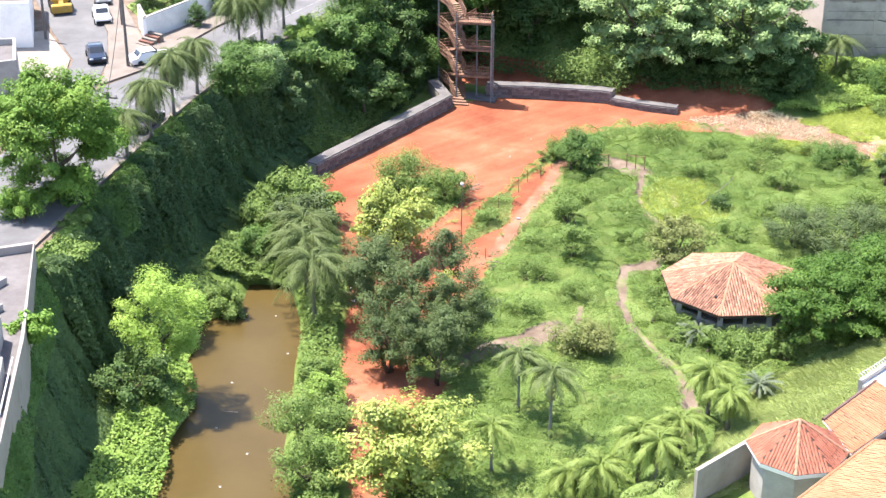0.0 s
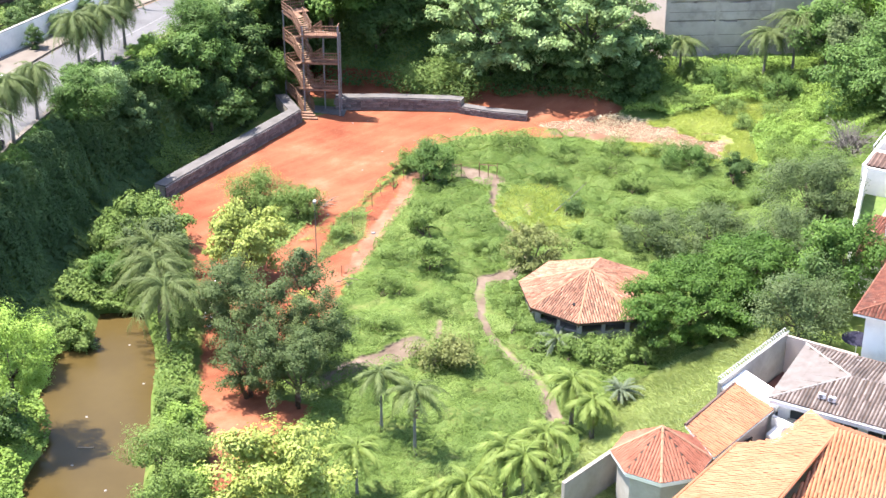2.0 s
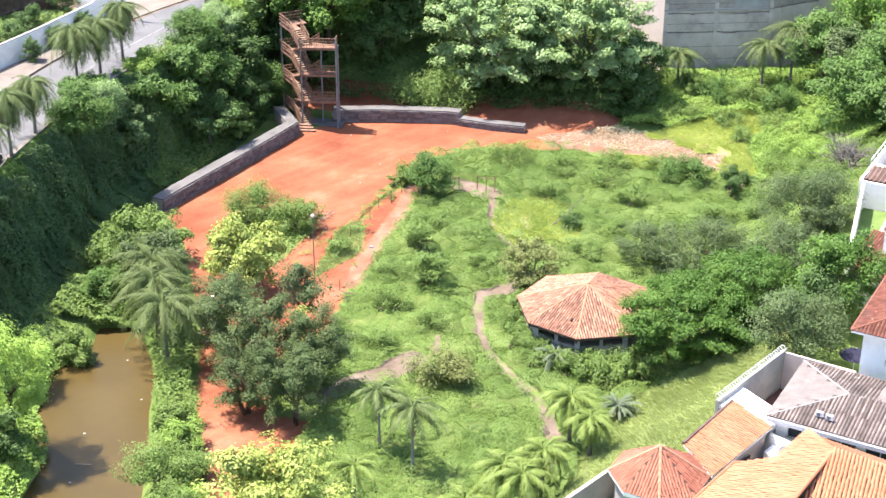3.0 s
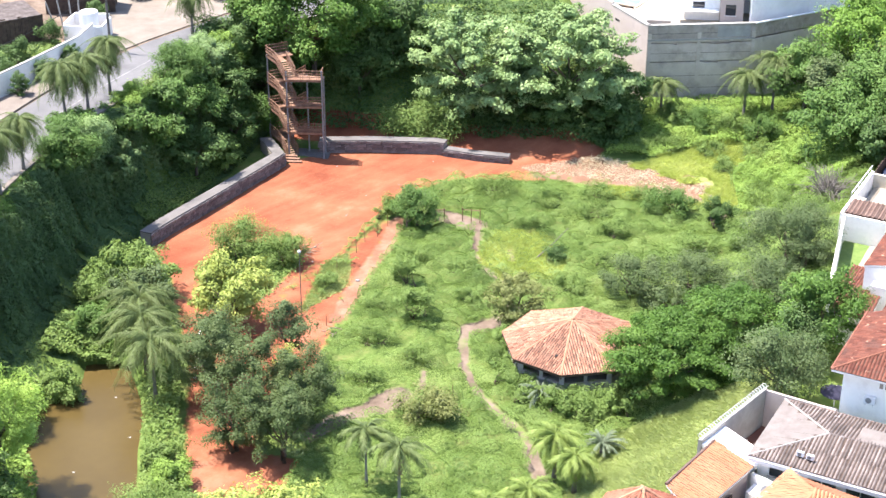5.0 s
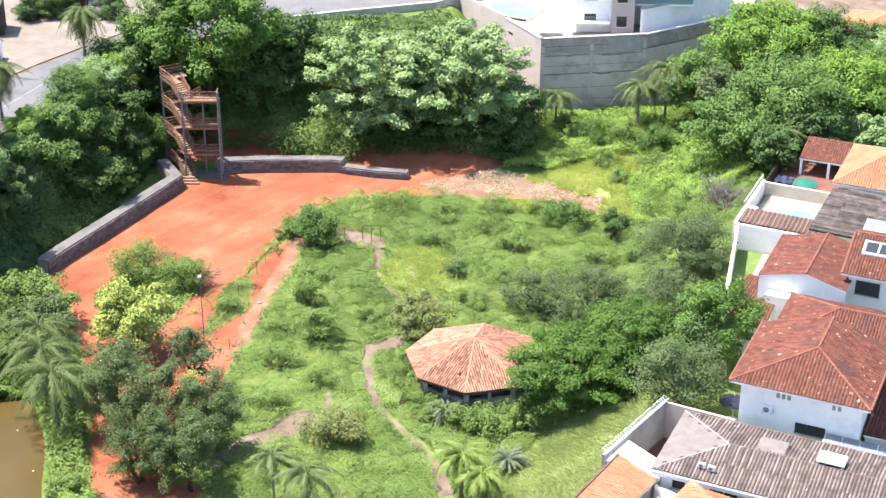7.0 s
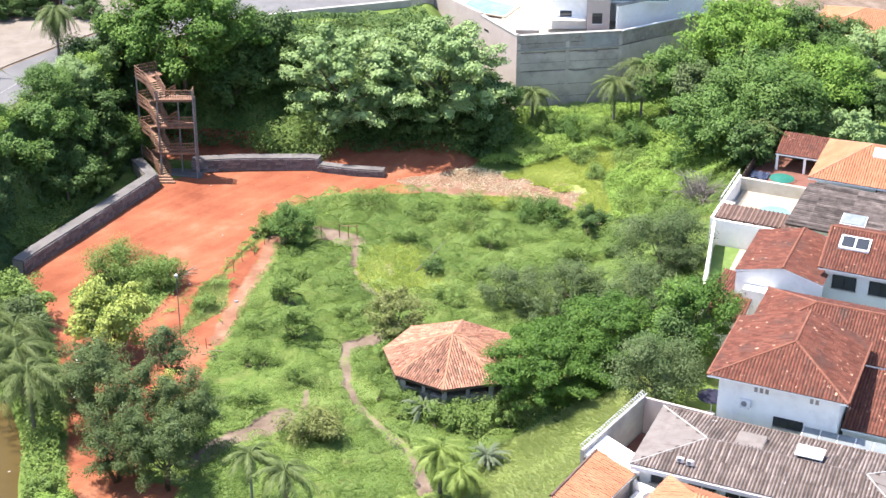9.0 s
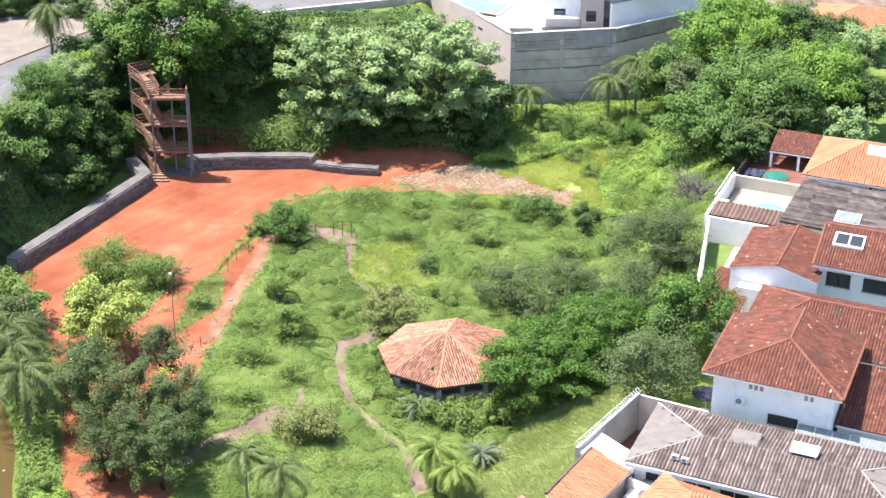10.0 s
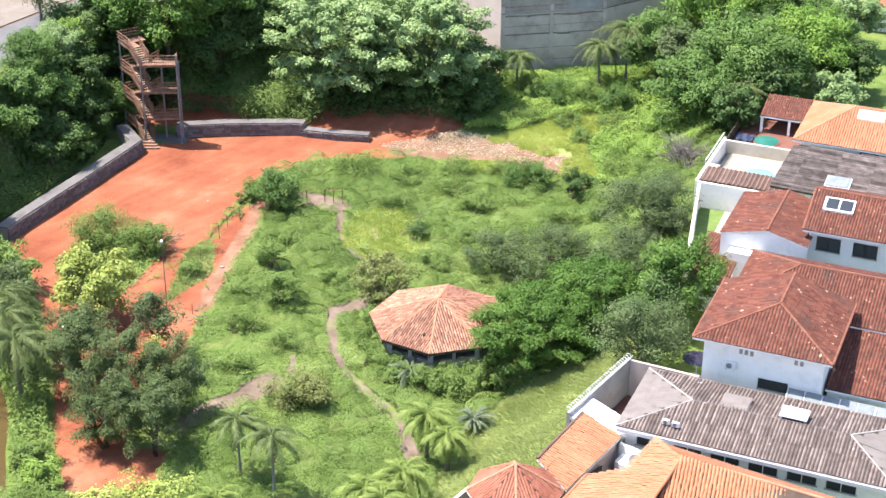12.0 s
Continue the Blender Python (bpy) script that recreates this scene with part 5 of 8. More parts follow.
bmesh.ops.create_cone(bm, segments=12, radius1=1.15, radius2=0.06, depth=0.6, cap_ends=False)
bmesh.ops.translate(bm, verts=bm.verts, vec=(1.8, 14.6, 6.9))
bmesh.ops.solidify(bm, geom=bm.faces[:], thickness=0.03)
hp("canopy", bm, M_NAVY, g)
hp("pole", tube([(1.8, 14.6, GZ), (1.8, 14.6, 7.2)], 0.04, 8), M_METAL_W, g)
g = estate("garden_table", "small round white garden table under the umbrella", "table", 1.8, 14.0, GZ)
hp("tabletop", tube([(1.8, 14.0, 5.3), (1.8, 14.0, 5.36)], 0.5, 16), M_PLASTIC_W, g)
hp("pedestal", tube([(1.8, 14.0, GZ), (1.8, 14.0, 5.3)], 0.06, 8), M_PLASTIC_W, g)

# ---- parking garage block above the slope ----
def garage():
    t = thing("parking_garage", "weathered grey concrete parking garage with open slits", "building", at=(8.5, 175.3, 0))
    o = Vector((8.5, 175.3, 0))
    P = [Vector((8.5, 175.3, 0)), Vector((21.1, 177.6, 0)), Vector((34.6, 186.6, 0)), Vector((40, 205, 0)), Vector((-1, 205, 0)), Vector((-4.5, 197.5, 0)), Vector((4.4, 183.4, 0))]
    q = [p - o for p in P]
    part("core", prism([(p.x, p.y) for p in [v + (Vector((13, 20, 0)) - v) * 0.03 for v in q]], 0, 9.6), M_GARAGE, t)
    top = 10.8

    def face(a, b, bands, material, name="wall"):
        d = (b - a).normalized()
        n = Vector((-d.y, d.x, 0)) * 0.35
        for z0, z1 in bands:
            part(name, prism([(v.x, v.y) for v in (a, b, b + n, a + n)], z0, z1), material, t)

    face(q[0], q[1], [(0, 6.15), (6.45, 8.45), (8.75, 9.2)], M_GARAGE)
    face(q[0], q[1], [(9.2, top)], M_STAINED, "parapet")
    face(q[1], q[2], [(0, 6.6), (6.9, 9.0)], M_GARAGE)
    face(q[1], q[2], [(9.2, top)], M_STAINED, "parapet")
    face(q[6], q[0], [(0, top)], M_PINK, "side_wall")
    face(q[5], q[6], [(0, top + 0.3)], M_PINK, "side_wall")
    d = (q[1] - q[0]).normalized()
    n = Vector((d.y, -d.x, 0))
    for s in (0.02, 0.48, 0.985):
        p = q[0] + (q[1] - q[0]) * s + n * 0.06
        part("pilaster", prism([(v.x, v.y) for v in (p - d * 0.22, p + d * 0.22, p + d * 0.22 - n * 0.3, p - d * 0.22 - n * 0.3)], 0, top - 0.9), M_GARAGE, t)
    ln = (q[1] - q[0]).length
    for z, gaps in ((6.15, ((7.0, 8.6),)), (8.45, ((3.2, 3.6), (7.6, 9.9)))):
        # blocks that close most of each slit
        a = 0.0
        for g0, g1 in gaps + ((ln, ln),):
            while a < g0 - 0.05:
                b = min(a + 1.95, g0)
                u, v = q[0] + d * (a + 0.02), q[0] + d * (b - 0.02)
                part("slit_block", prism([(c.x, c.y) for c in (u - n * 0.05, v - n * 0.05, v - n * 0.3, u - n * 0.3)], z, z + 0.17), M_GARAGE, t)
                a = b
            a = g1
    for z in (1.6, 3.1, 4.6, 7.4, 9.8):
        # casting joints
        part("joint", prism([(c.x, c.y) for c in (q[0] + n * 0.006, q[1] + n * 0.006, q[1] - n * 0.02, q[0] - n * 0.02)], z, z + 0.05), M_STONE, t)
    part("ledge", prism([(v.x, v.y) for v in (q[0] + n * 0.1, q[1] + n * 0.1, q[1] - n * 0.2, q[0] - n * 0.2)], 8.98, 9.16), M_CONC_PALE, t)
    part("patch", prism([(v.x, v.y) for v in (q[0] + d * 8.3 + n * 0.012, q[0] + d * 12.2 + n * 0.012, q[0] + d * 12.2, q[0] + d * 8.3)], 9.3, 10.6), M_CONC_PALE, t, "newer pale concrete patch")
    for a, b in ((q[6], q[0]), (q[0], q[1])):
        e = (b - a).normalized()
        m = Vector((-e.y, e.x, 0))
        part("coping", prism([(v.x, v.y) for v in (a - m * 0.05, b - m * 0.05, b + m * 0.5, a + m * 0.5)], top, top + 0.1), M_CONC_PALE, t)
    part("pipe_rail", tube([q[1] + Vector((0, -0.1, top + 0.12)), q[2] + Vector((0, -0.1, top + 0.12))], 0.12, 8), M_PLASTIC_W, t, "white pipe along the parapet")
    # slots in the side wall
    e = (q[0] - q[6]).normalized()
    m = Vector((e.y, -e.x, 0))
    for s, z in ((-4.5, 9.4), (-4.5, 6.8), (1.0, 9.2), (-9.5, 8.5)):
        p = q[6] + e * s + m * 0.012
        part("slot", prism([(v.x, v.y) for v in (p, p + e * 1.1, p + e * 1.1 - m * 0.05, p - m * 0.05)], z, z + 0.28), M_BLACK, t)
    return t, q, o


GARAGE, GQ, GO = garage()


def tower_block():
    t = thing("apartment_tower", "white apartment block standing on the garage deck", "building", at=(14.5, 184.0, 9.6))
    part("deck", prism([(-6.5, -5.4), (5.5, -5.2), (17, 3), (20, 14), (-9, 14)], 0.0, 0.25), M_PALEPATIO, t, "pale sunny terrace deck")
    part("wall", boxed(-1.6, -2.6, 0.2, 5.0, 12, 14), M_WHITE, t)
    part("wall", boxed(2.6, -3.6, 0.2, 5.3, -2.6, 14), M_PINK, t, "pinkish stair shaft")
    part("wall", boxed(5.3, 0.5, 0.2, 16, 12, 12), M_WHITE, t)
    for z in (3.4, 6.6, 9.8):
        b = part("balcony", boxed(5.3, -2.2, z, 12.5, 0.6, z + 0.22), M_WHITE, t)
        part("glass", boxed(5.4, -2.2, z + 0.25, 12.4, -2.16, z + 1.2), G_BALC, b)
        part("rail", boxed(5.35, -2.22, z + 1.2, 12.5, -2.14, z + 1.26), M_METAL_W, b)
    for z in (1.2, 4.2, 7.4):
        w = part("window", boxed(3.2, -3.64, z, 4.4, -3.6, z + 1.3), G_WIN, t)
        part("frame", boxed(3.1, -3.68, z - 0.08, 4.5, -3.6, z), M_METAL_W, w)
        w = part("window", boxed(-0.6, -2.64, z, 0.8, -2.6, z + 1.3), G_WIN, t)
        part("frame", boxed(-0.7, -2.68, z - 0.08, 0.9, -2.6, z), M_METAL_W, w)
    part("canopy", boxed(-2.6, -4.0, 1.6, 2.4, -2.6, 1.75), M_WHITE, t)
    part("low_wall", prism([(6.0, -4.0), (6.2, -4.2), (18.2, 3.6), (18.0, 3.9)], 0.2, 3.6), M_WHITE, t, "long white curved terrace wall")
    part("cap", prism([(5.9, -4.0), (6.2, -4.35), (18.4, 3.5), (18.0, 4.0)], 3.6, 3.75), M_CONC_PALE, t)
    part("planter", boxed(-6.0, -5.0, 0.25, -3.2, -4.2, 0.8), M_CONC_PALE, t)
    return t


tower_block()


def terrace_pool():
    t = thing("terrace_pool", "pale blue swimming pool on the garage deck", "pool", at=(6.0, 191.0, 9.85))
    part("basin", prism([(-4.5, -2.5), (1.5, -5.5), (3.5, -1.0), (-2.5, 3.5)], 0, 0.12), M_PALEPATIO, t)
    part("water", prism([(-4.0, -2.4), (1.3, -5.0), (3.0, -1.1), (-2.3, 3.0)], 0.12, 0.15), M_POOL, t, "pale blue pool water")


terrace_pool()

# ---- streets ----
ROAD_E = [(-40, 45), (-46, 68), (-52.0, 90), (-51.6, 100), (-51.3, 111), (-51.0, 122), (-49.9, 133), (-47.9, 143), (-45.4, 152), (-41.0, 165), (-36.0, 174), (-23.5, 182.5), (-4.5, 189.6), (12, 206)]
ROAD_W = [(-50, 45), (-57, 68), (-62, 90), (-62.2, 104), (-61.6, 118), (-60.2, 128), (-57.6, 133.6), (-56.4, 140.5), (-54.6, 148.2), (-51.6, 159), (-48.2, 166.5), (-44.0, 173.5), (-40.6, 178.4), (-36, 186), (-27, 195), (-8, 204), (4, 216)]
tagged(part("road", prism(ROAD_E + ROAD_W[::-1], 9.5, 10.04), M_ASPHALT), "grey sunlit asphalt street above the bank", "road", kind="structure")
tagged(part("side_road", prism([(-60.6, 127.4), (-60.4, 128.6), (-62.3, 136.5), (-65.6, 144.2), (-79, 168), (-86, 166), (-71.4, 143.4), (-65.6, 135.5), (-63.2, 127)], 9.5, 10.06), M_ASPHALT), "grey asphalt side street", "road", kind="structure")
tagged(part("pavement", prism([(-60.1, 129.2), (-57.7, 133.8), (-56.6, 140.4), (-54.9, 148.0), (-51.9, 158.6), (-54.2, 160), (-57.2, 150.0), (-60.4, 142.0), (-62.2, 144.6), (-76, 168), (-79, 167), (-65.4, 144.0), (-62.2, 136.4)], 9.6, 10.2), M_PAVE), "dusty brown pavement with a kerb", "pavement", kind="structure")
tagged(part("verge_pavement", prism(ROAD_E[2:12] + [(x + 0.45, y - 0.1) for x, y in ROAD_E[2:12]][::-1], 9.0, 10.2), M_PAVE), "narrow dusty pavement along the top of the bank", "pavement", kind="structure")
tagged(part("yard", prism([(-51.4, 161.2), (-48.4, 167), (-44.2, 174), (-40.8, 179), (-36, 186), (-44, 196), (-60, 196), (-57.5, 180), (-54.2, 166)], 9.6, 10.12), M_YARD), "pale sunlit unpaved yard beside the street", "yard", kind="structure")
tagged(part("forecourt", prism([(-65.9, 135.4), (-63.4, 127.6), (-78, 124), (-84, 136), (-71.8, 143.2)], 9.6, 10.15), M_PALEYARD), "bright pale concrete forecourt", "yard", kind="structure")


def dashes(line, z, gap, name="lane_line"):
    pts = [Vector(p) for p in line]
    for a, b in zip(pts, pts[1:]):
        n = int((b - a).length / gap)
        d = (b - a).normalized()
        s = Vector((-d.y, d.x)) * 0.05
        for k in range(n):
            p = a + d * (k * gap)
            q = p + d * gap * 0.99
            tagged(part(name, prism([(v.x, v.y) for v in (p - s, q - s, q + s, p + s)], z - 0.01, z + 0.006), M_LINE), "worn pale painted road line", "road marking", kind="structure")


mid = [((a[0] + b[0]) / 2, (a[1] + b[1]) / 2) for a, b in zip([(-50.6, 122), (-49.5, 133), (-47.5, 143), (-45, 152), (-41, 165), (-36, 174)], [(-60.8, 124), (-57.6, 133.6), (-56.0, 141), (-54.0, 150), (-48.2, 166.5), (-44.0, 173.5)])]
dashes(mid, 10.046, 6.0)
tagged(part("stop_line", prism([(-63.2, 129.4), (-60.6, 130.2), (-60.7, 130.6), (-63.3, 129.9)], 10.05, 10.07), M_LINE), "white painted stop line", "road marking", kind="structure")


def parapet(line, z0, z1, width, name, label, material):
    return tagged(part(name, prism(wall_strip(line, width, 0), z0, z1), material), label, "wall", kind="structure")


parapet([(-31.0, 178.0), (-25.0, 181.4), (-15.2, 185.4), (-4.2, 189.4), (8, 201)], 4.0, 10.9, 0.5, "wall_viaduct", "weathered grey concrete parapet of the upper street", M_CONC_PALE)


def white_wall():
    t = thing("garden_wall", "long white rendered garden wall beside the street", "wall", at=(-60.6, 142.4, 10.15))
    o = (-60.6, 142.4)
    line = [(-63.0, 146.6), (-60.6, 142.4), (-57.2, 151.4), (-54.3, 160.2), (-54.0, 165.0)]
    for a, b in zip(line, line[1:]):
        part("panel", prism([(x - o[0], y - o[1]) for x, y in wall_strip([a, b], 0.25, 0)], -0.2, 2.3), M_WHITE, t)
        part("coping", prism([(x - o[0], y - o[1]) for x, y in wall_strip([a, b], 0.32, 0)], 2.3, 2.38), M_CONC_PALE, t)
    for k in range(5):
        p, d = Vector((-0.6 + 0.18 * k, -1.3 + 0.42 * k)), Vector((0.9, -0.42))
        part("step", prism([tuple(p), tuple(p + d * 1.9), tuple(p + d * 1.9 + Vector((0.16, 0.36))), tuple(p + Vector((0.16, 0.36)))], -0.2, 0.12 + 0.17 * k), M_PATIO if k % 2 else M_PAVE, t)


white_wall()


def water_tank():
    t = thing("water_tank", "white round water tank in a white walled enclosure", "water tank", at=(-55.0, 166.6, 10.1))
    part("tank", tube([(0, 0, 0), (0, 0, 3.2), (0, 0, 3.3)], [1.05, 1.05, 0.98], 22), M_PLASTIC_W, t, smooth=False)
    part("enclosure_wall", boxed(-2.6, -1.6, 0, 1.9, -1.4, 2.0), M_WHITE, t)
    part("enclosure_wall", boxed(1.7, -1.4, 0, 1.9, 2.2, 2.0), M_WHITE, t)
    part("enclosure_wall", boxed(-2.6, -1.4, 0, -2.4, 2.2, 2.2), M_WHITE, t)
    part("enclosure_wall", boxed(-2.4, 2.0, 0, 1.7, 2.2, 2.4), M_WHITE, t)


water_tank()


def shack(x, y, w, d, h, turn, label):
    t = thing("shack", label, "shack", "shacks behind the street", (x, y, 10.0), turn)
    rr = random.Random(int(x * 3))
    k = 0.0
    while k < w:
        s = rr.uniform(0.35, 0.6)
        part("board", boxed(k - w / 2, -d / 2, 0, k - w / 2 + s - 0.03, -d / 2 + 0.05, h * rr.uniform(0.9, 1.05)), M_DARKWOOD, t)
        k += s
    part("back_wall", boxed(-w / 2, -d / 2 + 0.06, 0, w / 2, d / 2, h * 0.92), M_DARKWOOD, t)
    part("roof", slab(bmesh.new(), [(-w / 2 - 0.2, -d / 2 - 0.2, h), (w / 2 + 0.2, -d / 2 - 0.2, h), (w / 2 + 0.2, d / 2, h + 0.4), (-w / 2 - 0.2, d / 2, h + 0.4)], 0.1), M_TILE_RED if rr.random() < 0.5 else M_WOODROOF, t)


shack(-64.5, 164.5, 7, 5, 3.4, 40, "dark board shack with a patched red roof")
shack(-59.5, 178.0, 8, 4, 4.0, 10, "weathered dark board fence shed beside the pale yard")
shack(-51.0, 189.5, 9, 4, 4.0, 4, "dark board shed at the back of the pale yard")


def leaning_posts():
    t = thing("timber_stack", "pale poles leaning together beside the water tank", "timber", at=(-58.2, 168.4, 10.0))
    for k, (x, y, h) in enumerate([(-1.6, 0.6, 3.6), (-0.9, 1.2, 4.4), (0.3, 0.9, 4.8), (0.9, 1.6, 5.2)]):
        part("post", tube([(x, y, 0), (x - 0.9 + 0.35 * k, y - 0.2, h)], [0.11, 0.09], 7), M_CONC_PALE, t)


leaning_posts()
tagged(part("lawn", prism([(-62.2, 147.2), (-58.4, 152.0), (-56.0, 160.0), (-58.4, 166.0), (-64.5, 161.0), (-67.0, 153.0)], 9.8, 10.09), mat("garden_lawn", (0.12, 0.17, 0.045), (0.21, 0.26, 0.08), 1.0, 0.95, 0.4, 20)), "rough green lawn behind the white street wall", "lawn", kind="structure")


def yard_stairs():
    t = thing("yard_stairs", "narrow concrete stairs climbing from the pale yard", "stairs", at=(-46.6, 186.0, 10.1))
    for k in range(12):
        part("step", boxed(-0.8, k * 0.3, 0, 0.8, k * 0.3 + 0.3, 0.18 * (k + 1)), M_CONC_PALE, t)
    for s in (-0.85, 0.85):
        part("handrail", beam((s, 0, 0.9), (s, 3.6, 3.1), 0.06, 0.06), M_DARKWOOD, t)


yard_stairs()


def flat_house(name, label, poly, z0, z1, material, parapet_h=0.4):
    """Plain flat-roofed block with a parapet, a recessed roof and windows on its street side."""
    o = poly[0]
    t = thing(name, label, "building", at=(o[0], o[1], z0))
    q = [(x - o[0], y - o[1]) for x, y in poly]
    c = Vector((sum(p[0] for p in q) / len(q), sum(p[1] for p in q) / len(q)))
    part("wall", prism(q, 0, z1 - z0 - 0.3), material, t)
    inner = [tuple(Vector(p) + (c - Vector(p)).normalized() * 0.35) for p in q]
    for i in range(len(q)):
        j = (i + 1) % len(q)
        part("parapet", prism([q[i], q[j], inner[j], inner[i]], z1 - z0 - 0.3, z1 - z0 + parapet_h), material, t)
    part("roof", prism(inner, z1 - z0 - 0.3, z1 - z0 - 0.22), M_ROOFTOP, t)
    return t


flat_house("white_building", "white street building with a flat roof", [(-70.9, 137.9), (-86, 134), (-92, 150), (-76.5, 150)], 10, 14.5, M_WHITE)
flat_house("grey_building", "low building with a grey flat roof", [(-66.4, 125.2), (-69.2, 131.0), (-78, 128), (-75, 120)], 10, 13.2, M_CONC_PALE)


def corner_building():
    poly = [(-49.9, 92.9), (-44.5, 79.6), (-40.4, 67.6), (-37.0, 56), (-50, 54), (-58, 88)]
    t = flat_house("concrete_building", "weathered bare concrete building with flat terraced roofs above the bank", poly, 3.0, 11.6, M_CONC)
    o = poly[0]

    def q(x, y):
        return (x - o[0], y - o[1])

    part("roof_room", prism([q(-46.2, 80.0), q(-44.9, 76.4), q(-48.5, 75.0), q(-50, 78.6)], 8.3, 10.2), M_CONC_PALE, t)
    part("stair_slab", prism([q(-44.2, 76.0), q(-42.4, 71.4), q(-43.6, 71.0), q(-45.4, 75.6)], 8.4, 9.6), M_CONC_PALE, t)
    for x, y, s in ((-50.6, 86.6, 0.8), (-49.0, 83.0, 0.7), (-49.6, 81.4, 0.5)):
        part("roof_box", prism([q(x, y), q(x + s, y - 0.3), q(x + s + 0.3, y + s), q(x + 0.3, y + s)], 8.3, 8.9), M_CONC_PALE, t)
    part("railing", tube([(*q(-43.3, 75.6), 9.9), (*q(-40.9, 68.6), 9.9)], 0.05, 6), M_METAL_W, t)


corner_building()


def pole(x, y, z, h, label, arm=True):
    t = thing("utility_pole", label, "utility pole", "utility poles", (x, y, z))
    part("shaft", tube([(0, 0, 0), (0, 0, h)], [0.16, 0.11], 10), M_POLE, t)
    if arm:
        part("crossarm", boxed(-0.9, -0.06, h - 0.6, 0.9, 0.06, h - 0.45), M_POLE, t)
        for k in (-0.8, 0, 0.8):
            part("insulator", tube([(k, 0, h - 0.45), (k, 0, h - 0.2)], 0.05, 6), M_CONC_PALE, t)
    return t


pole(-52.3, 113.4, 10.04, 5.9, "tall grey utility pole at the street edge")
pole(-59.4, 134.6, 10.2, 8.5, "tall weathered utility pole on the pavement")
pole(-64.8, 146.5, 10.2, 8.5, "tall weathered utility pole on the pavement")
pole(-51.7, 163.0, 10.1, 8.5, "tall utility pole beside the pale yard")
pole(-70.8, 140.6, 10.1, 6.0, "utility pole at the forecourt", False)


def cable(a, b, sag, name="overhead_cable"):
    a, b = Vector(a), Vector(b)
    pts = []
    for i in range(13):
        f = i / 12
        p = a + (b - a) * f
        p.z -= sag * 4 * f * (1 - f)
        pts.append(p)
    tagged(part(name, tube(pts, 0.03, 4), M_BLACK), "thin black overhead cable", "cable")


cable((-59.4, 134.6, 18.2), (-64.8, 146.5, 18.2), 0.5)
cable((-59.4, 134.6, 17.9), (-51.7, 163.0, 17.8), 1.2)
cable((-59.4, 134.6, 18.2), (-52.3, 113.4, 15.7), 0.6)


# ---- vehicles ----
def car(label, x, y, turn, paint, length=4.1, width=1.72):
    t = thing("car", label, "car", "cars in the street", (x, y, 10.06), turn)
    hl, hw = length / 2, width / 2
    prof = [(-hl, 0.35), (-hl, 0.78), (-hl + 0.12, 0.88), (-hl * 0.72, 0.93), (-hl * 0.52, 1.38), (-0.1, 1.47), (hl * 0.18, 1.40), (hl * 0.5, 0.95), (hl - 0.15, 0.80), (hl, 0.62), (hl, 0.3)]
    bm = bmesh.new()
    rings = []
    for s in (-1, -0.86, 0.86, 1):
        rings.append([bm.verts.new((px, s * hw * (1.0 if pz < 0.95 else 0.84), pz - (0.05 if abs(s) == 1 else 0))) for px, pz in prof])
    for a, b in zip(rings, rings[1:]):
        for i in range(len(prof)):
            j = (i + 1) % len(prof)
            bm.faces.new((a[i], b[i], b[j], a[j]))
    bm.faces.new(rings[0])
    bm.faces.new(rings[-1][::-1])
    bmesh.ops.recalc_face_normals(bm, faces=bm.faces[:])
    part("body", bm, paint, t)
    g = bmesh.new()
    part("windscreen", slab(g, [(hl * 0.46, -hw * 0.76, 1.02), (hl * 0.46, hw * 0.76, 1.02), (hl * 0.2, hw * 0.7, 1.42), (hl * 0.2, -hw * 0.7, 1.42)], 0.03), G_CAR, t)
    part("rear_window", slab(bmesh.new(), [(-hl * 0.70, hw * 0.74, 0.99), (-hl * 0.70, -hw * 0.74, 0.99), (-hl * 0.53, -hw * 0.7, 1.40), (-hl * 0.53, hw * 0.7, 1.40)], 0.03), G_CAR, t)
    for s in (-1, 1):
        part("side_window", boxed(-hl * 0.5, s * hw * 0.85 - 0.015, 1.0, hl * 0.28, s * hw * 0.85 + 0.015, 1.36), G_CAR, t)
        part("headlight", boxed(hl - 0.08, s * hw * 0.72 - 0.18, 0.62, hl + 0.01, s * hw * 0.72 + 0.18, 0.76, 0.02), M_PLASTIC_W, t)
        for px in (-hl * 0.6, hl * 0.62):
            w = part("wheel", tube([(px, s * hw - 0.1, 0.31), (px, s * hw + 0.02, 0.31)], 0.31, 16), M_BLACK, t)
            part("rim", tube([(px, s * hw - 0.05, 0.31), (px, s * hw + 0.03, 0.31)], 0.19, 12), M_STEEL, w)
    part("bumper", boxed(hl - 0.06, -hw * 0.9, 0.3, hl + 0.05, hw * 0.9, 0.5, 0.03), M_BLACK, t)
    return t


car("dark blue hatchback parked at the side street kerb", -63.4, 136.2, -62, M_CAR_B)
car("white saloon parked at the side street kerb", -67.7, 148.0, -62, M_CAR_W)
car("white car parked across the pavement corner", -57.8, 136.4, 40, M_CAR_W)
car("dark plum car parked under the street palms", -51.9, 120.3, 86, M_CAR_K)
car("grey car parked further up the side street", -70.2, 154.0, -62, M_STEEL)


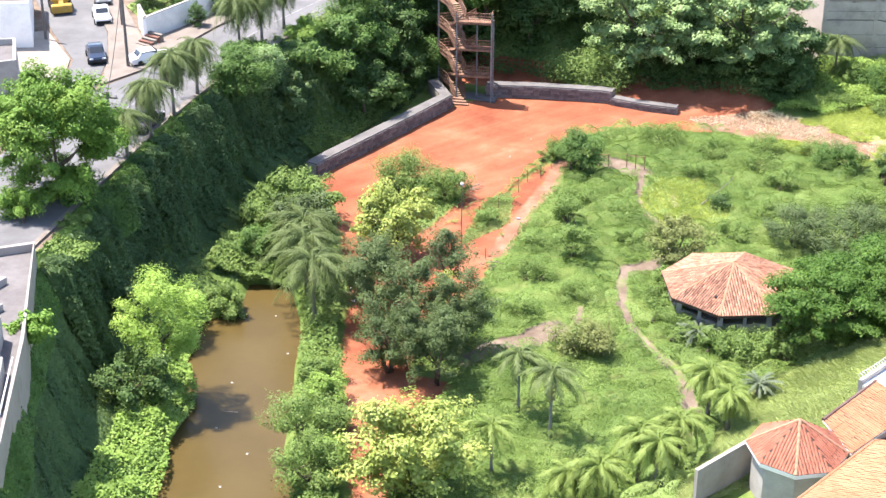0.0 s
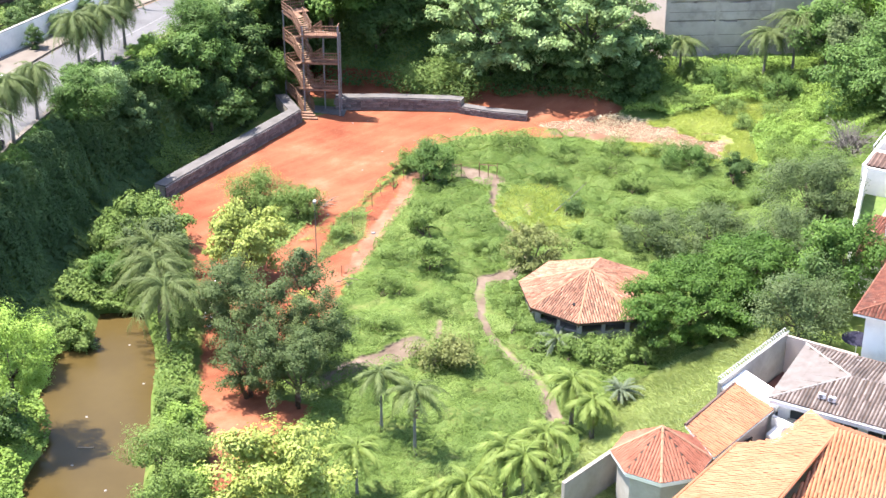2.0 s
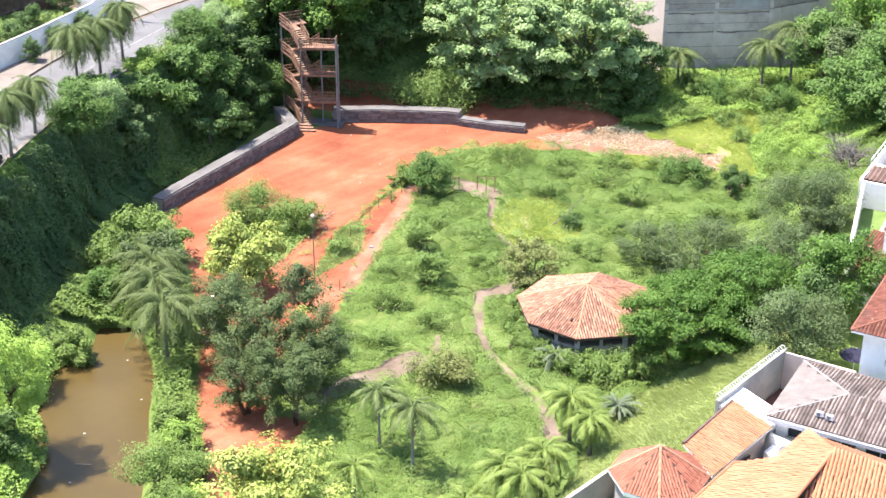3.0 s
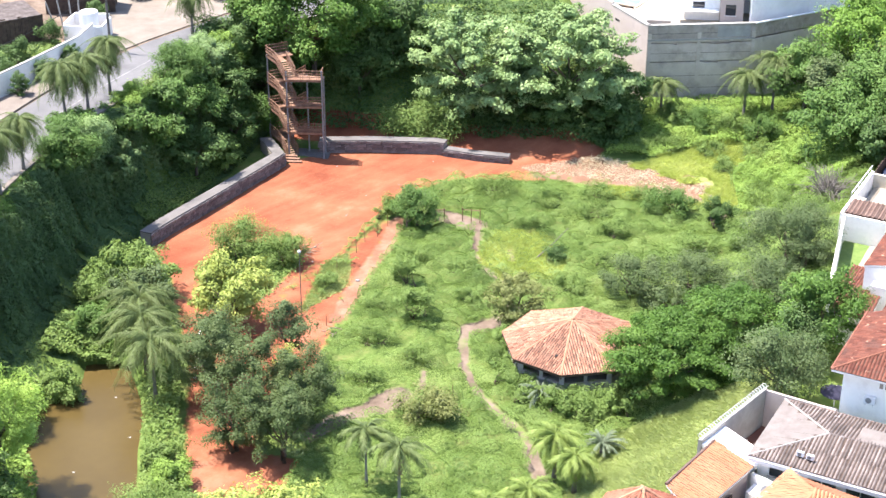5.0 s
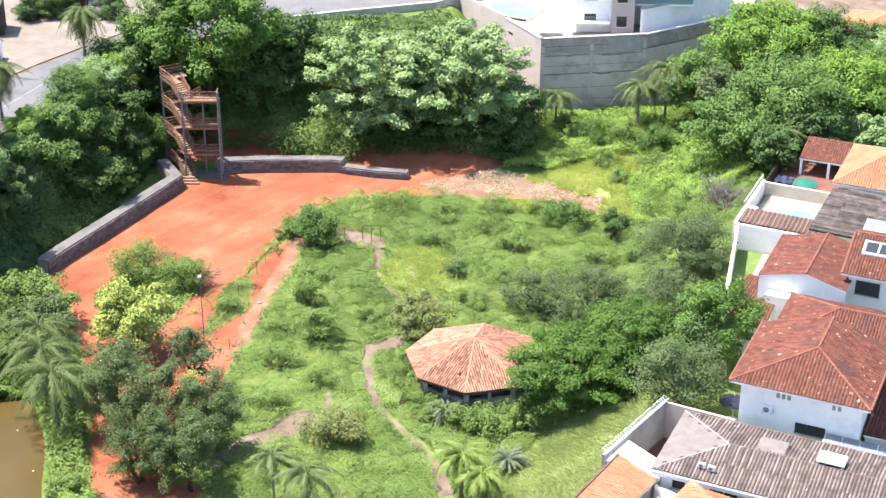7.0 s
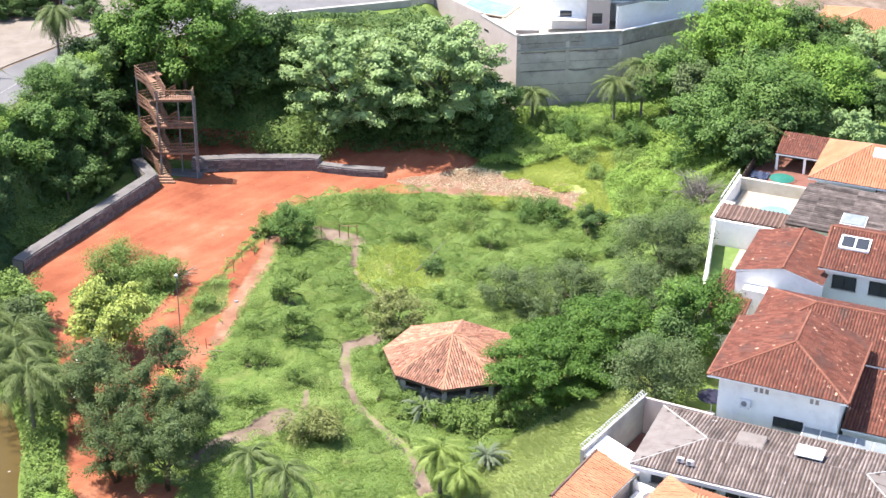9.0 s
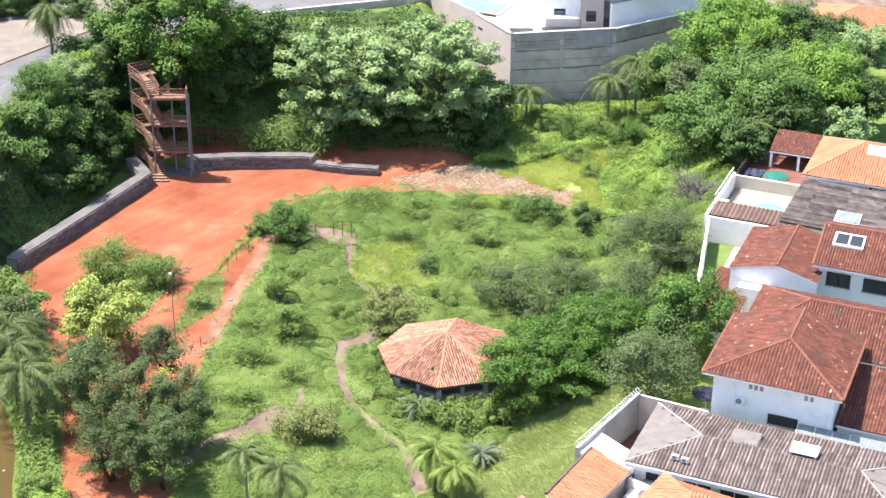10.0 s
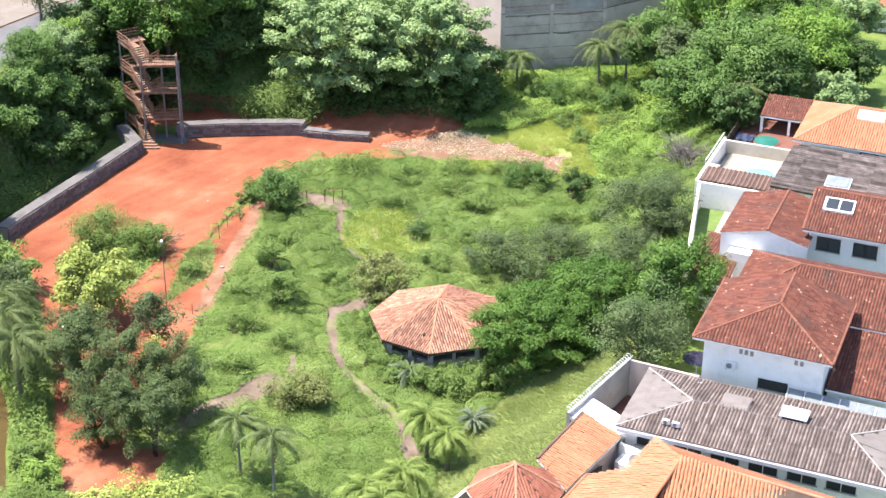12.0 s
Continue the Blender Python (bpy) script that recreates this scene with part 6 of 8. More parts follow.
def loader():
    t = thing("wheel_loader", "yellow construction machine parked by the side street", "machine", at=(-73.6, 150.5, 10.1), turn=-60)
    part("body", boxed(-1.8, -0.9, 0.6, 1.2, 0.9, 1.9, 0.08), M_YELLOW, t)
    part("cab", boxed(-0.6, -0.75, 1.9, 0.7, 0.75, 3.0, 0.06), M_YELLOW, t)
    part("bucket", boxed(1.6, -1.1, 0.2, 2.4, 1.1, 1.1, 0.1), M_YELLOW, t)
    part("arm", beam((0.8, 0, 1.6), (1.9, 0, 0.8), 0.5, 0.25), M_YELLOW, t)
    for sx in (-1.2, 0.9):
        for sy in (-0.95, 0.95):
            part("wheel", tube([(sx, sy - 0.2, 0.6), (sx, sy + 0.2, 0.6)], 0.6, 16), M_BLACK, t)


loader()

# ---- trees, palms and undergrowth ----
def tree(name, label, x, y, height, rx, ry, rz, material, leaves=3000, leaf=0.32, clumps=26, clump_r=1.1, z=None, flat=0.75, bark=None, stems=1, slim=0.55, group="", top_bias=0.35, lean=(0, 0), category="tree", spray=0.5):
    """Tapered trunk with limbs and a crown of leaf clumps; height is the crown's top above its foot."""
    z0 = float(land(x, y)) if z is None else z
    t = thing(name, label, category, group, (x, y, z0 - 0.05))
    rng = np.random.default_rng(int(abs(x * 131 + y * 17)) + 5)
    cz = height - rz
    leaves, clumps, clump_r, leaf = int(leaves * 2.5), int(clumps * 1.15), clump_r * 1.15, leaf * 0.85
    at, facing = crown_points(rx, ry, rz, clumps, leaves, clump_r, flat, rng, top_bias, 0.12, spray)
    at = at + np.array([lean[0], lean[1], cz])
    at[:, 2] = np.maximum(at[:, 2], 0.05)
    link_mesh("crown", leaf_mesh("crown", at, facing, leaf * rng.uniform(0.65, 1.3, leaves), slim), material, t)
    bm = bmesh.new()
    r0 = 0.05 + 0.022 * height
    for s in range(stems):
        a0 = rng.uniform(0, 6.28)
        ox, oy = (0.35 * s * math.cos(a0), 0.35 * s * math.sin(a0)) if stems > 1 else (0, 0)
        mid = (lean[0] * 0.5 + ox * 2, lean[1] * 0.5 + oy * 2, max(cz - rz * 0.45, height * 0.25))
        tube([(ox, oy, 0), (ox * 1.4 + mid[0] * 0.3, oy * 1.4 + mid[1] * 0.3, mid[2] * 0.5), mid], [r0, r0 * 0.8, r0 * 0.62], 7, bm)
        for k in range(5 if stems == 1 else 3):
            a = a0 + k * 2.4
            e = (lean[0] + rx * 0.62 * math.cos(a), lean[1] + ry * 0.62 * math.sin(a), cz + rz * rng.uniform(-0.1, 0.5))
            m = tuple(0.45 * mid[i] + 0.55 * e[i] - (0.3 if i == 2 else 0) for i in range(3))
            tube([mid, m, e], [r0 * 0.5, r0 * 0.33, r0 * 0.12], 5, bm)
    part("trunk", bm, bark or M_BARK, t, smooth=True)
    return t


def frond_mesh(name, length, droop, leaflet, pairs=15, width=0.055, ragged=0.28, seed=1):
    """One arching feather frond along +x: rachis and two rows of hanging leaflets."""
    rng = np.random.default_rng(seed)
    bmv, q = [], []
    prev = None

    def spine(s):
        return np.array([length * (s - 0.18 * droop * s * s), 0.0, length * (0.42 * s - (0.42 + 0.55 * droop) * s * s)])

    for i in range(pairs):
        s = (i + 1.2) / (pairs + 1)
        p, p2 = spine(s), spine(min(s + 0.03, 1.0))
        d = (p2 - p) / np.linalg.norm(p2 - p)
        for side in (-1, 1):
            L = leaflet * (1.05 - 0.75 * abs(s - 0.42)) * rng.uniform(1 - ragged, 1 + ragged)
            out = np.array([d[0] * 0.5, side * rng.uniform(0.5, 0.95), -0.25 - 0.55 * droop * rng.uniform(0.4, 1.6)])
            out /= np.linalg.norm(out)
            tip = p + out * L + np.array([0, 0, -0.22 * L])
            mid = p + out * L * 0.5
            b = len(bmv)
            bmv += [p - d * width, p + d * width, mid + d * width * 1.1, mid - d * width * 1.1, tip]
            q += [(b, b + 1, b + 2, b + 3), (b + 3, b + 2, b + 4, b + 4)]
    for i in range(8):
        a, c = spine(i / 8), spine((i + 1) / 8)
        w0, w1 = 0.05 * (1 - i / 9), 0.05 * (1 - (i + 1) / 9)
        b = len(bmv)
        bmv += [a + [0, -w0, 0], a + [0, w0, 0], c + [0, w1, 0], c + [0, -w1, 0], a + [0, 0, -w0], c + [0, 0, -w1]]
        q += [(b, b + 1, b + 2, b + 3), (b, b + 3, b + 5, b + 4), (b + 1, b + 4, b + 5, b + 2)]
    me = bpy.data.meshes.new(name)
    me.from_pydata([tuple(v) for v in bmv], [], [tuple(dict.fromkeys(f)) for f in q])
    return me


FRONDS = {}


def palm(name, label, x, y, height, length, count=16, droop=0.8, leaflet=0.75, material=None, z=None, trunk_r=0.16, low=-0.35, high=1.25, shaft=0.0, bark=None, skirt=0, lean=(0, 0), group="", stiff=False):
    """Palm or cycad: ringed trunk, every frond a part of its own."""
    z0 = float(land(x, y)) if z is None else z
    t = thing(name, label, "palm tree", group, (x, y, z0 - 0.05))
    key = (round(length, 1), round(droop, 1), round(leaflet, 2), material.name)
    if key not in FRONDS:
        FRONDS[key] = []
        for k in range(3):
            me = frond_mesh("frond", length * (0.9 + 0.1 * k), droop, leaflet, 36, 0.036 if not stiff else 0.022, seed=k + 3)
            me.materials.append(material)
            FRONDS[key].append(me)
    rng = random.Random(int(abs(x * 77 + y * 13)))
    bm = bmesh.new()
    n = max(6, int(height / 0.5))
    pts = [(lean[0] * (i / n) ** 1.5, lean[1] * (i / n) ** 1.5, height * i / n) for i in range(n + 1)]
    tube(pts, [trunk_r * (1.25 - 0.4 * min(i / n * 3, 1)) * (1 + 0.06 * (i % 2)) for i in range(n + 1)], 9, bm)
    part("trunk", bm, bark or M_PALM_BARK, t, smooth=True)
    top = Vector((lean[0], lean[1], height))
    if shaft:
        part("crownshaft", tube([top, top + Vector((0, 0, shaft * 0.6)), top + Vector((0, 0, shaft))], [trunk_r * 0.9, trunk_r * 0.8, trunk_r * 0.3], 8), L_RICH, t, "smooth green crownshaft", smooth=True)
        top = top + Vector((0, 0, shaft * 0.8))
    for i in range(count):
        f = link_mesh("frond", FRONDS[key][i % 3], None, t)
        s = ((i + 0.5) / count) ** 0.9
        up = high + (low - high) * s
        f.matrix_local = Matrix.Translation(top) @ pose(0, 0, 0, rng.uniform(-14, 14), 0, i * 137.5 + rng.uniform(-12, 12)) @ pose(0, 0, 0, 0, -math.degrees(up) * 0.75, 0) @ Matrix.Scale(rng.uniform(0.85, 1.08) * (0.75 if s < 0.15 else 1), 4)
    if skirt:
        rs = np.random.default_rng(9)
        a = rs.uniform(0, 6.28, skirt)
        h = rs.uniform(0.2, 2.0, skirt)
        at = np.stack([np.cos(a) * (0.5 - 0.16 * h) + top.x, np.sin(a) * (0.5 - 0.16 * h) + top.y, top.z - h], 1)
        link_mesh("dead_fronds", leaf_mesh("dead_fronds", at, np.stack([np.cos(a), np.sin(a), 0 * a], 1), rs.uniform(0.5, 1.1, skirt), 0.22), L_DRY, t, "hanging skirt of dry brown dead fronds")
    return t


def shrub(label, x, y, height, rx, ry, material, leaves=1200, leaf=0.24, clumps=14, clump_r=0.55, z=None, group="", stems=3, name="shrub", slim=0.55):
    clumps, clump_r = max(clumps, int(6.5 * rx * ry)), max(clump_r, 0.28 * rx)
    return tree(name, label, x, y, height, rx * 0.92, ry * 0.92, height * 0.52, material, int(leaves * 1.5), leaf * 0.9, clumps, clump_r, z, 0.8, None, stems, slim, group, 0.4, category="shrub", spray=0.45)


def scatter(poly, n, seed):
    rng = np.random.default_rng(seed)
    p = np.asarray(poly, float)
    lo, hi = p.min(0), p.max(0)
    x, y = rng.uniform(lo[0], hi[0], n), rng.uniform(lo[1], hi[1], n)
    k = ring_poly_distance(x, y, poly) > 0
    return x[k], y[k], rng


def open_ground(x, y, edge=0.15):
    """True where neither bare earth, path, pond nor floor lies."""
    d = np.minimum(ring_poly_distance(x, y, RED_YARD), 0.8 - ring_poly_distance(x, y, ISLAND_BED))
    ok = (d < edge * 4 * (lumps(x, y, 1.2, 8) - 0.3)) & (ring_poly_distance(x, y, POND) < -0.6)
    for line, half in PATHS:
        ok &= line_distance(x, y, line) > half * (0.45 + 0.6 * lumps(x, y, 1.1, 5))
    ok &= np.hypot(x - 0.9, y - 114.5) > 4.9
    return ok


LOT = [(-22.5, 78), (-22.5, 97), (-20, 99), (-20.5, 112), (-20.5, 124), (-26, 126), (-19, 143), (-17.4, 150), (-11, 154.5), (-2, 155), (3, 157), (12, 165), (22, 174), (34, 160), (28, 139), (24, 128), (22, 118), (15, 99.5), (9.7, 92), (0, 80), (-2, 76)]


def weeds():
    """Knee- to shoulder-high weeds: leaves over a lumpy canopy."""
    x, y, rng = scatter(LOT, 1250000, 11)
    k = open_ground(x, y)
    t = ring_poly_distance(x, y, TURF)
    k &= (t < 1.5 * (lumps(x, y, 2.5, 4) - 0.55)) & (ring_poly_distance(x, y, TURF_NORTH) < 7 * (lumps(x, y, 4, 6) - 0.45))
    k &= ring_poly_distance(x, y, DRY_END) < 3.5 * (lumps(x, y, 1.5, 5) - 0.55)
    bare = ring_poly_distance(x, y, SPARSE) > 0
    k &= ~bare | (lumps(x, y, 2.4, 19) + 0.5 * lumps(x, y, 0.9, 20) > 0.95)
    thin = lumps(x, y, 5.5, 2) * 0.6 + lumps(x, y, 2.2, 9) * 0.4
    k &= rng.random(len(x)) < np.clip((thin - 0.12) * 2.6, 0.22, 0.95)
    k &= (ring_poly_distance(x, y, GLADE) < 2.2 * (lumps(x, y, 1.7, 31) - 0.35)) | (rng.random(len(x)) < 0.22)
    x, y = x[k], y[k]
    order = np.argsort(x)
    x, y = x[order], y[order]
    # low bushes that stand close together and give the cover its humps
    dome, dx, dy = np.zeros(len(x)), np.zeros(len(x)), np.zeros(len(x))
    bx, by, brng = scatter(LOT, 3400, 17)
    for cx, cy in zip(bx, by):
        if brng.random() > 0.15 + 1.1 * float(lumps(cx, cy, 7, 12)) + (0.3 if cx < -8 else 0):
            continue
        r = brng.uniform(0.45, 1.25)
        hgt = r * brng.uniform(0.45, 0.85)
        a, b = np.searchsorted(x, (cx - r, cx + r))
        q = ((x[a:b] - cx) ** 2 + (y[a:b] - cy) ** 2) / (r * r)
        v = hgt * np.sqrt(np.clip(1 - q, 0, 1))
        w = v > dome[a:b]
        dome[a:b][w] = v[w]
        dx[a:b][w] = ((x[a:b] - cx) / r)[w]
        dy[a:b][w] = ((y[a:b] - cy) / r)[w]
    cell = lumps(x, y, 2.0, 1)
    canopy = 0.08 + 0.45 * lumps(x, y, 6, 3) * lumps(x, y, 1.5, 7) + 0.5 * np.clip(cell - 0.45, 0, 1) * lumps(x, y, 9, 5) + dome
    z = land(x, y) + canopy * rng.uniform(0.82, 1.0, len(x)) + 0.02
    e = 0.5
    gx = (lumps(x + e, y, 1.5, 7) - lumps(x - e, y, 1.5, 7)) * 0.8 + (lumps(x + e, y, 2.0, 1) - lumps(x - e, y, 2.0, 1)) * 0.8
    gy = (lumps(x, y + e, 1.5, 7) - lumps(x, y - e, 1.5, 7)) * 0.8 + (lumps(x, y + e, 2.0, 1) - lumps(x, y - e, 2.0, 1)) * 0.8
    f = np.stack([-gx * 0.8 + dx * 0.7, -gy * 0.8 + dy * 0.7, 0.8 * np.ones_like(x)], 1) + rng.normal(size=(len(x), 3)) * 0.2
    tagged(link_mesh("weeds", leaf_mesh("weeds", np.stack([x, y, z], 1), f, rng.uniform(0.08, 0.17, len(x)), 0.6), L_WEED), "dense green knee-high weeds covering the lot", "weeds", kind="stuff")


def blades(name, at, lean, length, width):
    """Many narrow upright blades bent over at the tip."""
    n = len(at)
    up = unit(np.stack([lean[:, 0], lean[:, 1], np.ones(n)], 1))
    r = RNG.normal(size=(n, 3))
    side = unit(np.cross(up, r)) * np.asarray(width).reshape(-1, 1)
    L = np.asarray(length).reshape(-1, 1)
    bend = np.stack([lean[:, 0], lean[:, 1], np.zeros(n)], 1) * L * 0.5
    v = np.stack([at - side, at + side, at + up * L * 0.6 + side * 0.8, at + up * L + bend], 1).reshape(-1, 3)
    return np_mesh(name, v, np.arange(4 * n).reshape(n, 4))


def turf(poly, name, n, seed, label, tall=0.32, material=None, wide=0.022):
    x, y, rng = scatter(poly, n, seed)
    k = open_ground(x, y) & (rng.random(len(x)) < 0.35 + 0.65 * lumps(x, y, 2.0, 3))
    k &= ring_poly_distance(x, y, DRY_END) < 5.0 * (lumps(x, y, 1.3, 5) - 0.42)
    x, y = x[k], y[k]
    h = tall * rng.uniform(0.5, 1.2, len(x)) * (0.35 + 0.8 * lumps(x, y, 3, 2) + 0.5 * lumps(x, y, 0.9, 12))
    lean = rng.normal(size=(len(x), 2)) * 0.95 + np.stack([lumps(x, y, 4, 21) - 0.5, lumps(x, y, 4, 22) - 0.5], 1)
    tagged(link_mesh(name, blades(name, np.stack([x, y, land(x, y) - 0.02], 1), lean, h + 0.1, wide * rng.uniform(0.6, 1.3, len(x))), material or L_LAWN), label, "grass", kind="stuff")


def vines(name, label, n, w0, w1, seed, material, deep):
    """Creepers hanging over the western bank in ragged vertical curtains."""
    rng = np.random.default_rng(seed)
    y = rng.uniform(62, 172, n)
    foot, head = on_line(BANK_FOOT, y), on_line(BANK_TOP, y)
    w = np.where(rng.random(n) < 0.5, rng.uniform(w0, w1, n), rng.uniform(max(w0, 0.4), min(w1, 0.97), n))
    x = foot + (head - foot) * w

    def curtain(v, s):
        return 0.5 * lumps(v, s * 1.6, 3.0, 4) + 0.33 * lumps(v, s * 3.0, 1.15, 14) + 0.17 * lumps(v, s * 8.0, 0.7, 15)

    c = curtain(y, w)
    fall = 0.5 * lumps(y, w * 6, 3.4, 6) + 0.5 * lumps(y, w * 14, 3.0, 16)
    out = deep * (0.1 + 6.0 * np.clip(c - 0.26, 0, 1) * (0.3 + fall)) * (0.35 + 0.75 * np.clip(w, 0, 1)) * np.interp(y, [88, 96], [0.4, 1.0]) * rng.uniform(0.75, 1.0, n)
    k = (ring_poly_distance(x, y, POND) < -0.3) & (rng.random(n) < np.clip((c - 0.2) * 3.2, 0.08, 1))
    x, y, out, w, c = x[k], y[k], out[k], w[k], c[k]
    slope = (curtain(y + 0.3, w) - curtain(y - 0.3, w)) * 3.0
    at = np.stack([x + out * 0.95, y, land(x, y) + 0.3 * out], 1)
    f = np.stack([0.75 + 0 * x, -1.8 * slope, 0.55 + 0 * x], 1) + rng.normal(size=(len(x), 3)) * 0.3
    tagged(link_mesh(name, leaf_mesh(name, at, f, rng.uniform(0.12, 0.28, len(x)), 0.55), material), label, "vines", kind="stuff")


def curtains(n, seed):
    """Separate hanging sheets of creeper, each a bulging strip from the crest downwards."""
    rng = np.random.default_rng(seed)
    per = 800
    cy = rng.uniform(92, 166, n)
    top = rng.uniform(0.84, 1.03, n)
    low = np.maximum(top - rng.uniform(0.12, 0.5, n), 0.44)
    wide, deep = rng.uniform(0.35, 1.1, n), rng.uniform(0.6, 1.9, n)
    k = np.repeat(np.arange(n), per)
    s = rng.random(len(k)) ** 0.85
    phi = rng.uniform(-1.45, 1.45, len(k))
    w = top[k] + (low[k] - top[k]) * s
    y = cy[k] + wide[k] * np.sin(phi) * (1 - 0.55 * s) + 0.25 * np.sin(s * 5 + k)
    foot, head = on_line(BANK_FOOT, y), on_line(BANK_TOP, y)
    x = foot + (head - foot) * w
    bulge = deep[k] * np.cos(phi) * np.sqrt(np.clip(s * 5, 0.15, 1)) * (1 - 0.5 * s) * rng.uniform(0.8, 1.05, len(k)) + 0.35
    at = np.stack([x + bulge, y, land(x, y) + 0.25 * bulge], 1)
    f = np.stack([0.75 * np.cos(phi), np.sin(phi), 0.45 + 1.6 * np.clip(0.35 - s, 0, 1)], 1) + rng.normal(size=(len(k), 3)) * 0.3
    tagged(link_mesh("hanging_creepers", leaf_mesh("hanging_creepers", at, f, rng.uniform(0.14, 0.34, len(k)), 0.5), L_VINE), "long ragged sheets of dark green creeper hanging down the bank", "vines", kind="stuff")


weeds()
curtains(260, 27)
turf(TURF, "grass", 340000, 31, "sunlit pale green grass on the rise below the garden walls", 0.2)
turf(TURF_NORTH, "tall_grass", 260000, 32, "tall lime green grass on the slope under the garage", 0.42, L_LIME, 0.032)
turf(GRASS_STRIP, "strip_grass", 20000, 33, "low green grass on the strip between yard and footpath", 0.26, L_LAWN)
turf(GLADE, "glade_grass", 26000, 34, "yellow-green grass in the clearing between the weeds", 0.34, L_LIME)
vines("vines", "dark green creepers hanging thickly over the steep bank", 250000, -0.12, 1.04, 21, L_VINE, 0.5)
# brighter leaf colour than the bank's creepers, painting the sunlit top edge
vines("crest_vines", "creepers over the bank top, sunlit edge put into brighter leaf green", 70000, 0.78, 1.12, 22, L_RICH, 0.8)


def undergrowth(name, poly, n, seed, material, label, tall, leaf):
    x, y, rng = scatter(poly, n, seed)
    k = (ring_poly_distance(x, y, POND) < 0.9 * lumps(x, y, 1.6, seed + 3)) & (rng.random(len(x)) < 0.3 + 0.9 * lumps(x, y, 2.2, seed))
    x, y = x[k], y[k]
    h = tall * (0.25 + lumps(x, y, 2.2, seed + 1)) * rng.uniform(0.55, 1, len(x))
    f = np.stack([0 * x, 0 * x - 0.15, 0.8 + 0 * x], 1) + rng.normal(size=(len(x), 3)) * 0.36
    tagged(link_mesh(name, leaf_mesh(name, np.stack([x, y, np.maximum(land(x, y), -0.95) + h], 1), f, leaf * rng.uniform(0.6, 1.3, len(x)), 0.55), material), label, "undergrowth", kind="stuff")


# bank undergrowth extended in the dark leaf colour to deepen the shade under the trees
undergrowth("bank_undergrowth", [(-42, 164.5), (-27, 165), (-14, 164.6), (-3, 163.6), (5, 161.6), (9, 173.5), (2, 178), (-3, 186.5), (-14, 183.5), (-24, 179.5), (-36, 171.5)], 90000, 41, L_DARK, "undergrowth on the bank, leaves coloured dark for the shade under trees", 1.3, 0.34)
undergrowth("garden_plants", [(-66, 151), (-61, 150), (-58.5, 155), (-57, 161), (-60, 166), (-66, 160)], 9000, 48, L_WEED, "leafy garden plants behind the white street wall", 0.8, 0.3)
undergrowth("slope_undergrowth", [(4, 160.5), (9, 161), (14, 164), (24, 165), (34, 158), (36, 170), (24, 178), (9, 174.5)], 95000, 43, L_BRIGHT, "mixed green undergrowth at the foot of the concrete wall", 1.4, 0.22)
undergrowth("corner_undergrowth", [(17.5, 146), (24, 144.5), (30, 151), (29, 160), (22, 162), (17.5, 156)], 52000, 50, L_BRIGHT, "lush light green bushes in the corner of the lot", 1.5, 0.2)
undergrowth("pond_verge", [(-33.8, 106), (-32, 99), (-30, 91), (-27.8, 84), (-27, 70), (-23.5, 70), (-24.2, 82), (-26.2, 91), (-29.2, 100), (-31.5, 110), (-34.0, 118), (-37.5, 128), (-41, 134), (-42, 128), (-41.5, 114.5), (-37, 114.3)], 70000, 44, L_WEED, "tall green waterside plants along the pond", 1.5, 0.3)
undergrowth("pond_margin", [(-45, 108), (-41.6, 107), (-41.2, 99), (-37.4, 93), (-37.8, 88), (-36.6, 80), (-35.4, 66), (-40, 66), (-42, 86), (-45, 98)], 42000, 45, L_BRIGHT, "bright green waterside plants under the bank", 1.1, 0.3)
undergrowth("pond_head_plants", [(-44, 112), (-36, 112.5), (-35, 118), (-44, 118)], 16000, 47, L_WEED, "tall green plants at the head of the pond", 1.3, 0.3)
undergrowth("wall_top_plants", [(-41.6, 138), (-37.6, 150), (-35.4, 160), (-38, 163), (-42, 150), (-44, 140)], 22000, 49, L_WEED, "green plants rooted behind the stone retaining wall", 1.0, 0.24)
undergrowth("island_plants", ISLAND_BED, 7000, 46, L_WEED, "low weeds on the planted island in the yard", 0.6, 0.25)

# around the yard and pond
tree("leafy_tree", "small spreading tree with pale yellow-green leaves in the red yard", -29.2, 119.8, 6.2, 3.5, 3.4, 2.6, L_YELLOW, 3400, 0.36, 40, 0.75, stems=3, flat=0.6)
shrub("rounded bright green bush on the planted island", -31.3, 133.6, 3.4, 3.0, 2.6, L_WEED, 2600, 0.2)
shrub("dense rounded green bush on the planted island", -26.8, 131.8, 2.9, 2.5, 2.1, L_WEED, 2400, 0.2)
tree("leafy_tree", "pale yellow-green tree beside the red track", -19.4, 84.0, 7.0, 4.2, 3.8, 3.0, L_YELLOW, 5200, 0.36, 46, 0.9, stems=2, flat=0.6)
for k, (x, y, h, rx, ry) in enumerate([(-27.6, 106.8, 7.2, 3.3, 3.0), (-24.0, 104.6, 7.0, 3.3, 3.0), (-20.2, 103.6, 6.6, 3.2, 3.0), (-24.6, 99.6, 6.6, 3.2, 2.8), (-20.8, 98.6, 6.2, 3.2, 2.8), (-28.8, 110.6, 6.0, 2.6, 2.4)]):
    tree("shade_tree", "grey-green fine-leaved tree in the grove by the track", x, y, h, rx * 0.80, ry * 0.78, h * 0.48, L_GROVE, 7000, 0.18, 34, 0.72, group="grove by the track", stems=2, spray=0.7, top_bias=0.25)
tree("shade_tree", "slim dark grey-green tree at the edge of the grove", -22.6, 112.2, 6.4, 1.7, 1.7, 2.8, L_GREY, 2200, 0.22, 18, 0.75)
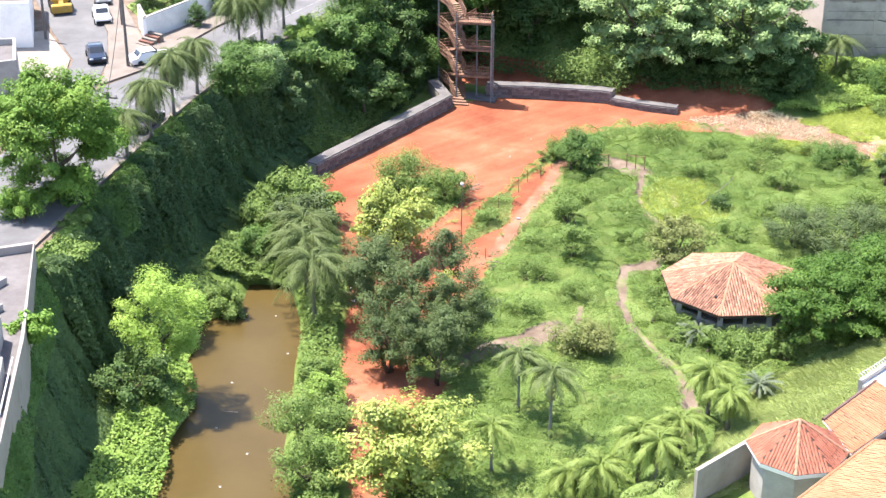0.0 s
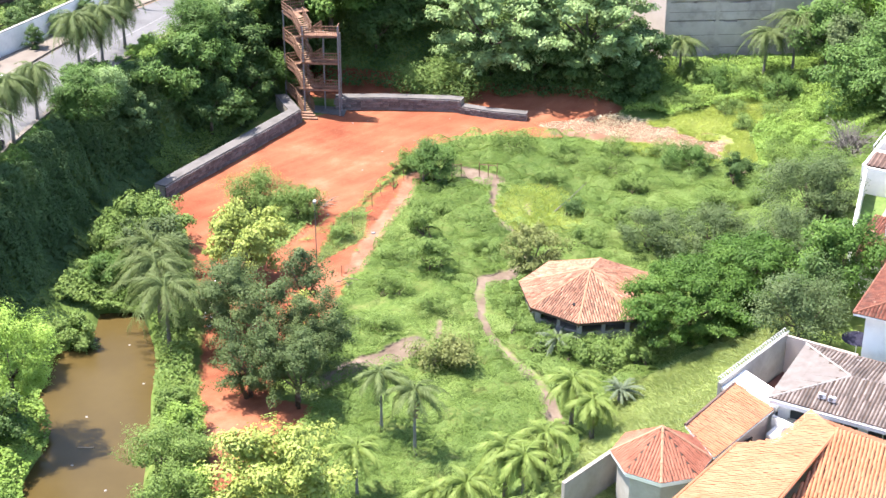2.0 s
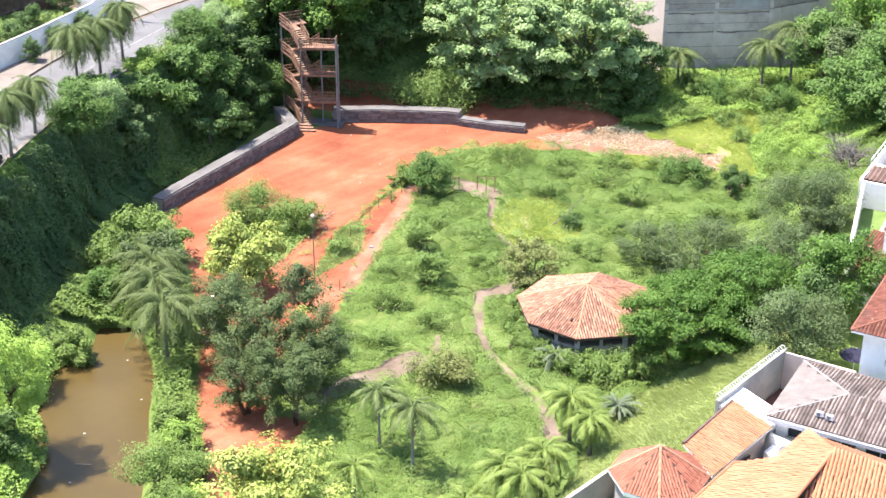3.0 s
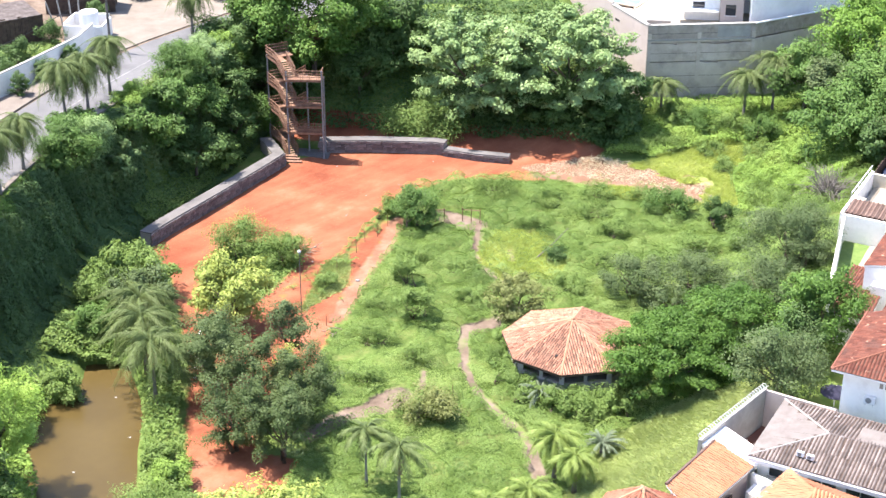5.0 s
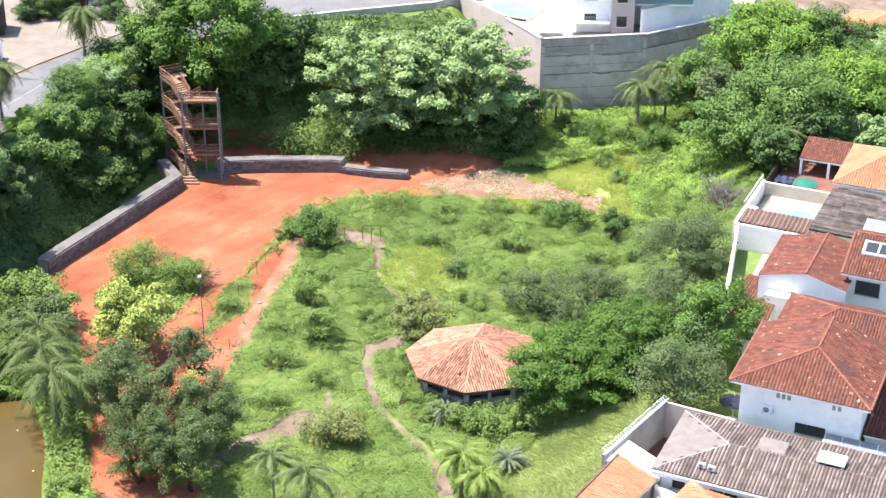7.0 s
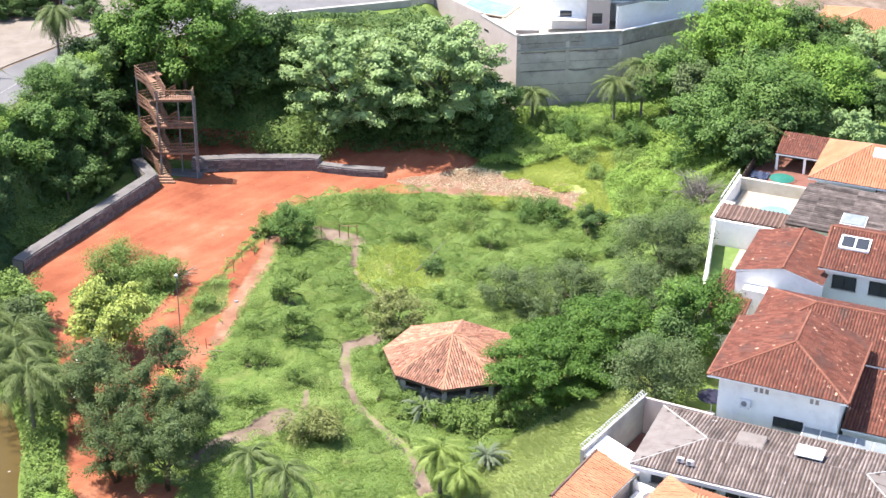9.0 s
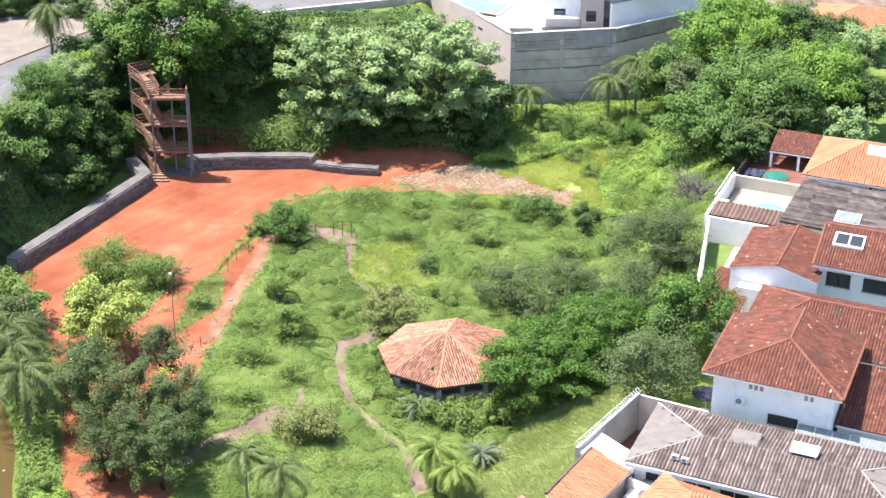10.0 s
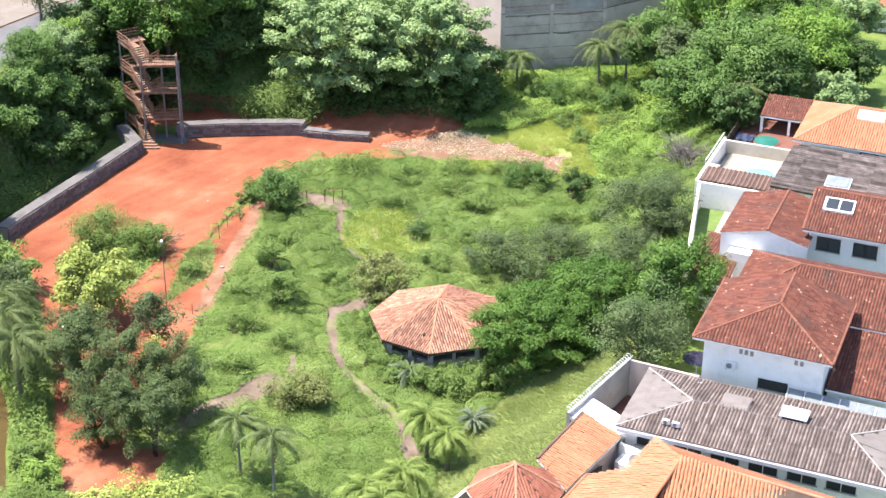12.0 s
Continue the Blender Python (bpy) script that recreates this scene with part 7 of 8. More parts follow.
tree("acacia_tree", "feathery bright green tree overhanging the pond", -41.0, 94.0, 9.2, 3.2, 3.0, 3.6, L_ACACIA, 9000, 0.2, 44, 0.85, slim=0.4, spray=0.3)
tree("bank_tree", "low leafy green tree at the foot of the bank", -42.0, 90.5, 4.6, 2.6, 2.2, 2.0, L_DARK, 2200, 0.3, 18, 0.8)
tree("bank_tree", "rounded green tree by the end of the stone wall", -39.4, 124.2, 4.8, 3.8, 3.0, 2.6, L_WEED, 3600, 0.32, 26, 0.9, flat=0.65)
tree("bank_tree", "feathery olive green tree by the pond", -37.2, 119.6, 4.6, 2.8, 3.0, 2.4, L_GREY, 3000, 0.26, 20, 0.85)
shrub("leafy green clump standing at the head of the pond", -40.8, 108.0, 2.6, 2.0, 1.8, L_WEED, 1700, 0.28)
shrub("rounded grey-green bush on the pond bank", -28.4, 88.2, 4.2, 2.6, 2.3, L_WEED, 2800, 0.2)
shrub("rounded bush beside the red track", -26.6, 83.6, 3.6, 2.2, 2.2, L_WEED, 2200, 0.22)
palm("palm_tree", "drooping feather palm beside the pond", -34.6, 110.6, 5.2, 4.1, 30, 1.3, 0.85, L_PALM, group="palms by the pond", skirt=60)
palm("palm_tree", "drooping feather palm beside the pond", -32.6, 106.0, 5.6, 4.1, 30, 1.3, 0.85, L_PALM, group="palms by the pond", skirt=60)
palm("palm_tree", "drooping feather palm beside the pond", -36.2, 115.6, 4.4, 4.1, 30, 1.3, 0.85, L_PALM, group="palms by the pond")

# street and bank
tree("street_tree", "large bright green leafy tree standing at the street edge", -53.2, 104.4, 10.7, 4.7, 4.4, 5.3, L_LEAFY, 26000, 0.32, 100, 0.95, z=9.8, slim=0.42, spray=0.6)
for x, y, h, ln in [(-50.9, 113.2, 3.0, 2.0), (-50.6, 118.0, 4.0, 2.4), (-50.4, 123.2, 4.9, 2.4), (-50.1, 128.7, 4.1, 2.5), (-50.1, 141.4, 4.8, 2.8), (-48.7, 144.4, 4.6, 2.8), (-47.8, 149.2, 4.8, 2.6), (-43.9, 169.6, 4.4, 2.6)]:
    palm("street_palm", "street palm with drooping grey-green fronds and a slim trunk", x, y, h + 0.9, ln * 1.2, 46, 1.6, 0.85, L_PALM, z=10.1, trunk_r=0.15, low=-1.15, group="street palms", skirt=110)
for x, y, zc, r, m in [(-42.4, 150.8, 7.6, 3.8, L_RICH), (-44.6, 145.6, 8.2, 3.0, L_RICH), (-48.0, 138.0, 9.2, 2.6, L_RICH), (-45.6, 140.4, 6.5, 2.6, L_VINE), (-39.4, 149.8, 4.2, 2.8, L_DARK), (-37.2, 153.6, 2.0, 2.0, L_WEED), (-40.6, 155.5, 7.4, 3.2, L_RICH), (-39.0, 160.6, 7.6, 3.2, L_DARK), (-37.0, 158.0, 3.6, 2.2, L_DARK), (-48.9, 95.8, 6.4, 1.7, L_WEED), (-45.6, 82.2, 5.4, 1.5, L_LEAFY), (-46.4, 99.5, 4.0, 1.4, L_VINE)]:
    zg = float(land(x, y))
    tree("bank_tree", "leafy green tree leaning out of the creeper-covered bank", x, y, max(zc + r * 0.8 - zg, 2.2), r, r * 0.95, min(r * 0.8, (zc + r * 0.8 - zg) * 0.5), m, int(420 * r * r), 0.36, 24, r * 0.3, flat=0.65, group="trees on the bank")
for x, y in [(-57.1, 147.9), (-55.9, 152.6), (-54.4, 157.4)]:
    shrub("clipped ball-shaped dark green shrub by the white street wall", x, y, 2.4, 1.1, 1.1, L_DARK, 1100, 0.18, 26, 0.3, z=10.15, group="clipped ball shrubs", stems=1)
for x, y, r in [(-64.0, 152.5, 1.4), (-61.2, 153.6, 1.2), (-60.4, 158.2, 1.3), (-53.0, 183.5, 2.2), (-49.6, 184.6, 1.8), (-56.2, 173.6, 1.2), (-58.8, 163.8, 1.4), (-44.0, 184.5, 2.0)]:
    shrub("dark leafy shrub beside the sheds behind the street", x, y, 1.0 + r, r, r, L_DARK, int(700 * r * r), 0.26, z=10.05, group="shrubs behind the street")
for x, y, r, m in [(-29.5, 97.0, 1.7, L_WEED), (-28.2, 94.0, 1.5, L_BRIGHT), (-27.0, 90.5, 1.6, L_WEED), (-25.8, 86.0, 1.4, L_BRIGHT)]:
    shrub("leafy green shrub on the verge between pond and track", x, y, 1.2 + r * 0.6, r, r, m, int(900 * r), 0.22, group="verge shrubs")
for k, (x, y) in enumerate([(-50.8, 100.5), (-48.4, 133.2), (-47.6, 136.2), (-46.4, 148.4), (-44.6, 152.6), (-43.0, 156.4), (-41.6, 161.4), (-40.4, 165.0)]):
    r = 1.5 + 0.45 * (k * 7 % 4)
    shrub("sunlit leafy shrub rooted on the crest of the bank", x + 0.9, y, r * 1.5, r, r * 1.1, (L_WEED, L_RICH, L_PALE, L_BRIGHT)[k % 4], int(700 * r * r), 0.26, 24, r * 0.3, z=8.6, group="shrubs on the crest of the bank")
shrub("bright leafy shrub at the foot of the street tree", -54.6, 100.6, 2.6, 1.9, 1.6, L_LEAFY, 1800, 0.26, z=9.9)
shrub("leafy shrub at the edge of the bank by the street tree", -51.4, 104.6, 3.0, 1.6, 2.2, L_RICH, 2000, 0.26, z=9.2)
# northern bank
tree("broadleaf_tree", "tall dense bright green tree towering behind the stair tower", -30.0, 170.8, 14.5, 9.0, 6.4, 6.6, L_FLAME, 20000, 0.42, 110, 1.25, group="trees on the northern bank")
tree("broadleaf_tree", "dark leafy tree beside the tall green tree", -20.5, 174.5, 5.5, 4.5, 4.0, 4.2, L_DARK, 6000, 0.42, 30, 1.3, group="trees on the northern bank")
tree("broadleaf_tree", "dark leafy tree above the stair tower", -38.2, 170.5, 4.6, 4.0, 4.0, 4.0, L_DARK, 5500, 0.42, 30, 1.2, group="trees on the northern bank")
tree("almond_tree", "broad pale green tree with layered large leaves", -11.2, 167.6, 12.4, 7.0, 6.8, 5.9, L_PALE, 12000, 0.46, 90, 1.0, flat=0.45, group="pale trees on the bank")
tree("almond_tree", "broad pale green tree with layered large leaves", -0.3, 167.5, 12.0, 7.0, 6.6, 5.9, L_PALE, 12000, 0.46, 90, 1.0, flat=0.45, group="pale trees on the bank")
tree("almond_tree", "lower pale green tree beneath the garage wall", 5.8, 168.6, 6.4, 3.4, 3.4, 3.0, L_DARK, 3600, 0.45, 26, 1.0, flat=0.55, group="pale trees on the bank")
shrub("light green grassy bush above the stone wall", -17.0, 164.8, 3.2, 5.0, 1.9, L_WEED, 4200, 0.36, 34, 0.7, slim=0.3)
shrub("dark leafy bush beside the stair tower", -35.6, 163.0, 5.0, 2.2, 2.0, L_RICH, 1900, 0.34, 16, 0.7)
# north-eastern corner
# the tree at (31.4, 149.0) is added to cast shade on the patio
for x, y, hc, r, m, lab in [(34.9, 174.9, 6, 6.2, L_LEAFY, "large light green tree beside the garage"), (41.3, 177.4, 6, 4.2, L_DARK, "dark green tree beside the garage"), (26.6, 171.1, 5.2, 4.0, L_RICH, "layered green tree below the garage wall"), (34.7, 158.9, 5, 5.6, L_RICH, "broad green tree in the gardens"), (41.6, 162.5, 5, 4.9, L_LEAFY, "bright green tree in the gardens"), (28.9, 155.8, 3.8, 4.9, L_RICH, "dense green tree at the corner of the lot"), (36.3, 154.0, 4, 3.0, L_DARK, "dark green tree behind the patio"), (31.4, 149.0, 3.6, 2.5, L_DARK, "dark green tree added at the patio edge to shade it"), (42.9, 154.1, 3, 2.8, L_PALE, "pale green garden tree"), (50.0, 174.2, 5, 3.2, L_PALE, "pale green garden tree"), (29.3, 166.5, 4.8, 3.4, L_GREY, "grey-green tree at the corner of the lot"), (47.7, 178.5, 5, 2.9, L_DARK, "dark leafy garden tree"), (32.2, 164.0, 3.4, 3.4, L_DARK, "dark leafy tree at the corner of the lot"), (46.5, 161.0, 3.6, 3.0, L_DARK, "dark leafy garden tree"), (31.0, 171.0, 4, 3.4, L_DARK, "dark leafy tree below the garage"), (38.5, 168.5, 4, 3.6, L_DARK, "dark leafy tree among the gardens"), (45.0, 170.5, 4.4, 3.6, L_RICH, "rich green garden tree")]:
    rz = min(r * 0.78, hc * 0.95)
    tree("garden_tree", lab, x, y, hc + rz, r, r * 0.92, rz, m, int(330 * r * r) + 700, 0.36, 34 + int(5 * r), r * 0.24, flat=0.65, group="garden trees")
palm("palm_tree", "feather palm below the garage wall", 23.1, 171.6, 7.0, 4.0, 36, 1.4, 0.85, L_PALM, group="palms below the garage")
palm("palm_tree", "feather palm below the garage wall", 19.8, 170.7, 5.4, 3.2, 30, 1.3, 0.75, L_PALM, group="palms below the garage")
palm("palm_tree", "young yellow-green palm below the garage wall", 10.3, 170.5, 4.4, 3.0, 28, 1.3, 0.7, L_PALM, group="palms below the garage")
palm("palm_tree", "feather palm beside the shaded patio", 32.6, 151.4, 4.4, 3.0, 26, 1.3, 0.65, L_PALM, skirt=60)
# lot, eastern half
tree("flame_tree", "broad layered dark green feathery tree beside the gazebo", 8.9, 109.4, 6.9, 5.3, 4.8, 3.1, L_FLAME, 24000, 0.22, 170, 0.72, flat=0.36, spray=0.3)
tree("flame_tree", "broad layered green feathery tree behind the gazebo", 13.7, 113.0, 6.2, 4.5, 4.2, 2.8, L_FLAME, 15000, 0.22, 110, 0.72, flat=0.36, spray=0.3)
for x, y, hc, r in [(6.5, 128.0, 2.0, 2.9), (12.0, 128.4, 2.0, 3.1), (17.2, 120.1, 2.6, 3.2), (20.0, 128.2, 3.0, 3.9), (14.9, 117.0, 2.6, 2.7), (21.4, 126.7, 2.0, 2.1), (9.4, 125.2, 1.4, 2.0)]:
    rz = min(r * 0.8, hc * 0.95)
    tree("olive_tree", "fine-leaved grey-green tree in the lot", x, y, hc + rz, r, r * 0.9, rz, L_GREY, int(560 * r * r), 0.18, 46, r * 0.22, group="grey-green trees", stems=2)
tree("conifer_tree", "dense dark green tree by the garden wall", 20.4, 110.9, 7.4, 2.9, 2.7, 3.4, L_FLAME, 6400, 0.26, 40, 0.8)
# lower crown in the dark leaf colour, painting the shade under the taller one
tree("conifer_tree", "tree by the garden wall, shade put into its dark leaf colour", 18.8, 108.6, 4.6, 2.0, 2.0, 2.2, L_DARK, 2400, 0.28, 20, 0.8)
tree("round_tree", "rounded olive green fine-leaved tree by the garden wall", 16.4, 102.9, 5.9, 3.1, 3.0, 2.7, L_GREY, 6500, 0.2, 44, 0.85)
tree("small_tree", "small round yellow-flowered tree beside the gazebo", -4.0, 122.0, 5.0, 2.8, 2.6, 2.3, L_OLIVE, 3400, 0.26, 26, 0.75)
shrub("rounded dark green bush in the weeds", 10.6, 147.0, 2.4, 2.5, 1.8, L_RICH, 2200, 0.22)
shrub("rounded dark green bush in the weeds", 15.2, 144.6, 2.6, 1.7, 1.5, L_DARK, 1700, 0.22)
shrub("leafy green bush by the exercise bars", -14.9, 141.2, 4.2, 2.4, 2.0, L_RICH, 2400, 0.24)
shrub("slender open green sapling in the weeds", -13.2, 121.6, 3.4, 1.8, 1.6, L_WEED, 1100, 0.24)
shrub("slender open green sapling in the weeds", -14.6, 128.2, 3.0, 1.4, 1.3, L_WEED, 800, 0.24)
shrub("low spreading olive green bush in the weeds", -10.5, 105.6, 2.2, 2.6, 2.0, L_OLIVE, 1800, 0.24)
shrub("low dark green bush in the weeds", -0.8, 135.4, 1.3, 1.3, 1.0, L_DARK, 800, 0.2)
shrub("leafy green bush below the gazebo", 1.9, 107.2, 2.0, 2.2, 1.4, L_WEED, 1700, 0.24)
shrub("leafy green bush below the gazebo", 4.8, 107.4, 2.0, 1.9, 1.4, L_WEED, 1500, 0.24)
shrub("low bush on the weedy strip beside the track", -22.0, 127.5, 1.3, 1.3, 1.1, L_WEED, 700, 0.2)
shrub("low bush at the top of the trodden path", -18.3, 143.6, 1.8, 1.3, 1.4, L_WEED, 900, 0.2)
for x, y, r, m in [(12.0, 169.6, 2.0, L_WEED), (15.0, 168.2, 2.4, L_RICH), (18.6, 167.4, 2.2, L_WEED), (21.8, 166.4, 2.2, L_RICH), (25.0, 156.0, 2.4, L_BRIGHT), (21.0, 152.6, 2.0, L_BRIGHT), (23.6, 148.4, 2.0, L_BRIGHT), (19.6, 157.4, 1.5, L_BRIGHT), (24.0, 161.6, 1.8, L_BRIGHT)]:
    shrub("full leafy bush on the slope under the concrete wall", x, y, 1.2 + r * 0.6, r, r * 0.9, m, int(700 * r), 0.22, group="bushes on the slope")
for x, y, r in [(3.4, 150.4, 1.8), (-2.0, 148.5, 2.0), (-7.6, 150.5, 2.2), (5.0, 141.5, 1.6), (0.5, 129.0, 1.5), (-8.5, 126.0, 1.4), (13.0, 138.5, 1.9), (18.5, 141.0, 2.2), (20.6, 149.0, 2.7), (23.8, 139.8, 2.2), (26.2, 147.0, 1.8), (17.5, 158.8, 1.6), (20.6, 161.8, 2.0), (15.4, 163.0, 1.7), (10.8, 164.2, 1.8), (7.4, 163.6, 1.6), (22.6, 144.4, 1.9), (17.0, 138.0, 1.6), (9.6, 134.2, 1.5), (4.4, 134.6, 1.4), (-3.4, 141.8, 1.5), (2.6, 146.0, 1.5), (8.0, 150.2, 1.4), (-9.6, 131.4, 1.2), (-12.4, 114.8, 1.3), (-16.4, 110.8, 1.3), (-14.0, 134.0, 1.5), (-15.8, 117.5, 1.6), (-16.5, 124.0, 1.3)]:
    shrub("leafy green bush among the weeds", x, y, 0.75 + r * 0.36, r * 1.15, r, L_WEED, int(620 * r), 0.18, group="bushes among the weeds")
palm("royal_palm", "slim palm with a pale trunk and arching fronds", -14.0, 95.8, 4.4, 2.3, 17, 1.15, 0.6, L_PALM, trunk_r=0.11, shaft=0.7, bark=M_PALE_BARK, group="slim palms")
palm("royal_palm", "slim palm with a pale trunk and arching fronds", -11.2, 92.9, 4.8, 2.6, 18, 1.15, 0.62, L_PALM, trunk_r=0.13, shaft=0.8, bark=M_PALE_BARK, group="slim palms", skirt=24)
palm("royal_palm", "slim palm with a pale trunk and arching fronds", -14.6, 87.6, 3.4, 2.3, 17, 1.1, 0.6, L_PALM_Y, trunk_r=0.11, shaft=0.6, bark=M_PALE_BARK, group="slim palms")
for x, y, h, ln, n in [(-0.1, 97.6, 4.2, 2.5, 24), (-1.8, 88.4, 3.8, 2.4, 24), (-4.3, 86.2, 4.3, 2.5, 24), (-6.8, 84.4, 2.8, 2.7, 26), (-3.0, 84.4, 3.4, 2.4, 22), (-9.0, 85.6, 2.2, 2.4, 22), (1.4, 95.4, 3.2, 2.0, 20)]:
    palm("palm_tree", "bushy yellow-green feather palm in the lot", x, y, h, ln, n, 1.25, 0.7, L_PALM_Y, trunk_r=0.17, low=-0.6, high=1.45, group="yellow-green palms", skirt=30)
palm("cycad", "stiff grey-green cycad at the edge of the grass", 3.5, 101.6, 0.9, 1.9, 22, 0.5, 0.28, L_CYCAD, trunk_r=0.22, low=-0.1, high=1.2, stiff=True, group="cycads")
palm("cycad", "stiff grey-green cycad below the gazebo", -1.5, 108.9, 1.1, 2.0, 22, 0.5, 0.28, L_CYCAD, trunk_r=0.22, low=-0.1, high=1.2, stiff=True, group="cycads")


# trees added to fill the bank's shade, with that shade in their dark leaf colour
for x, y, h, r in [(-24.6, 169.6, 6.0, 3.2), (-20.6, 172.6, 5.0, 2.8), (-31.6, 167.6, 5.4, 2.8), (-10.6, 167.6, 5.0, 2.8), (-6.0, 166.8, 5.0, 3.0), (2.6, 165.4, 5.6, 3.0), (-2.0, 166.2, 5.6, 3.0), (5.6, 164.8, 4.8, 2.4), (-35.4, 168.4, 5.4, 2.8)]:
    tree("understory_tree", "leafy understory tree, leaf colour darkened for the shade of the bank", x, y, h, r, r * 0.8, h * 0.48, L_DARK, int(380 * r * r), 0.34, 24, r * 0.32, group="understory trees")


def bare_bush(x, y, size, twigs, label):
    t = thing("bare_bush", label, "shrub", "leafless bushes", at=(x, y, float(land(x, y))))
    rr = random.Random(4)
    bm = bmesh.new()
    for k in range(twigs):
        a, e = rr.uniform(0, 6.28), rr.uniform(0.15, 1.3)
        ln = rr.uniform(1.6, 4.6) * size
        d = Vector((math.cos(a) * math.cos(e), math.sin(a) * math.cos(e), math.sin(e)))
        p = Vector((rr.uniform(-0.6, 0.6), rr.uniform(-0.6, 0.6), 0)) + d * rr.uniform(0, 0.7)
        m = p + d * ln * 0.55 + Vector((rr.uniform(-0.3, 0.3), rr.uniform(-0.3, 0.3), 0.2))
        tube([p, m, p + d * ln * 0.8 + Vector((rr.uniform(-0.7, 0.7), rr.uniform(-0.7, 0.7), -0.5))], [0.035, 0.025, 0.012], 4, bm)
    part("tangle", bm, M_PALM_BARK, t)


bare_bush(25.8, 143.9, 1.0, 230, "leafless grey bush of tangled twigs by the garden wall")
bare_bush(-16.2, 147.6, 0.42, 90, "small leafless lilac-grey bush beside the exercise bars")

shrub("leafy green clump at the foot of the bank", -41.8, 121.8, 3.2, 2.2, 2.4, L_WEED, 2000, 0.28)
shrub("leafy green clump at the head of the pond", -40.6, 116.4, 2.8, 2.4, 2.0, L_RICH, 1900, 0.26)
shrub("leafy green clump at the edge of the gazebo", -4.4, 112.2, 1.6, 1.3, 1.6, L_WEED, 1000, 0.2)
shrub("leafy green clump at the edge of the gazebo", -2.6, 109.6, 1.5, 1.4, 1.1, L_WEED, 1000, 0.2)
shrub("yellow-flowering bush at the edge of the grove", -22.4, 108.4, 4.6, 1.0, 1.0, L_YELLOW, 500, 0.2)


for x, y, r in [(-5.2, 114.6, 1.0), (-4.6, 117.4, 1.1), (-3.4, 110.9, 1.0), (-0.4, 108.4, 1.0), (1.4, 108.4, 1.1), (3.4, 108.3, 1.0)]:
    shrub("tall green weeds growing against the gazebo wall", x, y, 1.7, r, r, L_WEED, 1000, 0.18, group="weeds by the gazebo")


def dry_brush():
    """Cut pale stalks thrown over the bare end of the yard, heaped in one corner."""
    x, y, rng = scatter(DRY_END, 34000, 61)
    heap = np.exp(-((x - 3.0) / 2.6) ** 2 - ((y - 159.6) / 1.1) ** 2)
    k = rng.random(len(x)) < (0.12 + 0.4 * np.clip(lumps(x, y, 1.5, 7) - 0.3, 0, 1) + 0.95 * heap + 0.5 * np.clip(lumps(x, y, 2.6, 9) - 0.35, 0, 1)) * (line_distance(x, y, [(-3.3, 155.8), (2.8, 154.4), (9.4, 152.8)]) > 0.7)
    x, y, heap = x[k], y[k], heap[k]
    n = len(x)
    f = rng.normal(size=(n, 3)) * np.array([0.6, 0.6, 0.3]) + np.array([0, 0, 0.9])
    z = land(x, y) + 0.05 + heap * np.abs(rng.normal(0, 0.4, n))
    tagged(link_mesh("dry_brush", leaf_mesh("dry_brush", np.stack([x, y, z], 1), f, rng.uniform(0.2, 0.6, n), 0.10), L_STRAW), "pale dry cut stalks strewn over the end of the yard", "brush", kind="stuff")


dry_brush()

# ---- small things in the lot ----
def yard_lamp():
    t = thing("lamp_post", "thin tall lamp post with a white globe beside the red yard", "lamp post", at=(-23.3, 121.6, 0))
    part("shaft", tube([(0, 0, -0.1), (0, 0, 6.3)], [0.045, 0.03], 8), M_POLE, t)
    bm = bmesh.new()
    bmesh.ops.create_uvsphere(bm, u_segments=14, v_segments=10, radius=0.15)
    bmesh.ops.translate(bm, verts=bm.verts, vec=(0, 0, 6.45))
    part("globe", bm, M_PLASTIC_W, t, "white glass globe", smooth=True)
    part("collar", tube([(0, 0, 6.22), (0, 0, 6.32)], 0.09, 10), M_STEEL, t)


yard_lamp()


def exercise_bars(x, y, turn, n):
    t = thing("exercise_bars", "rusty steel exercise bars on trodden ground", "exercise bars", "exercise bars", (x, y, 0), turn)
    for k in range(n):
        part("post", tube([(k * 0.9, 0, -0.1), (k * 0.9, 0, 1.6 - 0.15 * (k % 2))], 0.045, 8), M_RUST, t)
    part("bar", tube([(-0.1, 0, 1.35), ((n - 1) * 0.9 + 0.1, 0, 1.35)], 0.04, 8), M_RUST, t)


exercise_bars(-13.2, 142.6, 12, 2)
exercise_bars(-10.5, 143.0, -6, 3)

rr = random.Random(12)
for x, y in [(-18.6, 138.6), (-19.7, 137.4), (-20.2, 134.8), (-21.4, 130.2), (-22.9, 128.6), (-24.2, 126.2), (-17.9, 141.2), (-20.8, 120.0), (-8.6, 108.6)]:
    t = thing("fence_post", "thin weathered wooden fence post", "fence post", "fence posts", (x, y, 0))
    part("stake", tube([(0, 0, -0.1), (rr.uniform(-0.06, 0.06), rr.uniform(-0.06, 0.06), rr.uniform(1.1, 1.7))], [0.035, 0.028], 6), M_RUST, t)


def branch_pile(x, y, label, seed, n=9, ln=1.6):
    t = thing("branch_pile", label, "branches", at=(x, y, float(land(x, y)) + 0.05))
    r2 = random.Random(seed)
    for k in range(n):
        a = r2.uniform(0, 6.28)
        L2 = r2.uniform(0.5, ln)
        p = Vector((r2.uniform(-0.6, 0.6), r2.uniform(-0.6, 0.6), r2.uniform(0.0, 0.3)))
        part("branch", tube([p, p + Vector((math.cos(a) * L2 * 0.5, math.sin(a) * L2 * 0.5, 0.15)), p + Vector((math.cos(a) * L2, math.sin(a) * L2, 0.05))], [0.06, 0.045, 0.02], 5), M_TIMBER, t)


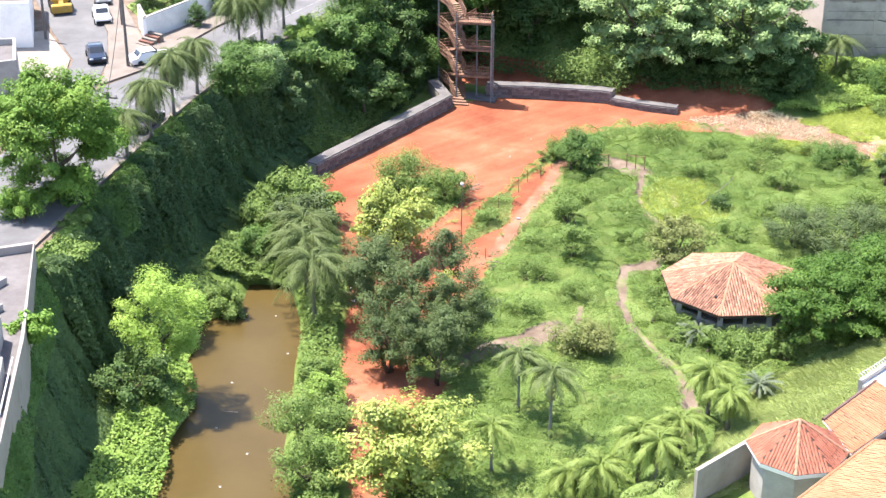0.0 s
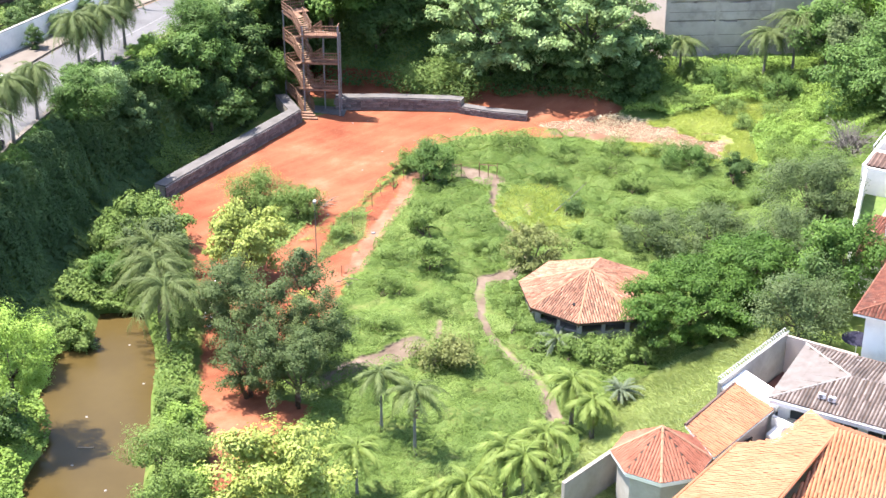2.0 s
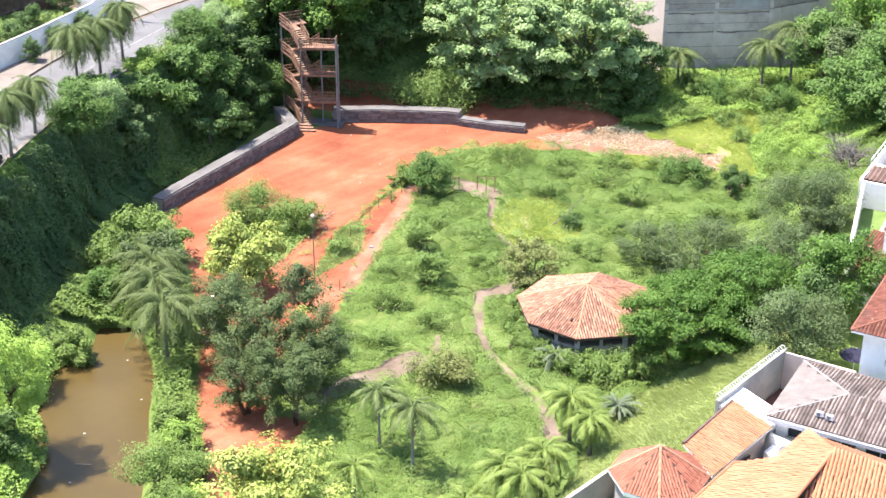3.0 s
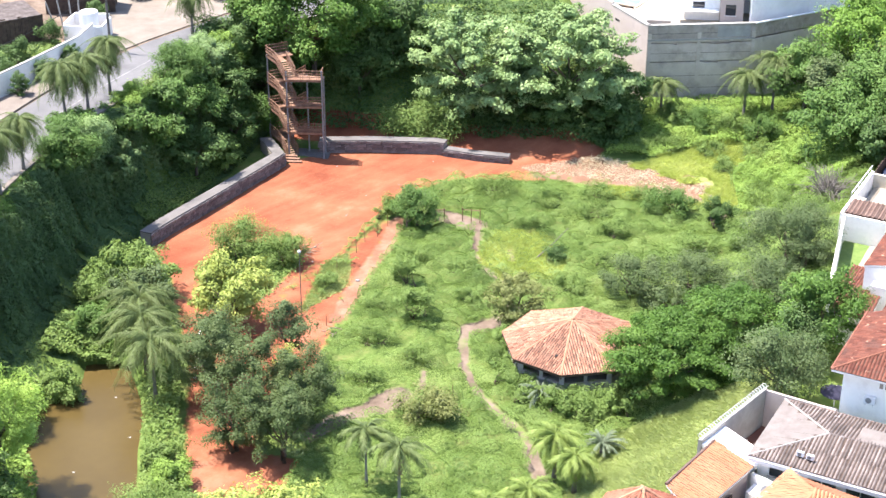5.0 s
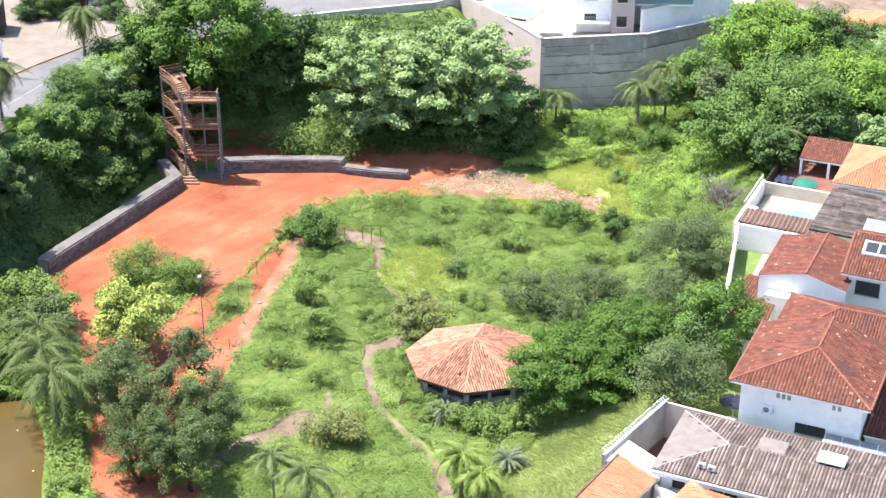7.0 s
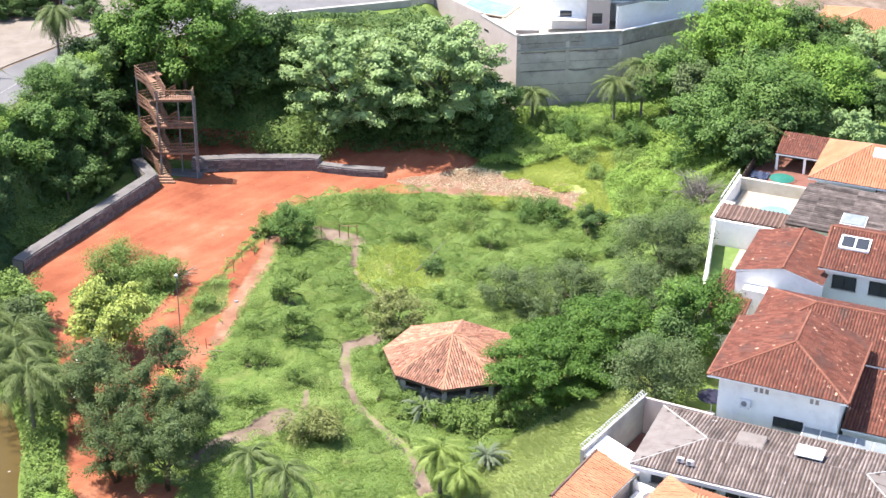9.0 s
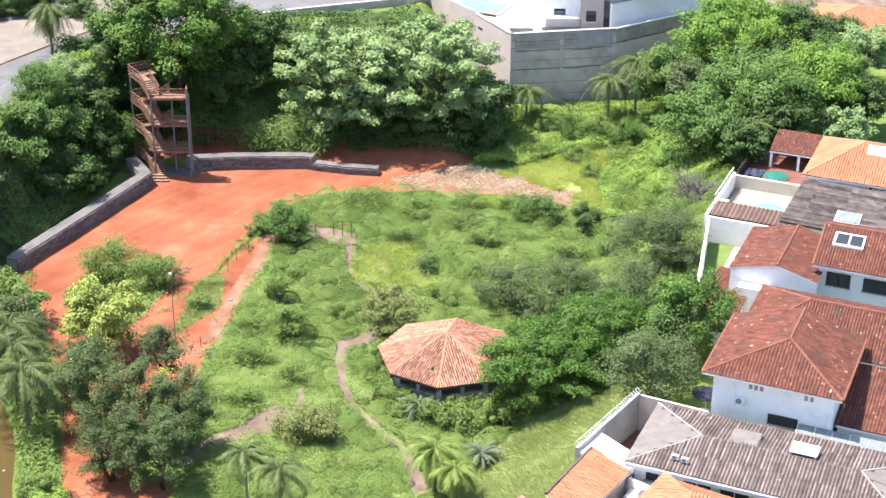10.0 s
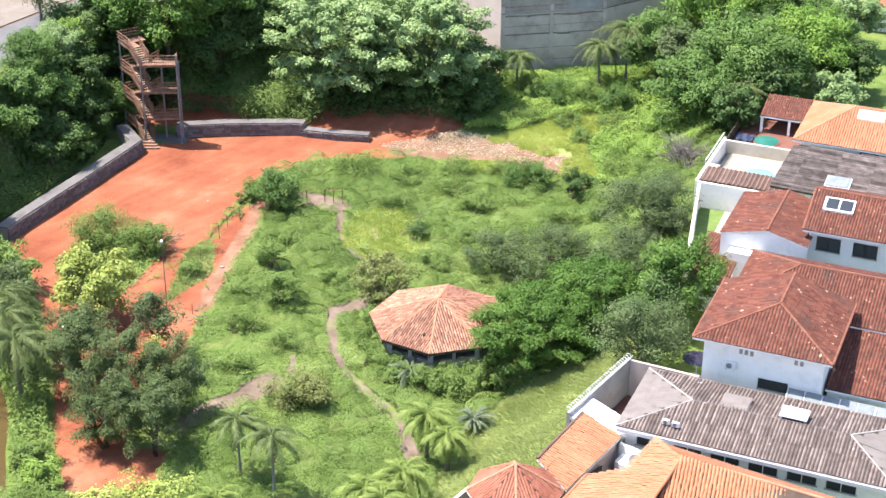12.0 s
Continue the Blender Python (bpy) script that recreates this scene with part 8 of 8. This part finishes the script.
branch_pile(-25.2, 134.2, "pile of pale cut branches on the red earth", 3, 12, 2.0)
branch_pile(-20.3, 118.6, "broken branches lying on the bare earth", 5, 7)
for x, y, n in [(-31.2, 115.4, 26), (-30.4, 112.6, 22)]:
    t = thing("rubble_heap", "scattered heap of pale grey rubble beside the track", "rubble", "rubble heaps", (x, y, float(land(x, y))))
    for k in range(n):
        s = rr.uniform(0.08, 0.24)
        bm = boxed(-s, -s * 0.7, -s * 0.4, s, s * 0.7, s * 0.4, s * 0.15)
        bmesh.ops.rotate(bm, verts=bm.verts, cent=(0, 0, 0), matrix=Euler((rr.uniform(-0.5, 0.5), rr.uniform(-0.5, 0.5), rr.uniform(0, 6))).to_matrix())
        bmesh.ops.translate(bm, verts=bm.verts, vec=(rr.gauss(0, 0.45), rr.gauss(0, 1.0), s * 0.3))
        part("lump", bm, M_CONC_PALE if k % 3 else M_WHITE, t)
t = thing("soil_heap", "low heap of dark red soil behind the planted island", "soil", at=(-30.0, 138.4, 0.0))
bm = bmesh.new()
bmesh.ops.create_grid(bm, x_segments=26, y_segments=14, size=1.0)
for v in bm.verts:
    r = min(v.co.xy.length, 1.0)
    v.co = Vector((v.co.x * 2.6, v.co.y * 1.1, 0.75 * (1 - r * r) ** 1.5 + 0.12 * noise.noise(v.co * 4) - 0.04))
part("mound", bm, M_SOIL, t, smooth=True)
t = thing("fallen_pole", "long thin pole leaning in the weeds", "pole", at=(-1.4, 136.6, 0.2))
part("stick", tube([(-1.3, -1.6, 0.0), (0.2, 0.3, 0.7), (1.6, 2.2, 1.5)], [0.06, 0.05, 0.03], 6), M_POLE, t)
t = thing("floating_plank", "pale plank floating on the pond", "plank", at=(-35.6, 92.9, -1.0), turn=4)
part("board", boxed(-0.6, -0.07, -0.02, 0.6, 0.07, 0.05, 0.01), M_TIMBER, t)
for k, (x, y) in enumerate([(-35.9, 90.6), (-33.8, 102.2), (-36.6, 108.0), (-32.6, 87.8), (-33.2, 83.5), (-36.8, 97.0)]):
    t = thing("floating_scrap", "pale scrap of litter floating on the pond", "litter", "floating scraps", (x, y, -0.995), 31 * k)
    bm = bmesh.new()
    bmesh.ops.create_icosphere(bm, subdivisions=2, radius=0.09)
    for v in bm.verts:
        v.co = Vector((v.co.x * 1.3, v.co.y, v.co.z * 0.35)) * (1 + 0.3 * noise.noise(v.co * 7 + Vector((k, 0, 0))))
    part("scrap", bm, M_CONC_PALE, t)
rr = random.Random(8)
for k in range(26):
    x, y = rr.uniform(-36, -6), rr.uniform(127, 160)
    if float(ring_poly_distance(np.array([x]), np.array([y]), RED_YARD)[0]) < 0.5:
        continue
    t = thing("stone", "pale loose stone lying on the red earth", "stone", "loose stones", (x, y, float(land(x, y)) + 0.02), rr.uniform(0, 360))
    s = rr.uniform(0.04, 0.1)
    bm = bmesh.new()
    bmesh.ops.create_icosphere(bm, subdivisions=1, radius=s)
    for v in bm.verts:
        v.co = Vector((v.co.x * 1.4, v.co.y, v.co.z * 0.6)) * (1 + 0.4 * noise.noise(v.co * 9 + Vector((k, 3, 0))))
    part("chip", bm, M_SOIL if k % 2 else M_CONC, t)

t = thing("rock", "small pale grey rock lying on the trodden path", "rock", at=(-19.3, 128.9, 0.08), turn=20)
bm = bmesh.new()
bmesh.ops.create_icosphere(bm, subdivisions=2, radius=0.18)
for v in bm.verts:
    v.co = Vector((v.co.x * 1.3, v.co.y, v.co.z * 0.5)) * (1 + 0.35 * noise.noise(v.co * 3.1))
part("boulder", bm, M_FIELDSTONE, t)
